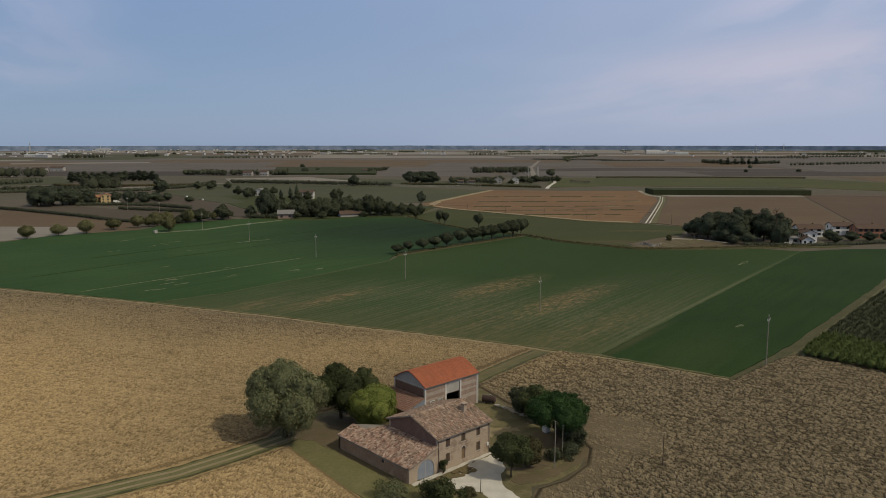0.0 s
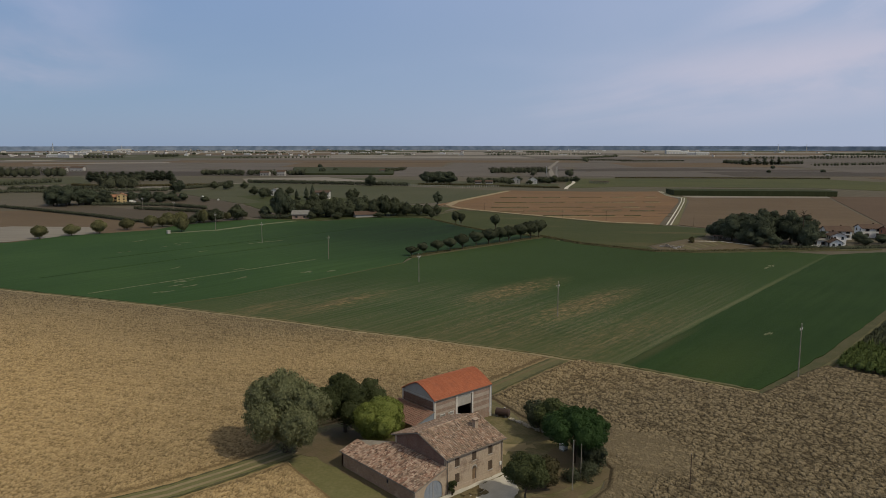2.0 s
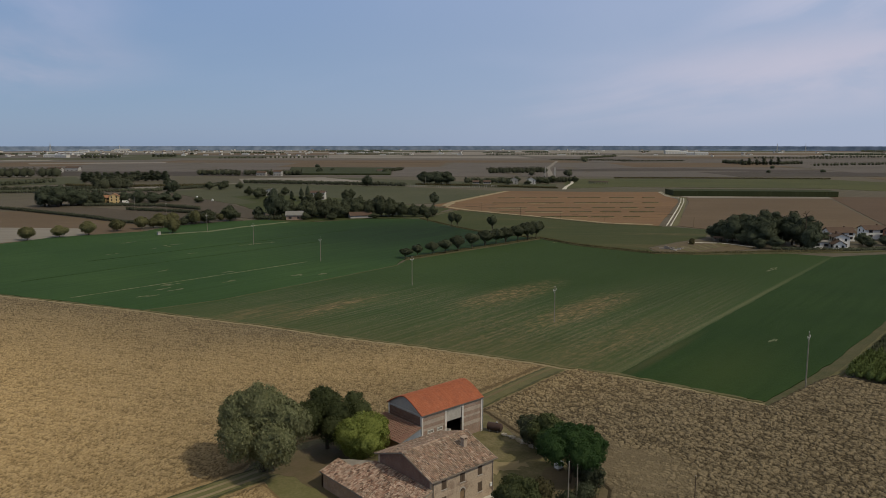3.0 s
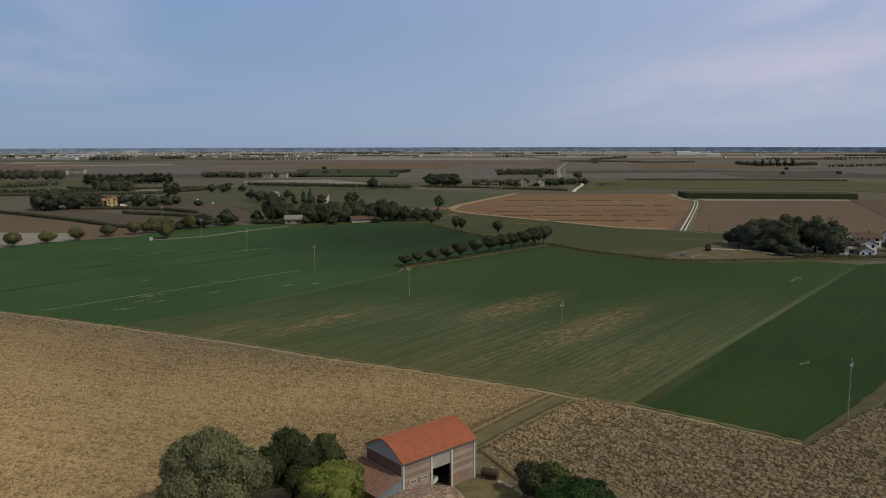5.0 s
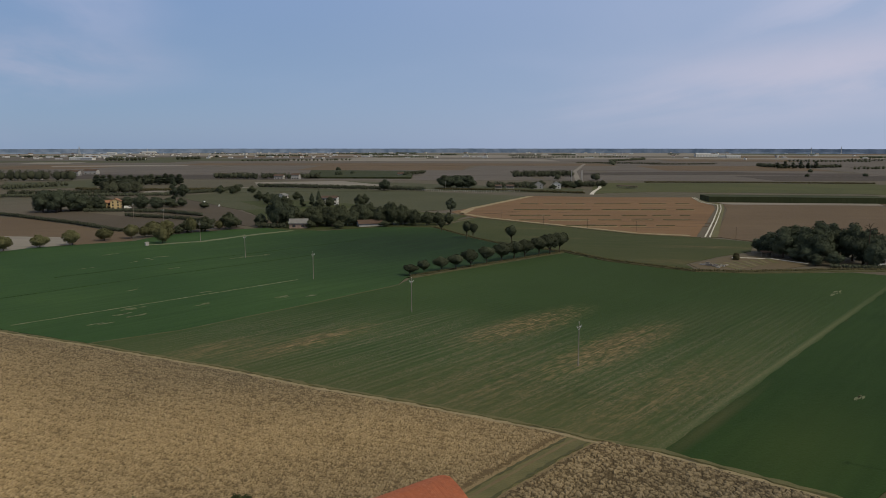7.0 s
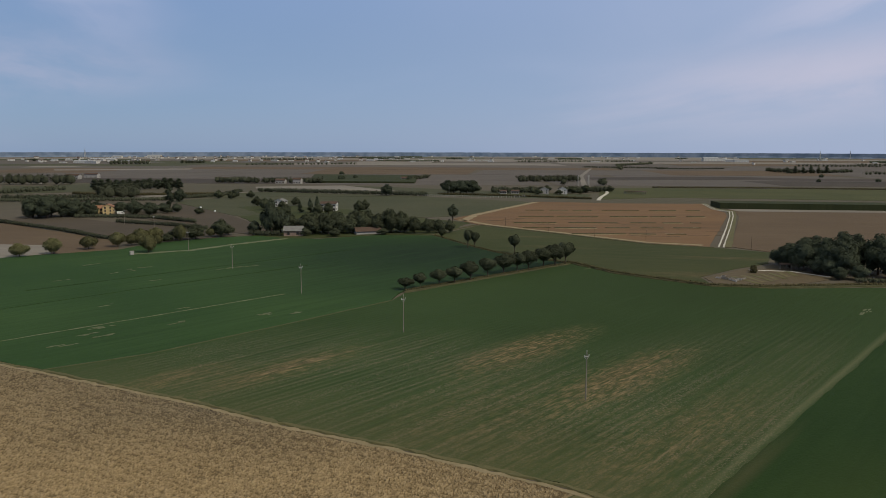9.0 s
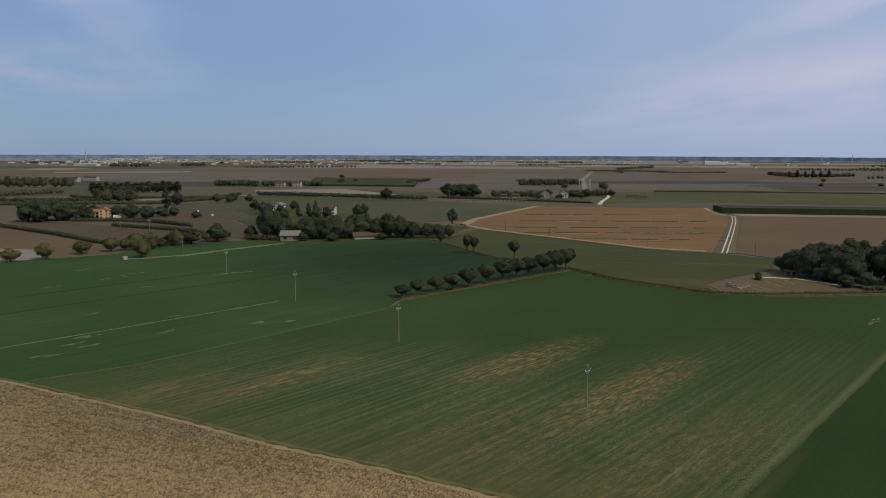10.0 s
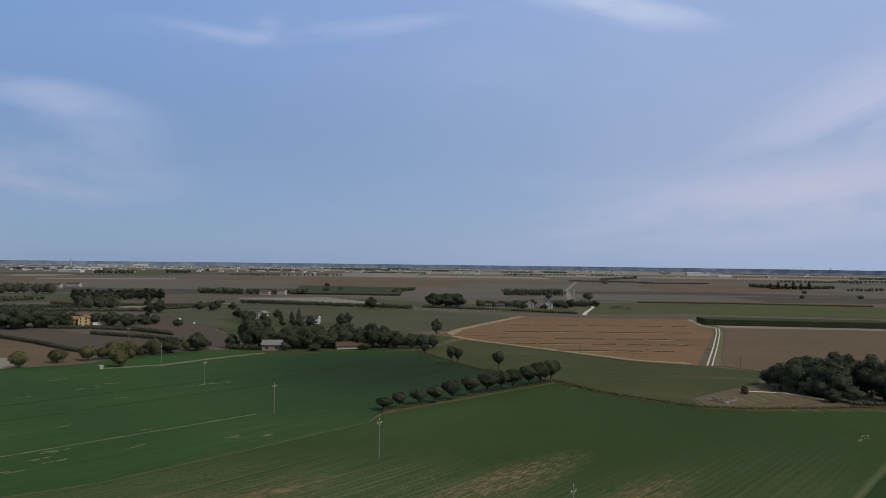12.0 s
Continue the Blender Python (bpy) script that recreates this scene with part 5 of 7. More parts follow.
        for q in ((x0 - 0.12, x0, 2.55, 3.15), (x0 + 0.95, x0 + 1.07, 2.55, 3.15)):
            box(fr, q[0], q[1], Y0 - 0.02, Y0 + 0.2, q[2], q[3])
        box(fr, x0, x0 + 0.95, Y0 - 0.02, Y0 + 0.2, 3.05, 3.15)
        box(fr, x0, x0 + 0.95, Y0 - 0.02, Y0 + 0.2, 2.55, 2.65)
        v = part("vent", fr, MAT["plaster_white"], t, "white framed slatted vent")
        bm = bmesh.new()
        for k in range(2):
            box(bm, x0, x0 + 0.95, Y0 + 0.08, Y0 + 0.14, 2.76 + k * 0.14, 2.81 + k * 0.14)
        box(bm, x0 + 0.45, x0 + 0.5, Y0 + 0.07, Y0 + 0.15, 2.65, 3.05)
        part("slat", bm, MAT["concrete"], v)
    part("floor_slab", boxed(X0 + 0.3, X1 - 0.3, Y0 + 0.36, Y1 - 0.3, 0, 0.1), MAT["dark_inside"], t)
    # arched roof shell and its tiles
    arc2 = [(Y0 - 0.25, he - 0.08)] + [(y, z + 0.04) for y, z in arc[1:-1]] + [(Y1 + 0.25, he - 0.08)]
    shell = [(X0 - 0.15, y, z) for y, z in arc2] + [(X0 - 0.15, y, z - 0.12) for y, z in arc2[::-1]]
    part("roof_shell", prism(shell, (X1 - X0 + 0.3, 0, 0)), MAT["tile_red"], t)
    k = 0
    for (ya, za), (yb, zb) in zip(arc2[:-1], arc2[1:]):
        run = math.hypot(yb - ya, zb - za)
        rising = zb >= za
        o, d = ((ya, za), (yb - ya, zb - za)) if rising else ((yb, zb), (ya - yb, za - zb))
        rows = max(1, round(run / 0.33))
        tiles("roof_tiles", (X0 - 0.15, o[0], o[1]), (1, 0, 0), (0, *d), int((X1 - X0 + 0.3) / 0.24), rows, MAT["tile_red"], t, "bright orange-red clay tiles", 40 + k, 0.24, run / rows, lift=0.008, barrel=0.032)
        k += 1
    part("downpipe", tube(bmesh.new(), (X1 + 0.06, Y0 - 0.1, 0.1), (X1 + 0.06, Y0 - 0.1, he - 0.1), 0.06, 0.06), MAT["metal_grey"], t)
    part("gutter", tube(bmesh.new(), (X0 - 0.15, Y0 - 0.33, he - 0.14), (X1 + 0.15, Y0 - 0.33, he - 0.14), 0.06, 0.06), MAT["metal_brown"], t)
    # lean-to at the gable
    a = thing("barn_lean_to", "low lean-to with a brown tile roof against the barn gable", "shed")
    LX, zt, zb = 8.3, 4.05, 2.75
    part("end_wall", prism([(LX, Y0, 0), (X0 - 0.02, Y0, 0), (X0 - 0.02, Y0, zt - 0.1), (LX, Y0, zb - 0.1)], (0, 0.3, 0)), MAT["gate_blue"], a, "blue-grey sheet end wall")
    for k in range(10):
        x = LX + 0.25 + k * 0.41
        part("rib", boxed(x, x + 0.07, Y0 - 0.045, Y0 - 0.003, 0, zb - 0.2 + (x - LX) / (X0 - LX) * (zt - zb)), MAT["gate_blue"], a)
    part("end_wall", prism([(LX, Y1 + 0.3, 0), (X0 - 0.02, Y1 + 0.3, 0), (X0 - 0.02, Y1 + 0.3, zt - 0.1), (LX, Y1 + 0.3, zb - 0.1)], (0, 0.3, 0)), MAT["plaster_grey"], a)
    part("long_wall", boxed(LX, LX + 0.3, Y0 + 0.302, Y1 + 0.298, 0, zb - 0.12), MAT["brick_annex"], a)
    part("roof_deck", prism([(LX - 0.3, Y0 - 0.2, zb - 0.1), (X0 - 0.03, Y0 - 0.2, zt), (X0 - 0.03, Y1 + 0.8, zt), (LX - 0.3, Y1 + 0.8, zb - 0.1)], (0, 0, -0.1)), MAT["wood_grey"], a)
    run = math.hypot(X0 - LX + 0.27, zt - zb + 0.1)
    tiles("roof_tiles", (LX - 0.3, Y0 - 0.2, zb - 0.1), (0, 1, 0), (X0 - LX + 0.27, 0, zt - zb + 0.1), int((Y1 - Y0 + 1.0) / 0.33), int(run / 0.4), MAT["tile_dark"], a, "ribbed red-brown tiles", 77, 0.33, 0.4, lift=0.012, barrel=0.08)
    return t


farmhouse()
shed()
barn()


def trailer(x, y, turn):
    t = thing("farm_trailer", "small white farm trailer parked in the barn doorway", "trailer", (x, y, 0.1), turn)
    part("bed", boxed(-1.0, 1.0, -0.7, 0.7, 0.75, 0.83, 0.01), MAT["wood_grey"], t)
    for n, q in (("side_board", (-1.0, 1.0, -0.74, -0.703)), ("side_board", (-1.0, 1.0, 0.703, 0.74)), ("end_board", (-1.04, -1.003, -0.74, 0.74)), ("end_board", (1.003, 1.04, -0.74, 0.74))):
        part(n, boxed(*q, 0.75, 1.35, 0.005), MAT["white_paint"], t)
    for s0 in (-1, 1):
        w = part("wheel", tube(bmesh.new(), (0, s0 * 0.78, 0.35), (0, s0 * 0.94, 0.35), 0.35, 0.35, 18), MAT["rubber"], t)
        part("rim", tube(bmesh.new(), (0, s0 * 0.90, 0.35), (0, s0 * 0.955, 0.35), 0.2, 0.18, 12), MAT["metal_grey"], w)
    part("axle", tube(bmesh.new(), (0, -0.8, 0.35), (0, 0.8, 0.35), 0.04, 0.04), MAT["metal_grey"], t)
    for s0 in (-0.5, 0.5):
        part("spring", boxed(-0.06, 0.06, s0 - 0.05, s0 + 0.05, 0.37, 0.75), MAT["metal_grey"], t)
    bm = tube(bmesh.new(), (1.0, 0.4, 0.72), (2.1, 0, 0.55), 0.035, 0.035)
    tube(bm, (1.0, -0.4, 0.72), (2.1, 0, 0.55), 0.035, 0.035)
    tube(bm, (2.05, 0, 0.0), (2.05, 0, 0.6), 0.03, 0.03)
    part("drawbar", bm, MAT["metal_grey"], t)


trailer(18.6, 18.9, radians(115))


def distant_house(name, x, y, turn, L, D, he, rise, wall_mat, roof_mat, label, floors=2, bays=3, group=""):
    """A plain house far off: walls, roof with eaves, windows and a door, chimney."""
    t = thing(name, label, "house" if "house" in name or "villa" in name else "building", (x, y, 0), turn, group)
    g = [(-L / 2, D / 2), (L / 2, D / 2)]
    part("wall", prism([(-L / 2, -D / 2, -0.1), (L / 2, -D / 2, -0.1), (L / 2, D / 2, -0.1), (-L / 2, D / 2, -0.1)], (0, 0, he + 0.1)), MAT[wall_mat], t)
    for s0 in (-1, 1):
        part("gable", prism([(s0 * L / 2 * 0.998, -D / 2, he), (s0 * L / 2 * 0.998, D / 2, he), (s0 * L / 2 * 0.998, 0, he + rise)], (-s0 * 0.25, 0, 0)), MAT[wall_mat], t)
        sl = rise / (D / 2)
        part("roof", prism([(-L / 2 - 0.5, s0 * (D / 2 + 0.6), he - sl * 0.6 + 0.03), (L / 2 + 0.5, s0 * (D / 2 + 0.6), he - sl * 0.6 + 0.03), (L / 2 + 0.5, 0, he + rise + 0.03), (-L / 2 - 0.5, 0, he + rise + 0.03)], (0, 0, 0.18)), MAT[roof_mat], t)
    for s0 in (-1, 1):
        for f in range(floors):
            for k in range(bays):
                cx = -L / 2 + L * (k + 0.5) / bays
                z = 0.9 + f * (he - 0.2) / max(1, floors)
                if z + 1.3 > he:
                    continue
                wn_ = part("window", boxed(cx - 0.5, cx + 0.5, s0 * D / 2 - 0.02, s0 * D / 2 + 0.02, z, z + 1.3), MAT["glass"], t)
                part("shutter", boxed(cx - 0.95, cx - 0.52, s0 * (D / 2 + 0.03) - 0.03, s0 * (D / 2 + 0.03) + 0.03, z, z + 1.3), MAT["shutter"], wn_)
                part("shutter", boxed(cx + 0.52, cx + 0.95, s0 * (D / 2 + 0.03) - 0.03, s0 * (D / 2 + 0.03) + 0.03, z, z + 1.3), MAT["shutter"], wn_)
    for s0 in (-1, 1):
        for f in range(floors):
            z = 0.9 + f * (he - 0.2) / max(1, floors)
            if z + 1.3 <= he:
                for c0 in (-D / 4, D / 4):
                    part("window", boxed(s0 * L / 2 - 0.02, s0 * L / 2 + 0.02, c0 - 0.5, c0 + 0.5, z, z + 1.3), MAT["glass"], t)
    part("chimney", boxed(L * 0.2, L * 0.2 + 0.6, D * 0.12, D * 0.12 + 0.6, he, he + rise + 0.7), MAT["roof_dull"], t)
    return t


VT = radians(-42)
distant_house("yellow_house", 131, 528.5, radians(68), 8, 6.8, 6.6, 1.6, "plaster_yellow", "roof_orange", "tall yellow house with a clay tile roof among trees", 3, 2)
distant_house("yellow_annexe", 127, 536.5, radians(-20), 6.5, 5, 5.2, 1.6, "plaster_yellow", "roof_orange", "yellow house wing under an orange tile roof", 2, 2)
distant_house("white_villa", 276, 468, VT, 12, 9, 5.8, 1.3, "plaster_white", "roof_dull", "white villa with long balconies behind trees", bays=4)
distant_house("pale_house", 266, 530, radians(40), 9, 8, 4.8, 1.6, "plaster_white", "roof_grey", "pale house with a grey roof among trees")
distant_house("grey_shed", 176.5, 336, radians(-35), 10, 8, 3.2, 2.0, "brick_barn", "roof_grey", "low shed with a grey sheet roof at the wood's edge", 1, 2)
distant_house("garden_house", 213, 318, radians(-20), 14, 6, 2.0, 1.7, "plaster_grey", "roof_dull", "low cottage with a brown roof half hidden by trees", 1, 3)
distant_house("white_house", 297.5, 63.5, radians(38), 7, 6.5, 5.2, 1.4, "plaster_bright", "roof_dull", "white gabled house with a low clay roof beside the wood", 2, 2)
distant_house("white_annexe", 291.5, 69.5, radians(-48), 7.5, 5, 2.9, 0.5, "plaster_bright", "roof_grey", "low white flat-roofed annexe beside a white house", 1, 2)
distant_house("white_annexe", 291.0, 61.5, radians(38), 5, 5, 2.7, 1.5, "plaster_bright", "roof_dull", "small white wing with a sloping clay roof", 1, 1)
distant_house("white_house", 326, 74.5, radians(-46), 12, 8, 4.2, 1.9, "plaster_bright", "roof_dull", "white house under a broad dark clay roof")
distant_house("white_house", 345.5, 66, radians(-46), 10.5, 8, 4.8, 1.5, "plaster_bright", "roof_dull", "white house with dark upper windows", 2, 2)
distant_house("red_house", 344.5, 52.5, radians(-46), 13.5, 9, 4.8, 1.7, "plaster_red", "roof_dull", "long brick-red house with a clay roof", bays=5)
for x, y, a, L in ((583, 505, 43, 13), (566, 516, 43, 10), (547, 540, -48, 8), (536, 547, -48, 7)):
    distant_house("farmstead_house", x, y, radians(a), L, 10 if L > 9 else 6, 4.6 if L > 9 else 2.8, 2.8 if L > 9 else 1.2, "plaster_white" if L > 12 else "plaster_grey", "roof_grey" if L > 9 else "roof_dull", "pale farm building in a distant farmstead", group="distant farmstead")
for x, y, L, H, mat_ in ((406, 985, 14, 5, "plaster_grey"), (470, 885, 11, 6, "plaster_grey"), (455, 905, 13, 4.5, "plaster_grey"), (643, 872, 12, 4, "plaster_grey"), (187, 1090, 12, 4, "plaster_grey"), (264, 1225, 22, 6, "plaster_grey"),
                         (300, 1260, 22, 6, "plaster_grey"), (120, 1000, 12, 4, "plaster_grey"), (150, 570, 9, 3, "plaster_grey")):
    distant_house("far_house", x, y, radians(-46), L, 9, H, 2, mat_, "roof_dull", "pale house far off among the fields", 1, 3, "far houses")


def van(x, y, turn):
    t = thing("white_van", "white van parked beside the yellow house", "van", (x, y, 0.05), turn)
    body = prism([(-2.6, -0.95, 0.45), (2.5, -0.95, 0.45), (2.6, -0.95, 1.15), (1.9, -0.95, 1.35), (1.4, -0.95, 2.2), (-2.5, -0.95, 2.35), (-2.6, -0.95, 2.2)], (0, 1.9, 0))
    part("body", body, MAT["white_paint"], t)
    part("windscreen", prism([(1.95, -0.8, 1.38), (1.95, 0.8, 1.38), (1.5, 0.75, 2.1), (1.5, -0.75, 2.1)], (0.04, 0, 0.02)), MAT["glass"], t)
    for s0 in (-0.97, 0.95):
        part("side_window", boxed(0.5, 1.35, s0, s0 + 0.02, 1.4, 2.0), MAT["glass"], t)
    for i in (-1.7, 1.7):
        for s0 in (-0.97, 0.75):
            w = part("wheel", tube(bmesh.new(), (i, s0, 0.34), (i, s0 + 0.22, 0.34), 0.34, 0.34, 14), MAT["rubber"], t)
            part("rim", tube(bmesh.new(), (i, s0 - 0.01, 0.34), (i, s0 + 0.23, 0.34), 0.18, 0.18, 10), MAT["metal_grey"], w)


van(140, 531, radians(-20))


def rail_pen(x, y, turn, L=26):
    t = thing("field_pen", "low wooden rail pen out in the meadow", "fence", (x, y, 0), turn)
    for k in range(14):
        part("post", boxed(-L / 2 + k * L / 13 - 0.12, -L / 2 + k * L / 13 + 0.12, -0.12, 0.12, -0.1, 3.0), MAT["wood_grey"], t)
    for z in (1.2, 2.4):
        part("rail", boxed(-L / 2, L / 2, -0.2, -0.123, z, z + 0.3), MAT["wood_grey"], t)
    part("roof", prism([(-L / 2, -1.8, 2.9), (L / 2, -1.8, 2.9), (L / 2, 2.2, 3.3), (-L / 2, 2.2, 3.3)], (0, 0, 0.15)), MAT["roof_dull"], t)


rail_pen(642, 455, radians(-84))


def post_line(ends, n):
    """A line of pale vine posts along the meadow's edge."""
    t = thing("post_fence", "long line of pale wooden posts at the meadow edge", "fence")
    pts = [Vector(p) for p in ends]
    first = None
    for k in range(n):
        f = k / (n - 1) * (len(pts) - 1)
        i = min(int(f), len(pts) - 2)
        p = pts[i].lerp(pts[i + 1], f - i)
        if first is None:
            first = part("post", boxed(-0.16, 0.16, -0.16, 0.16, -0.1, 2.1, 0.02), MAT["plaster_grey"], t)
            ob = first
        else:
            ob = new("post", first.data)
            ob.parent = t
        ob.location = (p.x, p.y, 0)
    rail = bmesh.new()
    for a, b in zip(pts[:-1], pts[1:]):
        tube(rail, (a.x, a.y, 1.6), (b.x, b.y, 1.6), 0.05, 0.05, 5)
    part("wire", rail, MAT["metal_grey"], t)


post_line(((443, 566), (455, 537), (472, 505), (510, 489)), 46)


def bale(x, y, turn):
    t = thing("wrapped_bale", "round bale wrapped in white film in the field", "bale", (x, y, 0.65), turn, "bales in the field")
    bm = tube(bmesh.new(), (-0.75, 0, 0), (0.75, 0, 0), 0.75, 0.75, 20)
    bmesh.ops.bevel(bm, geom=[e for e in bm.edges if abs(e.verts[0].co.x - e.verts[1].co.x) < 0.01], offset=0.12, segments=2, affect="EDGES")
    part("film", bm, MAT["white_paint"], t)
    part("core", tube(bmesh.new(), (-0.77, 0, 0), (0.77, 0, 0), 0.3, 0.3, 12), MAT["stone"], t, "pale straw showing at the ends")


for x, y, a in ((206.3, 551, 0.3), (201.8, 510, 1.0)):
    bale(x, y, a)


# ---- trees ----
def leaves(clumps, count, size, seed, droop=0.0, ruffle=0.65, form=0.45, shell=None):
    """Corners and faces of many small folded leaves on the shells of the clumps (x, y, z, r)."""
    rs = np.random.RandomState(seed)
    c = np.array(clumps, float)
    w = c[:, 3] ** 2
    k = rs.choice(len(c), count, p=w / w.sum())
    d = rs.normal(size=(count, 3))
    d[:, 2] += 0.25
    d /= np.linalg.norm(d, axis=1)[:, None]
    out = np.where(rs.rand(count) < 0.7, rs.uniform(0.6, 1.05, count), rs.uniform(0.3, 1.4, count))
    if shell:
        out = rs.uniform(*shell, count)
    p = c[k, :3] + d * (c[k, 3] * out)[:, None]
    p[:, 2] -= droop * rs.rand(count) ** 2
    whole = p - np.average(c[:, :3], axis=0, weights=w)
    whole /= np.linalg.norm(whole, axis=1)[:, None] + 1e-6
    nrm = d * (1 - form) + whole * form + rs.normal(size=(count, 3)) * ruffle
    nrm /= np.linalg.norm(nrm, axis=1)[:, None]
    a = np.cross(nrm, rs.normal(size=(count, 3)))
    a /= np.linalg.norm(a, axis=1)[:, None]
    a[:, 2] -= droop * 0.5
    b = np.cross(nrm, a)
    s = (size * rs.uniform(0.55, 1.25, count))[:, None]
    V = np.stack([p - a * s, p - b * s * 0.55 + nrm * s * 0.2, p + a * s, p + b * s * 0.55 + nrm * s * 0.2], 1).reshape(-1, 3)
    i = np.arange(count)[:, None] * 4
    F = np.concatenate([i + np.array([[0, 1, 2]]), i + np.array([[0, 2, 3]])])
    N = np.repeat(nrm, 4, axis=0)
    return V, F, N


ICO = bmesh.new()
bmesh.ops.create_icosphere(ICO, subdivisions=1, radius=1)
ICO_V = np.array([v.co for v in ICO.verts])
ICO_F = np.array([[v.index for v in f.verts] for f in ICO.faces])
bmesh.ops.subdivide_edges(ICO, edges=ICO.edges, cuts=1, use_grid_fill=True)
ICO.verts.index_update()
ICO2_V = np.array([v.co.normalized() for v in ICO.verts])
ICO2_F = np.array([[v.index for v in f.verts] for f in ICO.faces])
ICO.free()


def boughs(V, F, N, balls, fine, seed, k=0.86, form=0.45):
    """Dense lumpy boughs inside the leaves: one uneven lump in each clump."""
    rs = np.random.RandomState(seed + 7)
    bv, bf = (ICO2_V, ICO2_F) if fine else (ICO_V, ICO_F)
    b = np.array(balls, float)
    r = rs.uniform(0.78, 1.08, (len(b), len(bv), 1)) * b[:, None, 3:4] * k
    W = (b[:, None, :3] + bv[None] * r).reshape(-1, 3)
    G = (bf[None] + (np.arange(len(b)) * len(bv))[:, None, None]).reshape(-1, 3) + len(V)
    whole = W - np.average(b[:, :3], axis=0, weights=b[:, 3] ** 2)
    whole /= np.linalg.norm(whole, axis=1)[:, None] + 1e-6
    M = np.tile(bv, (len(b), 1)) * (1 - form) + whole * form + rs.normal(size=W.shape) * 0.12
    M[:, 2] += 0.15
    M /= np.linalg.norm(M, axis=1)[:, None]
    return np.concatenate([V, W]), np.concatenate([F, G]), np.concatenate([N, M])


def crown_form(shape, u):
    """How wide a crown of that shape is at the share u of its height."""
    if shape == "oval":
        return (0.62 + 0.38 * math.sin(math.pi * min(1, u * 1.25))) * math.sqrt(max(0.03, 1 - max(0, (u - 0.35) / 0.66) ** 2.2))
    if shape == "umbrella":
        return math.sqrt(max(0.02, 1 - (u ** 1.6)))
    if shape == "cone":
        return 1.02 - u * 0.95
    if shape == "column":
        return 0.55 + 0.5 * math.sin(math.pi * (u * 0.85 + 0.1)) - 0.35 * u
    if shape == "vase":
        return 0.5 + 0.6 * u if u < 0.75 else 1.0 - (u - 0.75) * 1.8
    return math.sqrt(max(0.02, 1 - (2 * u - 0.92) ** 2))


def masses(shape, zc0, height, R, lean, rs):
    """The few great rounded masses of leaf that make up a crown."""
    out, n = [], {"cone": 9, "column": 10, "umbrella": 9, "vase": 6}.get(shape, 8)
    turn = rs.uniform(0, 6.28)
    for i in range(n):
        u = (i + 0.5) / n
        prof = crown_form(shape, u)
        r = min(R * rs.uniform(0.38, 0.54), (height - zc0) * 0.40, R * prof * 0.98)
        rr = max(0.0, R * prof * rs.uniform(0.92, 1.1) - r)
        z = zc0 + r * 0.8 + max(0.0, height - zc0 - 1.75 * r) * u
        turn += 2.4 + rs.uniform(-0.4, 0.4)
        out.append((rr * math.cos(turn) + lean * z, rr * math.sin(turn), z, r))
    return out


def tree(name, label, height, width, seed, leaf_mat, shape="round", count=2500, leaf=0.35, clumps=40, bare=0.2, trunk=0.03, limbs=7, droop=0.0, lean=0.0, lobes=()):
    """A tree at the origin: tapered trunk with limbs, and a crown of great masses covered with leafy tufts."""
    rs = random.Random(seed)
    t = thing(name, label, "tree")
    zc0, R = height * bare, width / 2
    far = leaf >= 0.3
    lobes = list(lobes) or masses(shape, zc0, height, R, lean, rs)
    weight = [q[3] ** 2 for q in lobes]
    balls = []
    while len(balls) < clumps:
        cx, cy, cz, cr = rs.choices(lobes, weight)[0]
        v = Vector((rs.gauss(0, 1), rs.gauss(0, 1), rs.gauss(0.1, 1))).normalized() * cr * rs.uniform(0.78, 0.98)
        p = Vector((cx, cy, cz)) + v
        if rs.random() < 0.85 and any((p - Vector(q[:3])).length < q[3] * 0.72 for q in lobes):
            continue
        ball = cr * rs.uniform(0.16, 0.30)
        balls.append((p.x, p.y, max(0.8, min(p.z, height - ball)), ball))
    bm = bmesh.new()
    r0 = height * trunk
    knots = [Vector((0, 0, -0.15)), Vector((rs.uniform(-.1, .1), rs.uniform(-.1, .1), height * 0.12)), Vector((lean * height * 0.3 + rs.uniform(-.2, .2), rs.uniform(-.2, .2), height * 0.35)), Vector((lean * height * 0.7 + rs.uniform(-.3, .3), rs.uniform(-.3, .3), height * 0.72))]
    for k, (a, b) in enumerate(zip(knots[:-1], knots[1:])):
        tube(bm, a, b, r0 * (1.25, 0.9, 0.7)[k], r0 * (0.9, 0.7, 0.22)[k], 9)
    for k in range(limbs):
        tgt = balls[rs.randrange(len(balls))]
        f = rs.uniform(0.15, 0.9)
        a = knots[1].lerp(knots[2], f)
        mid = a.lerp(Vector(tgt[:3]), 0.5) + Vector((0, 0, height * 0.03))
        tube(bm, a, mid, r0 * 0.45, r0 * 0.28, 6)
        tube(bm, mid, tgt[:3], r0 * 0.28, r0 * 0.08, 6)
    part("trunk", bm, MAT["bark"], t)
    size, ruffle, form = (leaf * 0.92, 0.3, 0.5) if far else (leaf, 0.42, 0.2)
    n_skin = int(count * (0.55 if far else 0.38))
    V, F, N = leaves(balls, count - n_skin, size, seed, droop, ruffle, form)
    V2, F2, N2 = leaves(lobes, n_skin, size, seed + 3, droop, ruffle, form, (0.86, 1.07))
    V, F, N = np.concatenate([V, V2]), np.concatenate([F, F2 + len(V)]), np.concatenate([N, N2])
    V, F, N = boughs(V, F, N, lobes, True, seed + 1, 0.8, 0.45)
    V[:, 2] = np.maximum(V[:, 2], 0.02)
    mesh_from("crown", V, F, leaf_mat, t, True, "", "", N)
    return t


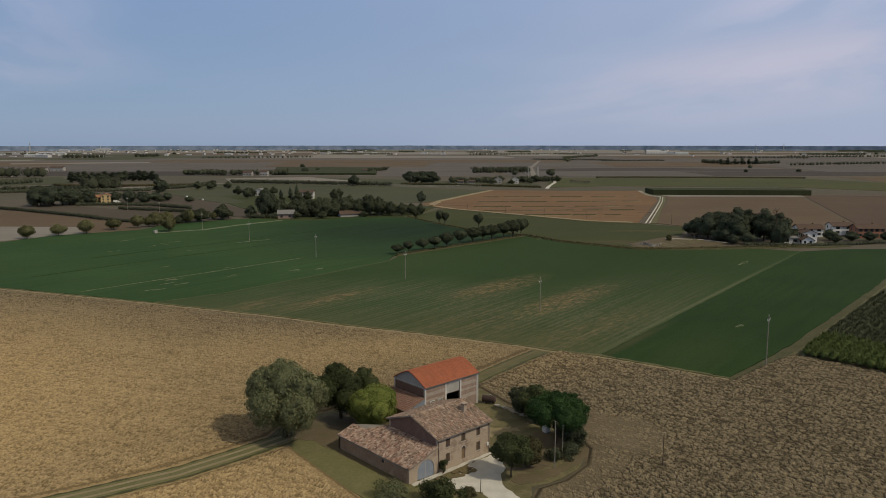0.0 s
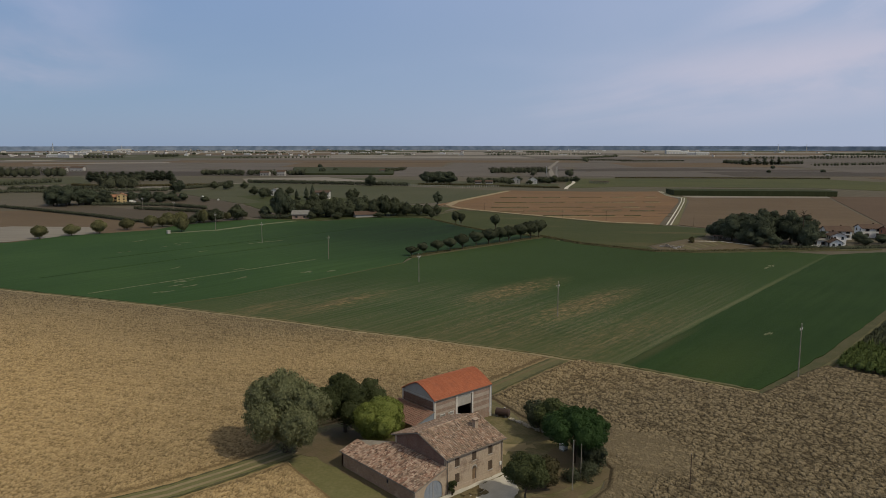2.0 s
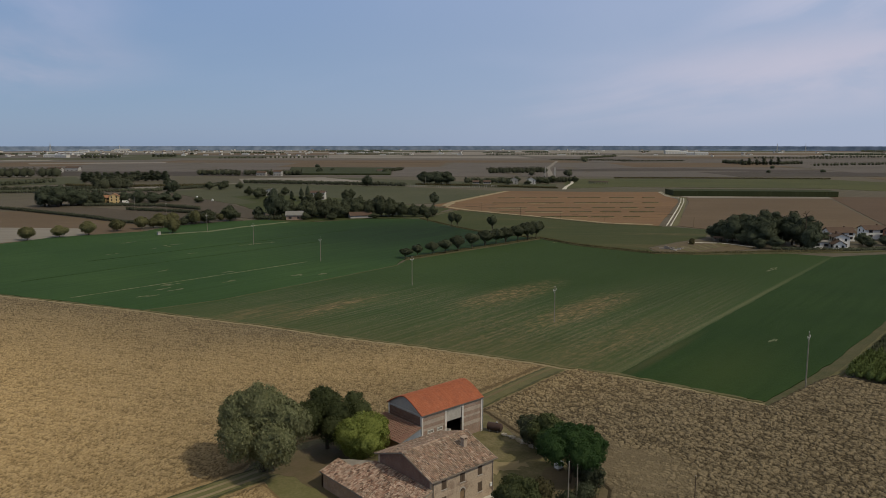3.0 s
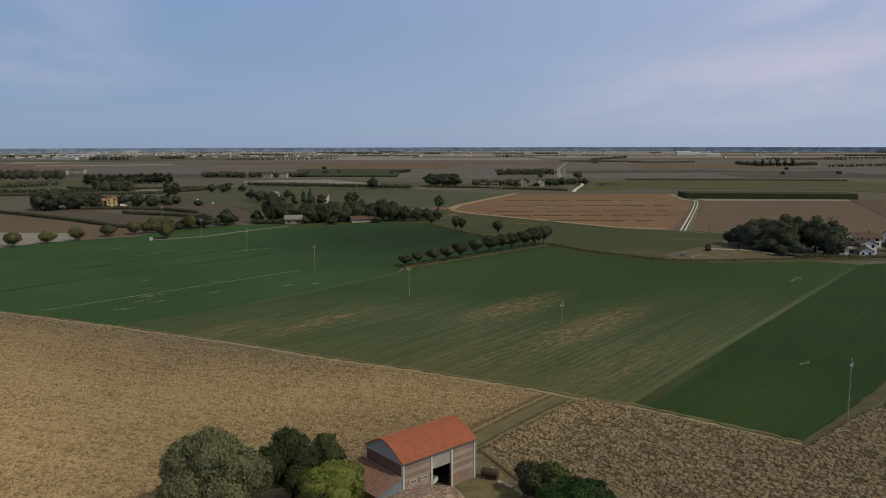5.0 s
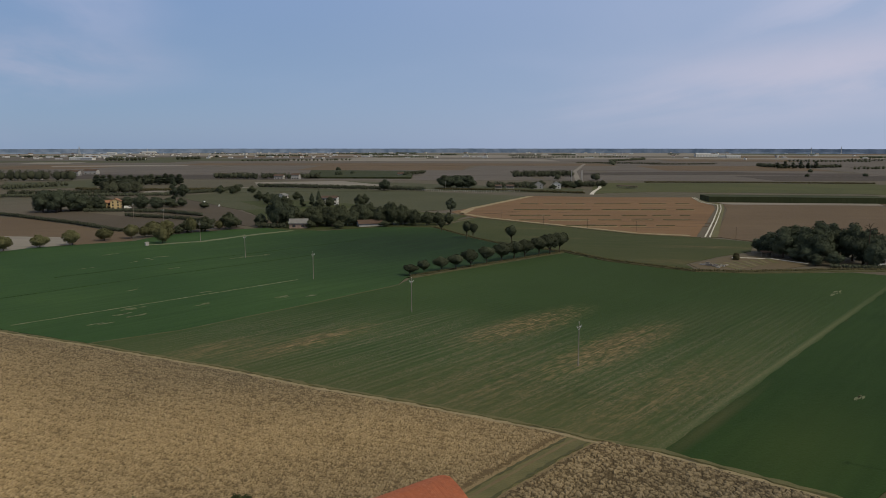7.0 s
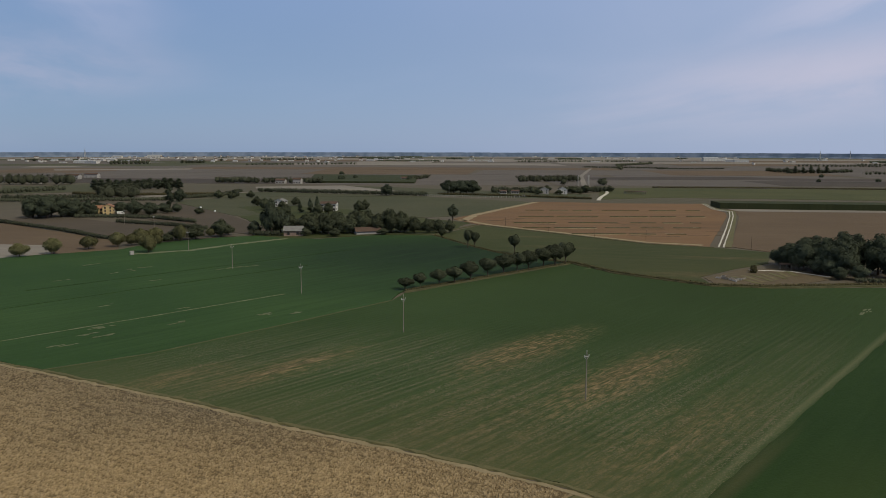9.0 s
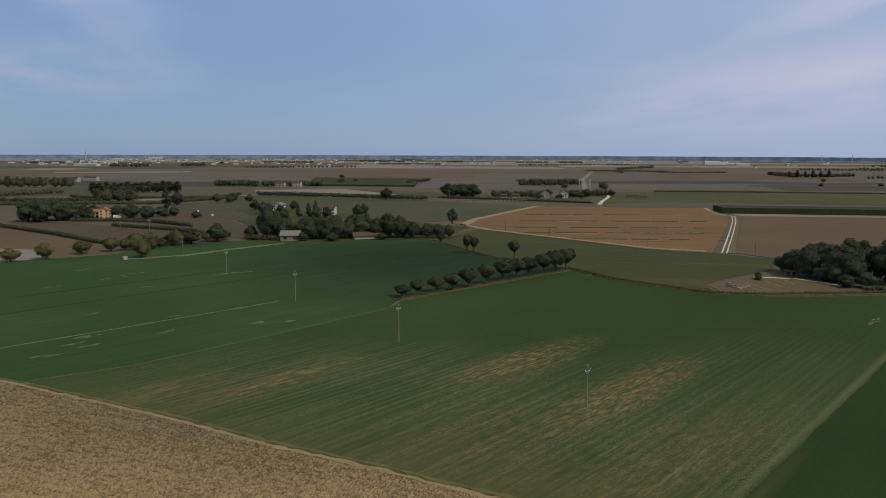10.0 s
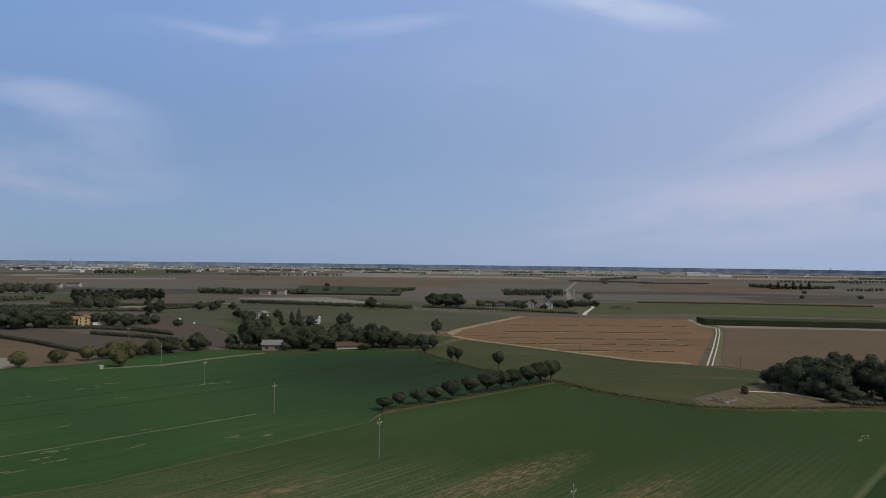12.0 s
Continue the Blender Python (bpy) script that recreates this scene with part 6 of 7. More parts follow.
def place(ob, x, y, turn=0.0):
    ob.matrix_world = Matrix.Translation((x, y, 0)) @ Matrix.Rotation(turn, 4, "Z")
    return ob


# trees of the farmyard
place(tree("willow_tree", "large grey-green willow-like tree with hanging foliage", 13.4, 14.0, 5, MAT["leaf_willow"], "round", 62000, 0.155, 120, 0.02, 0.03, 12, droop=0.9, lobes=((0.6, 0.4, 9.6, 3.2), (-3.7, -0.6, 6.3, 2.8), (-0.4, -4.8, 6.0, 2.8), (4.5, -1.3, 6.6, 2.8), (-0.9, 3.9, 8.0, 3.1), (2.8, 3.2, 7.2, 2.9), (-2.6, 2.4, 9.0, 2.4), (2.4, -2.8, 8.6, 2.4), (0.2, -0.6, 3.4, 2.6))), -9.2, 27.0)
place(tree("walnut_tree", "dense dark green tree behind the barn lean-to", 10.2, 9.6, 9, MAT["leaf_walnut"], "round", 22000, 0.17, 46, 0.1, 0.028, 9), 2.2, 27.5)
place(tree("walnut_tree", "dark green tree with ragged crown", 8.8, 6.6, 17, MAT["leaf_walnut"], "round", 12000, 0.17, 34, 0.15, 0.028, 8), 6.6, 26.8)
place(tree("lime_tree", "bright yellow-green rounded tree beside the shed", 7.9, 10.0, 21, MAT["leaf_lime"], "round", 30000, 0.14, 60, 0.12, 0.03, 12), 3.6, 20.2)
place(tree("umbrella_pine", "umbrella pine with a flat dense green crown", 8.2, 10.6, 33, MAT["leaf_pine"], "umbrella", 28000, 0.15, 84, 0.60, 0.02, 10,
           lobes=((0.0, 0.0, 6.2, 1.99), (2.9, 0.3, 5.8, 1.90), (1.4, 2.6, 5.8, 1.90), (-1.5, 2.6, 5.6, 1.90), (-3.0, 0.2, 5.5, 1.90), (-1.3, -2.6, 5.5, 1.99), (1.8, -2.4, 5.4, 1.99), (3.4, -1.6, 4.8, 1.61), (-0.2, -3.6, 4.7, 1.42), (0.9, 0.6, 6.5, 1.61))), 21.2, -5.0)
place(tree("umbrella_pine", "smaller dark pine beside the umbrella pine", 4.4, 4.4, 35, MAT["leaf_mid"], "round", 5000, 0.22, 30, 0.12, 0.022, 8), 22.6, -7.2)
place(tree("oak_tree", "dark round tree at the yard's edge", 7.0, 7.0, 41, MAT["leaf_walnut"], "round", 9000, 0.22, 36, 0.12, 0.028, 8), 25.9, 3.2)
place(tree("oak_tree", "dark bushy tree at the yard's edge", 5.2, 5.6, 43, MAT["leaf_mid"], "round", 6000, 0.22, 30, 0.08, 0.028, 8), 27.2, 7.4)
place(tree("plum_tree", "round dark tree standing on the gravel drive's edge", 6.6, 6.6, 47, MAT["leaf_walnut"], "round", 19000, 0.15, 64, 0.33, 0.02, 10), 7.0, -8.2)
place(tree("plum_tree", "thin dull green tree in the yard", 5.0, 5.2, 49, MAT["leaf_rust"], "round", 4200, 0.2, 26, 0.08, 0.02, 9), 11.6, -7.6)


def bush(name, label, x, y, w, h, seed, mat, count=2200, leaf=0.16, kind_="bush"):
    rs = random.Random(seed)
    t = thing(name, label, kind_, (x, y, 0))
    balls = [(rs.gauss(0, w * 0.2), rs.gauss(0, w * 0.2), rs.uniform(0.15, 0.75) * h, rs.uniform(0.16, 0.3) * w) for _ in range(18)]
    balls = [(a, b, min(z, h - r * 0.9), r) for a, b, z, r in balls]
    bm = bmesh.new()
    for k in range(6):
        tube(bm, (rs.uniform(-.15, .15), rs.uniform(-.15, .15), -0.1), balls[k][:3], 0.05, 0.015, 6)
    part("stems", bm, MAT["bark"], t)
    V, F, N = leaves(balls, count, leaf, seed, 0, 0.35)
    V[:, 2] = np.maximum(V[:, 2], 0.03)
    mesh_from("foliage", V, F, mat, t)
    return t


bush("laurel_bush", "dark evergreen bush before the farmhouse", -5.6, -6.8, 4.0, 3.9, 61, MAT["leaf_walnut"], 5500, 0.19)
bush("olive_bush", "grey-green bush before the shed", -10.2, -2.8, 4.4, 2.4, 62, MAT["leaf_willow"], 4500, 0.18)
bush("laurel_bush", "low bush beside the drive", -1.6, -8.2, 1.8, 1.2, 63, MAT["leaf_rust"], 1600, 0.16)
bush("wall_shrub", "small shrub against the house wall", 0.55, -0.7, 1.0, 2.7, 64, MAT["leaf_walnut"], 1500, 0.12)
for x, y, w, h, sd in ((16.5, -8.6, 3.2, 1.7, 71), (19.5, -9.0, 3.4, 2.0, 72), (22.2, -7.6, 3.0, 2.2, 73), (24.6, -3.4, 2.6, 1.8, 74), (26.4, 1.6, 2.6, 1.8, 75)):
    bush("yard_bush", "dull green bush at the yard's edge", x, y, w, h, sd, MAT["leaf_mid"], 1800, 0.17)


def old_tank(x, y, turn):
    """A steel tank lying on two cradles, with domed ends, weld bands and a filler neck."""
    t = thing("old_tank", "rusty dark brown steel tank lying beside the barn", "tank", (x, y, 0), turn)
    r, half, zc = 0.66, 1.15, 0.86
    bm = bmesh.new()
    for a, b, ra, rb in ((-half - 0.2, -half - 0.1, 0.24, 0.48), (-half - 0.1, -half, 0.48, r), (-half, half, r, r), (half, half + 0.1, r, 0.48), (half + 0.1, half + 0.2, 0.48, 0.24)):
        tube(bm, (a, 0, zc), (b, 0, zc), ra, rb, 22)
    part("body", bm, MAT["rust"], t)
    for px in (-half + 0.02, 0.0, half - 0.02):
        part("band", tube(bmesh.new(), (px - 0.03, 0, zc), (px + 0.03, 0, zc), r + 0.012, r + 0.012, 22), MAT["rust"], t)
    for px in (-0.7, 0.7):
        part("cradle", boxed(px - 0.09, px + 0.09, -0.55, 0.55, -0.05, zc - 0.38, 0.01), MAT["wood_grey"], t, "weathered timber cradle")
    neck = part("filler_neck", tube(bmesh.new(), (0.35, 0, zc + r - 0.03), (0.35, 0, zc + r + 0.14), 0.13, 0.13, 14), MAT["rust"], t)
    part("cap", tube(bmesh.new(), (0.35, 0, zc + r + 0.14), (0.35, 0, zc + r + 0.18), 0.16, 0.15, 14), MAT["metal_grey"], neck)


old_tank(26.75, 15.2, radians(-66))
for k in range(9):
    bush("field_weed", "dry weeds along the ploughland edge", 12 + k * 1.7 + (k % 3) * 0.5, 28.6 + (k % 2) * 0.6, 1.7, 0.9, 91 + k, MAT["leaf_rust"] if k % 2 else MAT["leaf_orchard"], 350, 0.16, "weeds")

# rubble heap along the yard
rs_ = random.Random(8)
rub = thing("rubble_row", "row of pale broken stones along the yard edge", "stones")
for k in range(34):
    f = k / 33
    bm = bmesh.new()
    made = bmesh.ops.create_icosphere(bm, subdivisions=1, radius=1)["verts"]
    for v in made:
        v.co *= rs_.uniform(0.75, 1.15)
    s0 = rs_.uniform(0.16, 0.42)
    bmesh.ops.scale(bm, vec=(s0 * 1.3, s0, s0 * 0.7), verts=made)
    bmesh.ops.translate(bm, vec=(26.9 - 0.4 * f + rs_.uniform(-.35, .35), 13.4 - 7.5 * f + rs_.uniform(-.4, .4), s0 * 0.4 + 0.04), verts=made)
    part("stone", bm, MAT["stone"], rub)

tank = thing("water_tank", "white plastic water tank under the pines", "tank", (23.6, -1.0, 0.07))
part("body", boxed(-0.6, 0.6, -0.5, 0.5, 0.14, 1.15, 0.12), MAT["white_paint"], tank)
part("pallet", boxed(-0.62, 0.62, -0.52, 0.52, 0, 0.138, 0.01), MAT["wood_grey"], tank)
part("lid", tube(bmesh.new(), (0, 0, 1.152), (0, 0, 1.22), 0.14, 0.13, 14), MAT["metal_grey"], tank)


# ---- poles ----
def power_pole(x, y, h, turn):
    t = thing("power_pole", "slim grey power pole with a short crossarm", "pole", (x, y, 0), turn, "power line")
    part("pole", tube(bmesh.new(), (0, 0, -0.3), (0, 0, h), 0.14, 0.085, 10), MAT["wood_grey"], t)
    part("crossarm", boxed(-0.75, 0.75, -0.05, 0.05, h - 0.95, h - 0.83, 0.01), MAT["metal_grey"], t)
    for s0 in (-0.68, 0.68, 0):
        z0 = h if s0 == 0 else h - 0.828
        bm = tube(bmesh.new(), (s0, 0, z0), (s0, 0, z0 + 0.12), 0.03, 0.03, 8)
        tube(bm, (s0, 0, z0 + 0.12), (s0, 0, z0 + 0.32), 0.075, 0.055, 10)
        part("insulator", bm, MAT["plaster_white"], t)
    for s0 in (-1, 1):
        part("brace", tube(bmesh.new(), (0, 0.0, h - 1.6), (s0 * 0.6, 0, h - 0.95), 0.025, 0.025, 6), MAT["metal_grey"], t)


for x, y, h in ((87.7, -9.4, 11.0), (91.9, 57.3, 9.6), (96.0, 122.0, 9.7), (99.9, 184.7, 9.8), (103, 247.3, 9.8), (108.2, 309.6, 9.8), (123.1, 404.6, 9.5), (121.3, 456.2, 9.5)):
    power_pole(x, y, h, radians(3))


def post(name, x, y, h, r, label, mat_="wood_grey", group=""):
    t = thing(name, label, "post", (x, y, 0), 0, group)
    part("shaft", tube(bmesh.new(), (0, 0, -0.2), (0.05 * h / 5, 0, h), r, r * 0.7, 8), MAT[mat_], t)
    part("cap", tube(bmesh.new(), (0.05 * h / 5, 0, h), (0.05 * h / 5, 0, h + 0.08), r * 0.85, r * 0.6, 8), MAT["metal_grey"], t)


post("telephone_pole", 13.9, -10.5, 7.2, 0.085, "old wooden telephone pole in the yard")
post("telephone_pole", 17.9, -8.8, 5.0, 0.065, "thin wooden pole in the yard")
post("field_stake", 26.2, -21.1, 5.2, 0.08, "tall thin stake standing in the ploughed field", "shutter")
post("gate_stake", 0.2, -8.6, 2.0, 0.06, "short wooden stake beside the drive", "shutter")
for x, y in ((303, 300), (298, 259), (301, 228), (309.6, 201), (322.6, 150)):
    post("field_pole", x, y, 6.0, 0.10, "thin pole at the stubble field's edge", "shutter", "field poles")
post("field_pole", 482, 573, 9, 0.14, "pole by the distant road", "concrete")
stone = thing("field_box", "small pale masonry box on the headland", "well", (83.6, 312.6, 0))
part("body", boxed(-0.8, 0.8, -0.7, 0.7, -0.1, 1.7, 0.05), MAT["plaster_grey"], stone)
part("cover", boxed(-0.95, 0.95, -0.85, 0.85, 1.703, 1.85, 0.03), MAT["concrete"], stone)

# ---- row trees, field trees ----
row_tree = tree("row_tree", "round dark field tree in a planted row", 8, 7.4, 101, MAT["leaf_mid"], "round", 4200, 0.34, 60, 0.36, 0.03, 8)
row_tree2 = tree("row_tree", "round dark field tree in a planted row", 8, 7.4, 102, MAT["leaf_mid"], "vase", 3800, 0.34, 50, 0.38, 0.03, 8)
field_tree = tree("field_tree", "round field tree with brownish tinge", 8, 9.0, 103, MAT["leaf_field"], "round", 3200, 0.38, 90, 0.14, 0.03, 8)
vase_tree = tree("field_tree", "flat-topped field tree on a bare trunk", 8.6, 7.4, 104, MAT["leaf_mid"], "vase", 2600, 0.4, 26, 0.42, 0.025, 8)
wood_tree = tree("wood_tree", "dense dark green tree of a copse", 15, 13, 105, MAT["leaf_dark"], "oval", 3900, 0.46, 100, 0.06, 0.025, 8)
wood_tree2 = tree("wood_tree", "dark green tree of a copse", 15, 12, 106, MAT["leaf_dark"], "round", 3400, 0.48, 90, 0.06, 0.025, 8)
mid_tree = tree("hamlet_tree", "green tree among the hamlet's houses", 12, 10, 107, MAT["leaf_mid"], "oval", 2300, 0.48, 70, 0.08, 0.025, 7)
conifer = tree("conifer_tree", "dark pointed conifer beside the hamlet", 15, 6, 108, MAT["leaf_dark"], "cone", 3000, 0.4, 60, 0.02, 0.02, 6)
poplar = tree("poplar_tree", "narrow dark upright poplar", 20, 6.5, 109, MAT["leaf_dark"], "column", 2600, 0.5, 50, 0.03, 0.018, 6)
pine2 = tree("field_pine", "open-crowned pine standing alone", 12, 10, 110, MAT["leaf_dark"], "round", 2400, 0.45, 30, 0.3, 0.022, 8,
             lobes=((0.2, 0, 10.6, 1.5), (-2.4, 0.6, 8.7, 1.7), (2.6, -0.5, 7.7, 1.9), (0.4, 2.2, 8.9, 1.6), (-0.6, -2.3, 7.0, 1.7), (1.0, 0.6, 6.0, 1.4), (-3.2, -0.6, 6.3, 1.4), (3.6, 1.0, 5.6, 1.1)))
far_tree = tree("far_tree", "dark tree far off in the plain", 9, 11, 111, MAT["leaf_dark"], "oval", 900, 1.0, 20, 0.0, 0.03, 4)
prng = random.Random(77)


def grove(ob, base_h, base_w, spots, group=""):
    """Copies of one tree; each spot is x, y, height, width. The first one is the tree itself."""
    for k, (x, y, h, w) in enumerate(spots):
        m = Matrix.Translation((x, y, 0)) @ Matrix.Rotation(prng.uniform(0, 6.28), 4, "Z") @ Matrix.Diagonal((w / base_w, w / base_w, h / base_h, 1))
        if k == 0:
            ob.matrix_world = m
            if group:
                ob["group"] = group
        else:
            c = ob.copy()
            scene.collection.objects.link(c)
            c.matrix_basis = m
            for ch in ob.children:
                d = ch.copy()
                scene.collection.objects.link(d)
                d.parent = c


ROWT = [(130.7, 169, 4.2, 5), (136.6, 168.4, 5.2, 4.8), (145.4, 168.9, 5.6, 5.2), (152, 168.4, 5.8, 6), (159.9, 168.8, 7, 6.2), (169.9, 170.4, 7, 6.4), (179.4, 171.8, 7.5, 7.2), (186.5, 171.8, 7.4, 6.6), (193, 172, 7.7, 6.8),
        (202.3, 172.7, 8.1, 7.6), (209.5, 173, 8.9, 7.2), (216.2, 173.4, 9, 6.6)]
ROWT = [(x, y, h * 1.04, w * 1.22) for x, y, h, w in ROWT]
grove(row_tree, 8, 7.4, ROWT[::2], "row of field trees")
grove(row_tree2, 8, 7.4, ROWT[1::2], "row of field trees")
grove(field_tree, 8, 9, [(43.2, 337.5, 6.4, 9.2), (57, 337.5, 7.7, 9.2), (73.5, 345.4, 6.6, 9), (86.9, 346, 7.4, 9), (91.8, 315.6, 8.7, 9), (28, 335, 7, 9), (101, 357, 7.5, 9), (110, 362, 7, 9), (94, 348, 6, 8), (98.5, 347, 5.8, 8), (105, 343, 5, 6), (118.4, 348.4, 9, 7), (138, 357.5, 5.4, 6)])
hr = random.Random(15)
HAM = [(571, 499, 5.5, 9), (592, 489, 7, 9), (555, 513, 6, 9), (121, 529, 8, 9), (114, 531, 8, 10), (119.5, 357, 7.4, 9.6), (127.6, 352, 8.8, 12.4), (142.7, 355, 10.2, 12), (104, 368, 6, 8), (112, 350, 5, 7), (235, 303, 10, 9), (241, 299.5, 9, 8), (247, 296.5, 8.5, 8), (253, 294, 8, 7), (192, 318, 5, 8), (180, 330, 5, 7), (217, 309, 4, 7),
       (250, 440, 9, 9), (262, 445, 9, 9), (285, 440, 10, 9), (300, 455, 9, 8), (240, 505, 10, 10), (252, 545, 9, 9), (230, 450, 9, 9), (180, 362, 7, 8), (150, 362, 6, 8), (186, 500, 5, 9), (170, 520, 5, 8), (252, 520, 8, 9), (258, 512, 6, 8), (280, 530, 8, 9), (566, 520, 8, 12), (574, 540, 7, 11), (600, 506, 8, 11), (612, 512, 7, 11), (622, 506, 9, 12), (596, 540, 8, 12), (580, 550, 7, 12), (632, 512, 7, 10), (648, 494, 8, 11), (262, 650, 9, 10), (270, 640, 8, 9), (278, 650, 9, 9), (290, 640, 8, 9)]
for a, b, h in ((186, 336, 10), (193, 331, 11), (200, 327, 12), (206, 326, 11), (212, 322, 12.5), (219, 318, 13), (226, 314, 14.5), (230, 309, 13), (190, 346, 12), (198, 340, 13), (206, 336, 13), (214, 331, 14), (221, 328, 14), (229, 322, 13), (236, 314, 11), (200, 356, 12),
                (210, 350, 12), (220, 342, 12), (184, 356, 13), (242, 318, 9), (250, 312, 8)):
    HAM.append((a + hr.uniform(-1.5, 1.5), b + hr.uniform(-1.5, 1.5), h * hr.uniform(0.85, 1.08), hr.uniform(10, 13)))
grove(mid_tree, 12, 10, HAM)
grove(wood_tree, 15, 13, [(169, 348, 20, 14.5), (176.5, 352, 14.5, 13), (163, 357, 8, 9), (278, 104, 14, 14), (284, 92, 17, 15), (277, 89, 14, 13), (292, 82, 16.5, 14), (92, 532, 16, 20), (85, 540, 16, 18), (102, 537, 15, 18), (90, 550, 16, 18), (98, 548, 16, 18), (108, 541, 12, 14),
      (505, 582, 15, 24), (496, 592, 15, 22), (515, 573, 15, 22), (501, 588, 14, 22), (510, 577, 14.5, 22), (417, 594, 12.5, 15)])
grove(wood_tree2, 15, 12, [(286, 117, 8, 11), (141.8, 541, 9, 10.5), (146, 521.5, 11.5, 11.5), (154.9, 515, 9.4, 11), (150, 528, 10, 12), (161, 524, 8.5, 11), (108, 532, 11, 12), (118.3, 530, 12, 11), (283, 112, 10.5, 12), (288, 104, 14, 13), (281, 97, 14.5, 13), (287, 76, 14, 12), (294, 91, 15.5, 14), (268, 86, 5, 7), (273, 81, 6, 8), (279.5, 69.0, 12.0, 9.5), (286.4, 70.6, 11.3, 9.5), (275, 97, 7, 9), (300, 78, 14, 13), (274, 92, 8, 9), (118, 562, 11, 15), (130, 556, 9, 13), (112, 552, 10, 13), (148, 556, 8, 12), (155, 546, 8, 12), (163, 540, 8, 12),
      (171, 532, 7.5, 12), (121, 545, 8, 11), (179, 527, 7, 9), (305, 72, 6, 9), (316, 60, 6, 8), (322, 52, 5, 8), (328, 46, 5, 8), (310, 55, 4, 7), (334, 40, 5, 8), (350, 30, 9, 10), (219, 634, 12.5, 13), (356, 24, 8, 9)])
grove(conifer, 15, 6, [(255, 460, 12, 7), (259.5, 457.5, 14.5, 6.5), (249, 465, 10, 6)])
grove(poplar, 20, 6.5, [(186.5, 564.8, 21.5, 8)] + [(209 + k * 7.2, 878 - k * 2.2 + (k % 3) * 2, 13 + prng.uniform(-1.2, 1.2), 12) for k in range(13)] + [(1450 + k * 14, 690 - k * 9, 13 + (k % 2) * 3, 11) for k in range(6)])
grove(pine2, 12, 10, [(289.3, 334.8, 12, 10)])
grove(vase_tree, 8.6, 7.4, [(223.3, 210.8, 8.7, 7.4), (216.9, 236.3, 9.2, 5.6), (219.6, 234.2, 8.3, 5.4), (226.7, 268.3, 6.4, 4.6)])

bare = thing("dead_tree", "bare dead crown rising over the copse", "tree", (284, 73, 0))
bm = tube(bmesh.new(), (0, 0, -0.2), (0.3, 0.2, 15.5), 0.28, 0.16, 8)
part("trunk", bm, MAT["bark"], bare)
bm = bmesh.new()
for k, (dx, dy, dz) in enumerate(((-1.6, 1.4, 2.2), (1.9, -1.8, 1.5), (0.3, -2.4, 0.2), (-0.4, 0.5, 2.6), (1.2, -0.6, 2.1), (-1.8, 0.8, 0.8))):
    a = Vector((0.3, 0.2, 13.6 + 0.35 * k))
    tube(bm, a, a + Vector((dx, dy, dz)) * 0.55, 0.15, 0.12, 6)
    tube(bm, a + Vector((dx, dy, dz)) * 0.55, a + Vector((dx * 1.15, dy * 1.15, dz * 0.85)), 0.13, 0.07, 6)
part("branches", bm, MAT["bark"], bare)

FAR = [(642, 862, 7, 10), (566, 930, 9, 12), (610, 960, 7, 10), (1286, 550, 6, 9), (262, 900, 8, 11), (285, 930, 8, 12), (1100, 470, 5, 8), (1180, 420, 5, 10), (700, 1150, 7, 12)]
for k in range(9):
    d, a = prng.uniform(1700, 3600), prng.uniform(-0.62, 0.62)
    q = Matrix.Rotation(-a, 2) @ view_ * d
    FAR.append((q.x, q.y, prng.uniform(5, 11), prng.uniform(8, 18)))
grove(far_tree, 9, 11, FAR)


# ---- hedges, orchard rows ----
def hedge(name, line, w, h, count, leaf, mat, label, seed, kind="stuff"):
    rs = np.random.RandomState(seed)
    pts = resample(line, 0.5 * w)
    core = [(x + rs.uniform(-.12, .12) * w, y + rs.uniform(-.12, .12) * w, h * rs.uniform(0.40, 0.50), min(w, h) * rs.uniform(0.44, 0.52)) for x, y in pts]
    balls = [(x + rs.uniform(-.42, .42) * w, y + rs.uniform(-.42, .42) * w, h * rs.uniform(0.25, 0.84), min(w, h) * rs.uniform(0.14, 0.26)) for x, y in pts for _ in range(5)]
    V, F, N = leaves(balls + core, int(count * 1.0), leaf * 0.66, seed, 0, 0.25, 0.0)
    V, F, N = boughs(V, F, N, core, False, seed, 0.95, 0.0)
    N[:, 2] += 0.25
    N /= np.linalg.norm(N, axis=1)[:, None]
    V[:, 2] = np.maximum(V[:, 2], 0.0)
    return tagged(mesh_from(name, V, F, mat, None, True, "", "", N), label, "hedge", kind=kind)


hedge("field_hedge", [(50, 560), (64, 510), (82, 438), (90, 384), (96, 372)], 2.6, 2.4, 5000, 0.6, MAT["leaf_hedge"], "long dark hedge between bare fields", 201)
hedge("field_hedge", [(121, 470), (142, 425), (150, 395)], 2.6, 2.6, 2500, 0.6, MAT["leaf_hedge"], "dark hedge before the yellow house", 202)
hedge("field_hedge", [(108, 524), (130, 508), (150, 480), (160, 440)], 3, 3, 3000, 0.6, MAT["leaf_hedge"], "dark hedge before the yellow house", 203)
hedge("field_hedge", [(344, 737), (392, 655), (445, 565)], 5, 5, 5000, 0.9, MAT["leaf_hedge"], "long clipped hedge across the fields", 204)
hedge("field_hedge", [(215, 665), (280, 690), (325, 742)], 4, 4, 2500, 0.9, MAT["leaf_hedge"], "long hedge across the fields", 205)
hedge("field_hedge", [(540, 430), (505, 520), (470, 575)], 3, 2.5, 2500, 0.8, MAT["leaf_rust"], "low hedge along the distant road", 206)
hedge("field_hedge", [(100, 762), (140, 737), (176, 716)], 7, 5, 3500, 0.9, MAT["leaf_hedge"], "long hedge across the fields", 207)
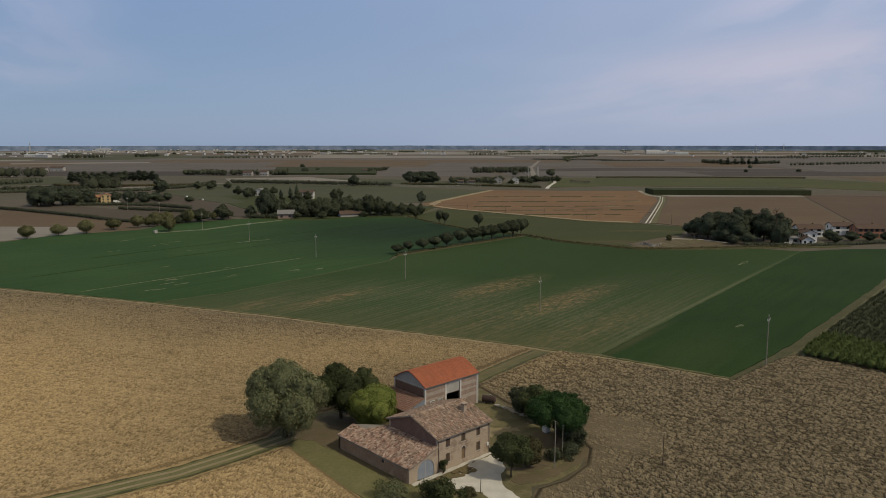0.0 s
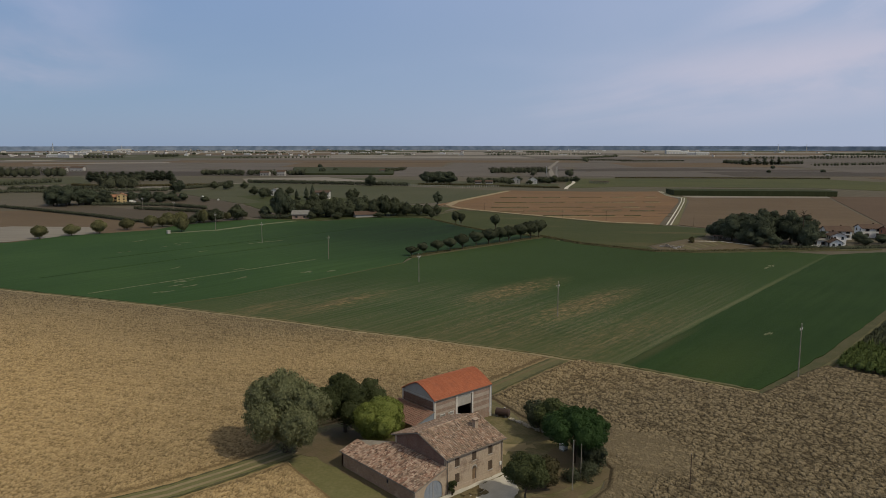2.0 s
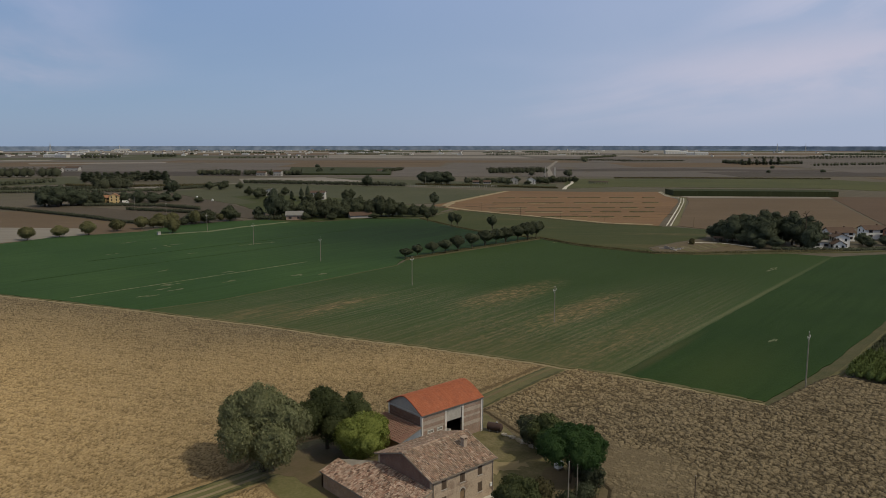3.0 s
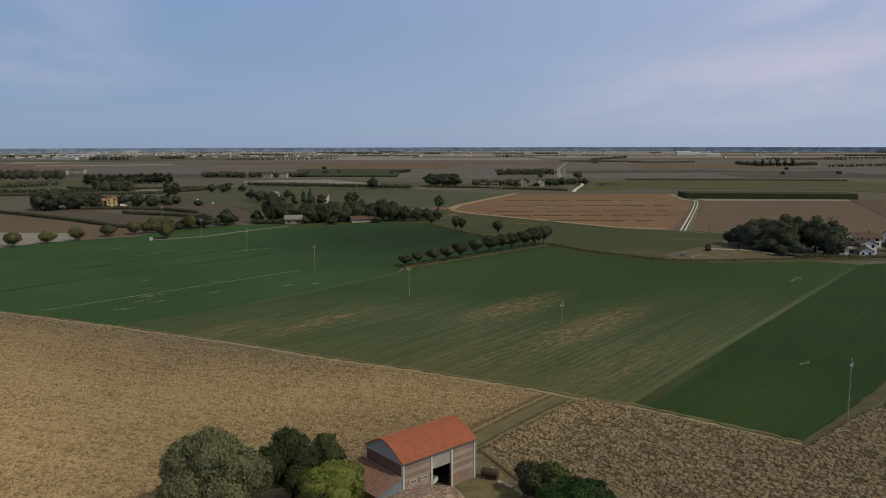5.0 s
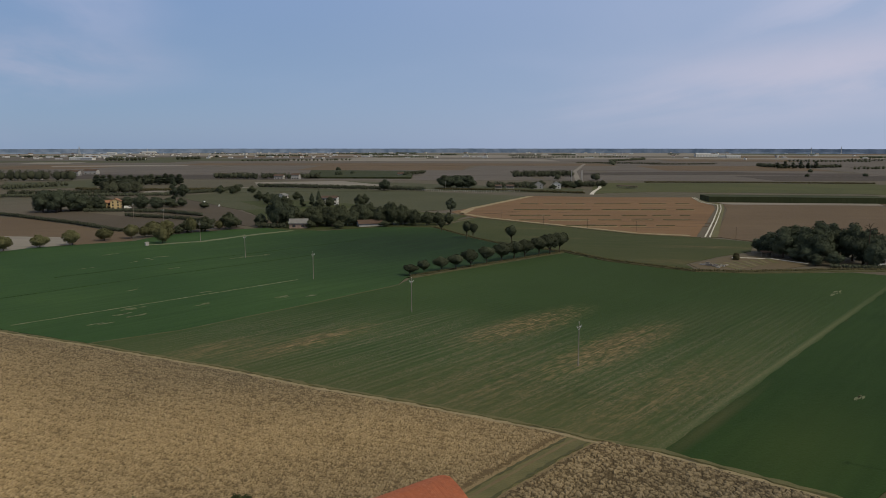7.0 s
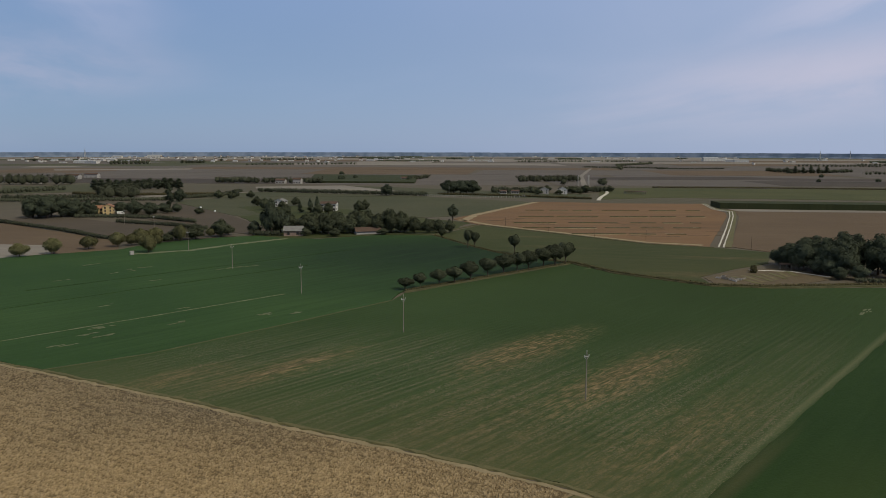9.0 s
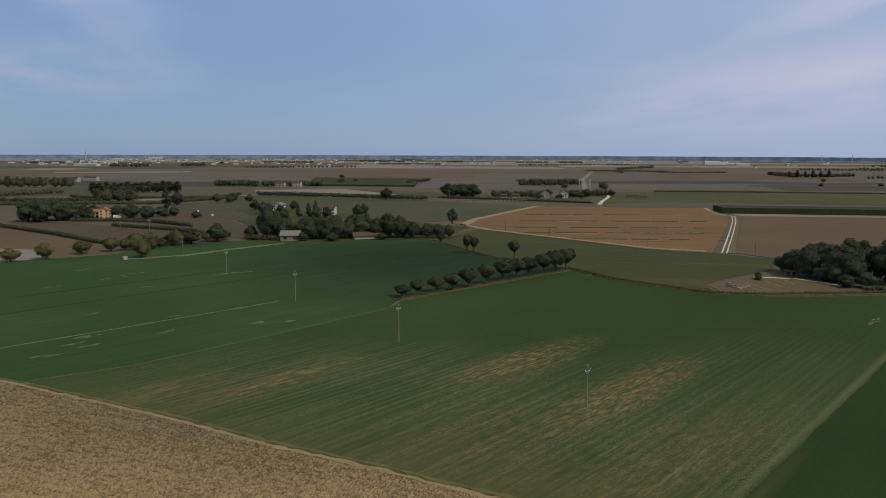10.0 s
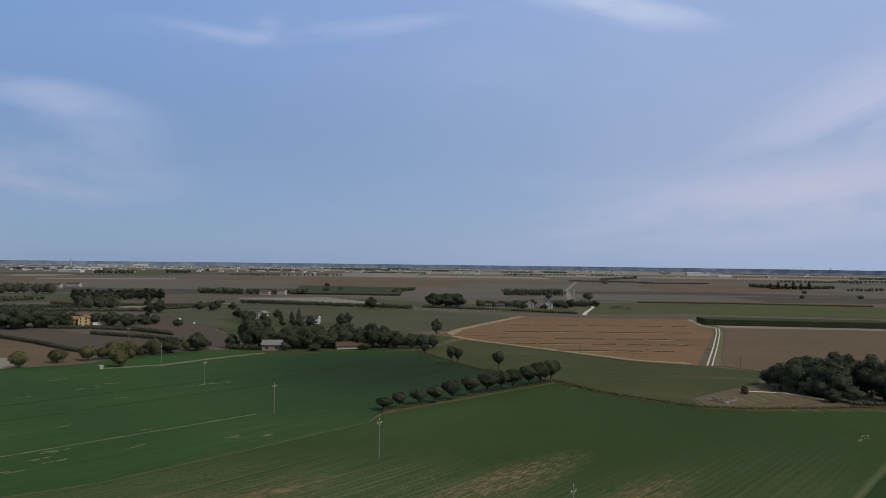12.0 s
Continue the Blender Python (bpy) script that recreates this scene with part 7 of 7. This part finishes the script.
hedge("field_hedge", [(60, 745), (140, 700), (215, 655)], 4, 4, 2500, 0.9, MAT["leaf_hedge"], "long hedge across the fields", 208)
hedge("field_hedge", [(172, 816), (194, 750), (227, 746), (259, 723), (298, 708)], 3.2, 3.2, 3000, 0.9, MAT["leaf_rust"], "long rusty brown hedge across the fields", 215)
hedge("field_hedge", [(158, 352), (164, 345), (169, 340)], 3, 3.5, 1200, 0.5, MAT["leaf_hedge"], "dark shrubs at the wood's edge", 209)
hedge("field_hedge", [(268, 80), (284, 60), (298, 50), (320, 40), (345, 20)], 2, 1.8, 3500, 0.45, MAT["leaf_hedge"], "garden hedge before the houses", 210)
hedge("field_hedge", [(950, 320), (850, 440), (765, 520)], 4, 2.2, 3000, 1.0, MAT["leaf_rust"], "thin dark hedge line far off", 211)

for k, (line, w, h, cnt) in enumerate((([(176, 722), (190, 716), (207, 726)], 13, 13, 4500), ([(208, 882), (255, 866), (298, 856)], 8, 11.5, 3500), ([(100, 1110), (156, 1090), (195, 1065), (222, 1048)], 18, 15, 5000), ([(398, 985), (420, 955), (430, 930)], 12, 9, 2500),
        ([(440, 925), (470, 905), (505, 885)], 12, 9, 2500), ([(756, 743), (791, 721), (828, 697)], 10, 10, 4500), ([(540, 568), (560, 545), (575, 528)], 8, 7, 1800), ([(600, 520), (625, 512), (645, 498)], 8, 7, 1800), ([(1533, 774), (1508, 730), (1490, 700)], 14, 9, 2500), ([(1470, 690), (1508, 657), (1620, 640)], 14, 8, 3000), ([(1498, 1026), (1647, 945)], 12, 4, 2500), ([(1472, 1227), (1516, 1144), (1562, 1045)], 12, 5, 2500), ([(2088, 971), (2180, 793)], 20, 7, 2500), ([(608, 2306), (702, 2265)], 22, 14, 2500), ([(833, 2335), (913, 2371)], 22, 12, 2500),
        ([(645, 878), (690, 910), (730, 930)], 12, 6, 2000), ([(-10, 770), (80, 850), (180, 900)], 10, 6, 2500), ([(1000, 120), (1050, 95), (1100, 60)], 9, 6, 1500), ([(1400, 1060), (1700, 1300), (2000, 1400)], 20, 8, 3000), 
        ([(1500, 560), (1900, 420), (2100, 300)], 20, 7, 3000), ([(900, 2000), (1200, 1900)], 24, 8, 2500), ([(1900, 1900), (2300, 1700)], 24, 8, 2500), ([(2300, 900), (2600, 700)], 24, 8, 2500))):
    hedge("distant_copse", line, w, h, cnt, 1.3, MAT["leaf_hedge"] if k % 3 == 0 else MAT["leaf_hedge"], "dark copse far off in the plain", 400 + k)
for k in range(4):
    for s0 in (-7, 7):
        post("avenue_pole", 736 + k * 18 - s0 * 0.66, 606 + k * 15.8 + s0 * 0.75, 14 - k, 0.35, "tall pale pole beside the straight road", "plaster_grey", "avenue poles")
for x, y, w in ((756, 590, 9), (762, 600, 8), (722, 628, 8)):
    hedge("avenue_trees", [(x, y), (x + 4, y + 3)], w, 11, 400, 1.2, MAT["leaf_hedge"], "dark trees beside the straight road", int(x))


def crop_rows(name, x0, x1, mat, tall, label, seed, count):
    """Bushy upright plants closing up in rows: leafy lumps low down, and a fringe of upright shoots."""
    rs = np.random.RandomState(seed)
    px, py = np.meshgrid(np.arange(x0, x1, 0.95), np.arange(0, 26, 1.9))
    px, py = px.ravel(), py.ravel()
    ok = py < 23.5 - 0.275 * (px - 100.8)
    px, py = px[ok] + rs.normal(0, 0.22, ok.sum()), -12.6 - py[ok] + 0.115 * (px[ok] - 100.8) + rs.normal(0, 0.18, ok.sum())
    n = len(px)
    size = rs.uniform(0.75, 1.1, n)
    balls = np.stack([px, py, tall * 0.48 * size, 1.02 * size], 1)
    V, F, N = leaves(balls, count, 0.17, seed, 0, 0.45, 0.0, (0.8, 1.15))
    V, F, N = boughs(V, F, N, balls, False, seed, 0.8, 0.0)
    k = 9
    a, out = rs.uniform(0, 2 * math.pi, n * k), rs.uniform(0.1, 0.75, n * k)
    bx, by = np.repeat(px, k), np.repeat(py, k)
    h = tall * np.repeat(size, k) * rs.uniform(0.8, 1.08, n * k)
    base = np.stack([bx + 0.6 * out * np.cos(a), by + 0.6 * out * np.sin(a), h * 0.55], 1)
    tip = np.stack([bx + out * np.cos(a), by + out * np.sin(a), h], 1)
    w = np.stack([-np.sin(a), np.cos(a), np.zeros(n * k)], 1) * rs.uniform(0.07, 0.13, (n * k, 1))
    mid = base * 0.4 + tip * 0.6
    i4 = np.arange(n * k)[:, None] * 4 + len(V)
    M = np.repeat(np.stack([0.5 * np.cos(a), 0.5 * np.sin(a), np.full(n * k, 1.1)], 1), 4, axis=0)
    V = np.concatenate([V, np.stack([base, mid - w, tip, mid + w], 1).reshape(-1, 3)])
    F = np.concatenate([F, i4 + np.array([[0, 1, 2]]), i4 + np.array([[0, 2, 3]])])
    N = np.concatenate([N, M])
    N[:, 2] += 0.2
    N /= np.linalg.norm(N, axis=1)[:, None]
    V[:, 2] = np.maximum(V[:, 2], 0.0)
    tagged(mesh_from(name, V, F, MAT[mat], None, True, "", "", N), label, "crop", kind="stuff")


crop_rows("row_crop", 100.8, 119, "leaf_orchard", 2.9, "bushy bright green plants standing in rows", 301, 30000)
crop_rows("row_crop", 119.6, 205, "leaf_mid", 2.6, "bushy dull green plants standing in rows", 302, 26000)


hedge("ditch_weeds", [(221, 176), (214.5, 146), (218.5, 109), (230, 96), (262, 75), (284, 57)], 1.7, 1.3, 3500, 0.4, MAT["leaf_rust"], "tall weeds along the ditch", 212)
hedge("ditch_weeds", [(219, 176), (217, 214), (222, 237), (237, 288)], 1.3, 1.0, 1600, 0.4, MAT["leaf_rust"], "tall weeds along the ditch", 213)
hedge("tree_row_weeds", [(130, 167.5), (170, 170.2), (220, 174)], 1.6, 1.0, 1800, 0.35, MAT["leaf_rust"], "rough weeds under the row of trees", 214)

# ---- garden beside the wood ----
def pergola(x, y, turn):
    t = thing("garden_pergola", "low open shelter with a dark roof beside the wood", "shelter", (x, y, 0), turn)
    for i in (-3, -1, 1, 3):
        for j in (-1.2, 1.2):
            part("post", boxed(i - 0.07, i + 0.07, j - 0.07, j + 0.07, -0.1, 2.1), MAT["wood_grey"], t)
    part("roof", prism([(-3.4, -1.6, 2.1), (3.4, -1.6, 2.1), (3.4, 1.6, 2.4), (-3.4, 1.6, 2.4)], (0, 0, 0.1)), MAT["roof_dull"], t)


pergola(276, 109, radians(-55))
ribbon("garden_path", [(262, 118), (272, 106), (270.5, 90)], 1.4, 0.16, MAT["gravel"], "pale path beside the wood", 0.1, category="path")
for k in range(7):
    ribbon("garden_bed", [(236 + k * 4.4, 99 + (k % 2)), (243 + k * 4.6, 114 - k * 1.2)], 1.8, 0.2, MAT["grass"] if k % 2 else MAT["verge"], "narrow tilled garden bed", 0.2, category="garden bed")
rs_ = random.Random(31)
for k in range(14):
    x, y = rs_.uniform(234, 240), rs_.uniform(107, 116)
    t = thing("crate_heap", "pale heap of old crates and boards", "heap", (x, y, 0), rs_.uniform(0, 3))
    w, h = rs_.uniform(0.5, 1.2), rs_.uniform(0.4, 1.1)
    part("crate", boxed(-w, w, -0.4, 0.4, 0.05, h, 0.03), MAT["wood_grey"] if k % 2 else MAT["concrete"], t)
    part("board", boxed(-w - 0.2, w + 0.2, -0.15, 0.15, h + 0.003, h + 0.06), MAT["wood_grey"], t)
for x, y in ((257.8, 113.5), (262, 116)):
    bush("garden_bush", "brown garden bush beside the path", x, y, 2.2, 2.4, int(x), MAT["leaf_rust"], 900, 0.3)


# ---- horizon: towns, masts, distant woods ----
def far_house_row(n, d0, d1, seed):
    rs = random.Random(seed)
    proto = None
    for k in range(n):
        d, a = rs.uniform(d0, d1), rs.choice((rs.uniform(-0.6, -0.15), rs.uniform(-0.6, 0.6)))
        q = Matrix.Rotation(-a, 2) @ view_ * d
        s0 = rs.uniform(0.5, 1.2)
        if proto is None:
            proto = distant_house("town_house", q.x, q.y, radians(-46), 16, 10, 6, 2, "plaster_white", "roof_dull", "pale house of a town on the horizon", 1, 2, "town on the horizon")
        else:
            copy_thing(proto, Matrix.Translation((q.x, q.y, 0)) @ Matrix.Rotation(rs.uniform(0, 3), 4, "Z") @ Matrix.Diagonal((s0, s0, rs.uniform(0.7, 1.2), 1)))


far_house_row(110, 2500, 4500, 5)


def works_shed(label):
    t = thing("works_shed", label, "shed", group="works on the plain")
    part("wall", boxed(-20, 20, -8, 8, -0.2, 7), MAT["plaster_white"], t)
    for s0 in (-1, 1):
        part("roof", prism([(-20.5, s0 * 8.5, 6.9), (20.5, s0 * 8.5, 6.9), (20.5, 0, 9.0), (-20.5, 0, 9.0)], (0, 0, 0.3)), MAT["roof_pale"], t)
    for k in range(5):
        part("door", boxed(-17 + k * 8, -13 + k * 8, -8.1, -8.003, 0, 4.5), MAT["metal_grey"], t)
    return t


first_shed = works_shed("long pale works shed far off on the plain")
first_shed.matrix_world = Matrix.Translation((588, 2575, 0)) @ Matrix.Rotation(radians(-43), 4, "Z")
wr = random.Random(90)
sites = [(604, 2500, 1.2, 1), (749, 3015, 1.5, 1), (786, 3002, 1.6, 1), (1248, 3898, 1.8, 1.6), (1076, 3936, 1.2, 1.2), (2705, 1625, 1.6, 1.7), (2745, 1605, 1.2, 1.2), (2629, 1492, 1.0, 1), (2612, 1440, 1.3, 1)]
for k in range(95):
    d, a = wr.uniform(2700, 4480), wr.choice((wr.uniform(-0.58, -0.1), wr.uniform(-0.58, 0.58)))
    q = Matrix.Rotation(-a, 2) @ view_ * d
    sites.append((q.x, q.y, 0.6 * wr.uniform(0.3, 1.3) ** 1.3, wr.uniform(0.3, 0.7)))
for x, y, s0, s1 in sites:
    copy_thing(first_shed, Matrix.Translation((x, y, 0)) @ Matrix.Rotation(radians(-43) + wr.uniform(-0.3, 0.3), 4, "Z") @ Matrix.Diagonal((s0, 1, s1, 1)))
for k in range(15):
    d, a = wr.uniform(2600, 4300), wr.uniform(-0.58, 0.58)
    q = Matrix.Rotation(-a, 2) @ view_ * d
    e = Vector((view_.y, -view_.x)) * wr.uniform(25, 120)
    hedge("distant_copse", [(q.x - e.x, q.y - e.y), (q.x + e.x, q.y + e.y)], 16, wr.uniform(6, 11), 700, 2.2, MAT["leaf_dark"], "dark copse far off in the plain", 600 + k)


def mast(x, y, h, r, label):
    t = thing("mast", label, "mast", (x, y, 0))
    bm = bmesh.new()
    for i, j in ((1, 1), (1, -1), (-1, 1), (-1, -1)):
        tube(bm, (i * r, j * r, -1), (i * r * 0.2, j * r * 0.2, h), 0.9, 0.6, 5)
    for k in range(9):
        f, g = k / 9, (k + 1) / 9
        w0, w1 = r * (1 - 0.8 * f), r * (1 - 0.8 * g)
        tube(bm, (-w0, -w0, h * f), (w1, w1, h * g), 0.35, 0.35, 4)
        tube(bm, (w0, -w0, h * f), (-w1, w1, h * g), 0.35, 0.35, 4)
    part("lattice", bm, MAT["metal_grey"], t)
    part("head", tube(bmesh.new(), (0, 0, h), (0, 0, h + 8), 1.2, 0.6, 6), MAT["metal_grey"], t)


def toward(bearing, d):
    q = Matrix.Rotation(-bearing, 2) @ view_ * d
    return q.x, q.y


# the blue haze of distance is painted straight into the woods' colour
HZ_DARK, HZ_N, HZ_L, HZ_B = nodes_of("haze_blue_woods", 1.0, 0.0)
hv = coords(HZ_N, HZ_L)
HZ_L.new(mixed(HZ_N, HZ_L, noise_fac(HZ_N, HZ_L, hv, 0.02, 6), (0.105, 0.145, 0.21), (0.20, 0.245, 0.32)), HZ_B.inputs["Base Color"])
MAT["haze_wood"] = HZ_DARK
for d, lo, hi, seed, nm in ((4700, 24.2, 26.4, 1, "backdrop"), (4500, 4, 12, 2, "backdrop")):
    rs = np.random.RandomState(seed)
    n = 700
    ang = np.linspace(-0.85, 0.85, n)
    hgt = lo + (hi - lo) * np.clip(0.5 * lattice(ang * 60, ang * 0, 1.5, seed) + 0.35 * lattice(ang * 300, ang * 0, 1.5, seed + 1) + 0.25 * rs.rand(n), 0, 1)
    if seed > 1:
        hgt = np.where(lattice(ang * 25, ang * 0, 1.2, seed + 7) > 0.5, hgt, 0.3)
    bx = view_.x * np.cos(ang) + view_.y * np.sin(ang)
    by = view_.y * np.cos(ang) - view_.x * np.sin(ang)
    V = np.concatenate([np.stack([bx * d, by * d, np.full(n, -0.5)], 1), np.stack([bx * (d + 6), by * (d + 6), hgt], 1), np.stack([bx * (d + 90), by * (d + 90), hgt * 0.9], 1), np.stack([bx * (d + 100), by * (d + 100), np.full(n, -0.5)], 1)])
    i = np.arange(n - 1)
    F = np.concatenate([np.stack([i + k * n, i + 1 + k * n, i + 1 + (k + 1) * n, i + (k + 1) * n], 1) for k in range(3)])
    tagged(mesh_from(nm, V, F, HZ_DARK), "line of distant woods on the horizon, coloured haze blue", "woods", kind="structure")
for a, d, h, r in ((-0.517, 4400, 40, 4), (-0.44, 4400, 26, 2.5), (0.437, 4400, 34, 2.5), (0.405, 4400, 32, 2.5)):
    mast(*toward(a, d), h, r, "lattice mast far off on the horizon")
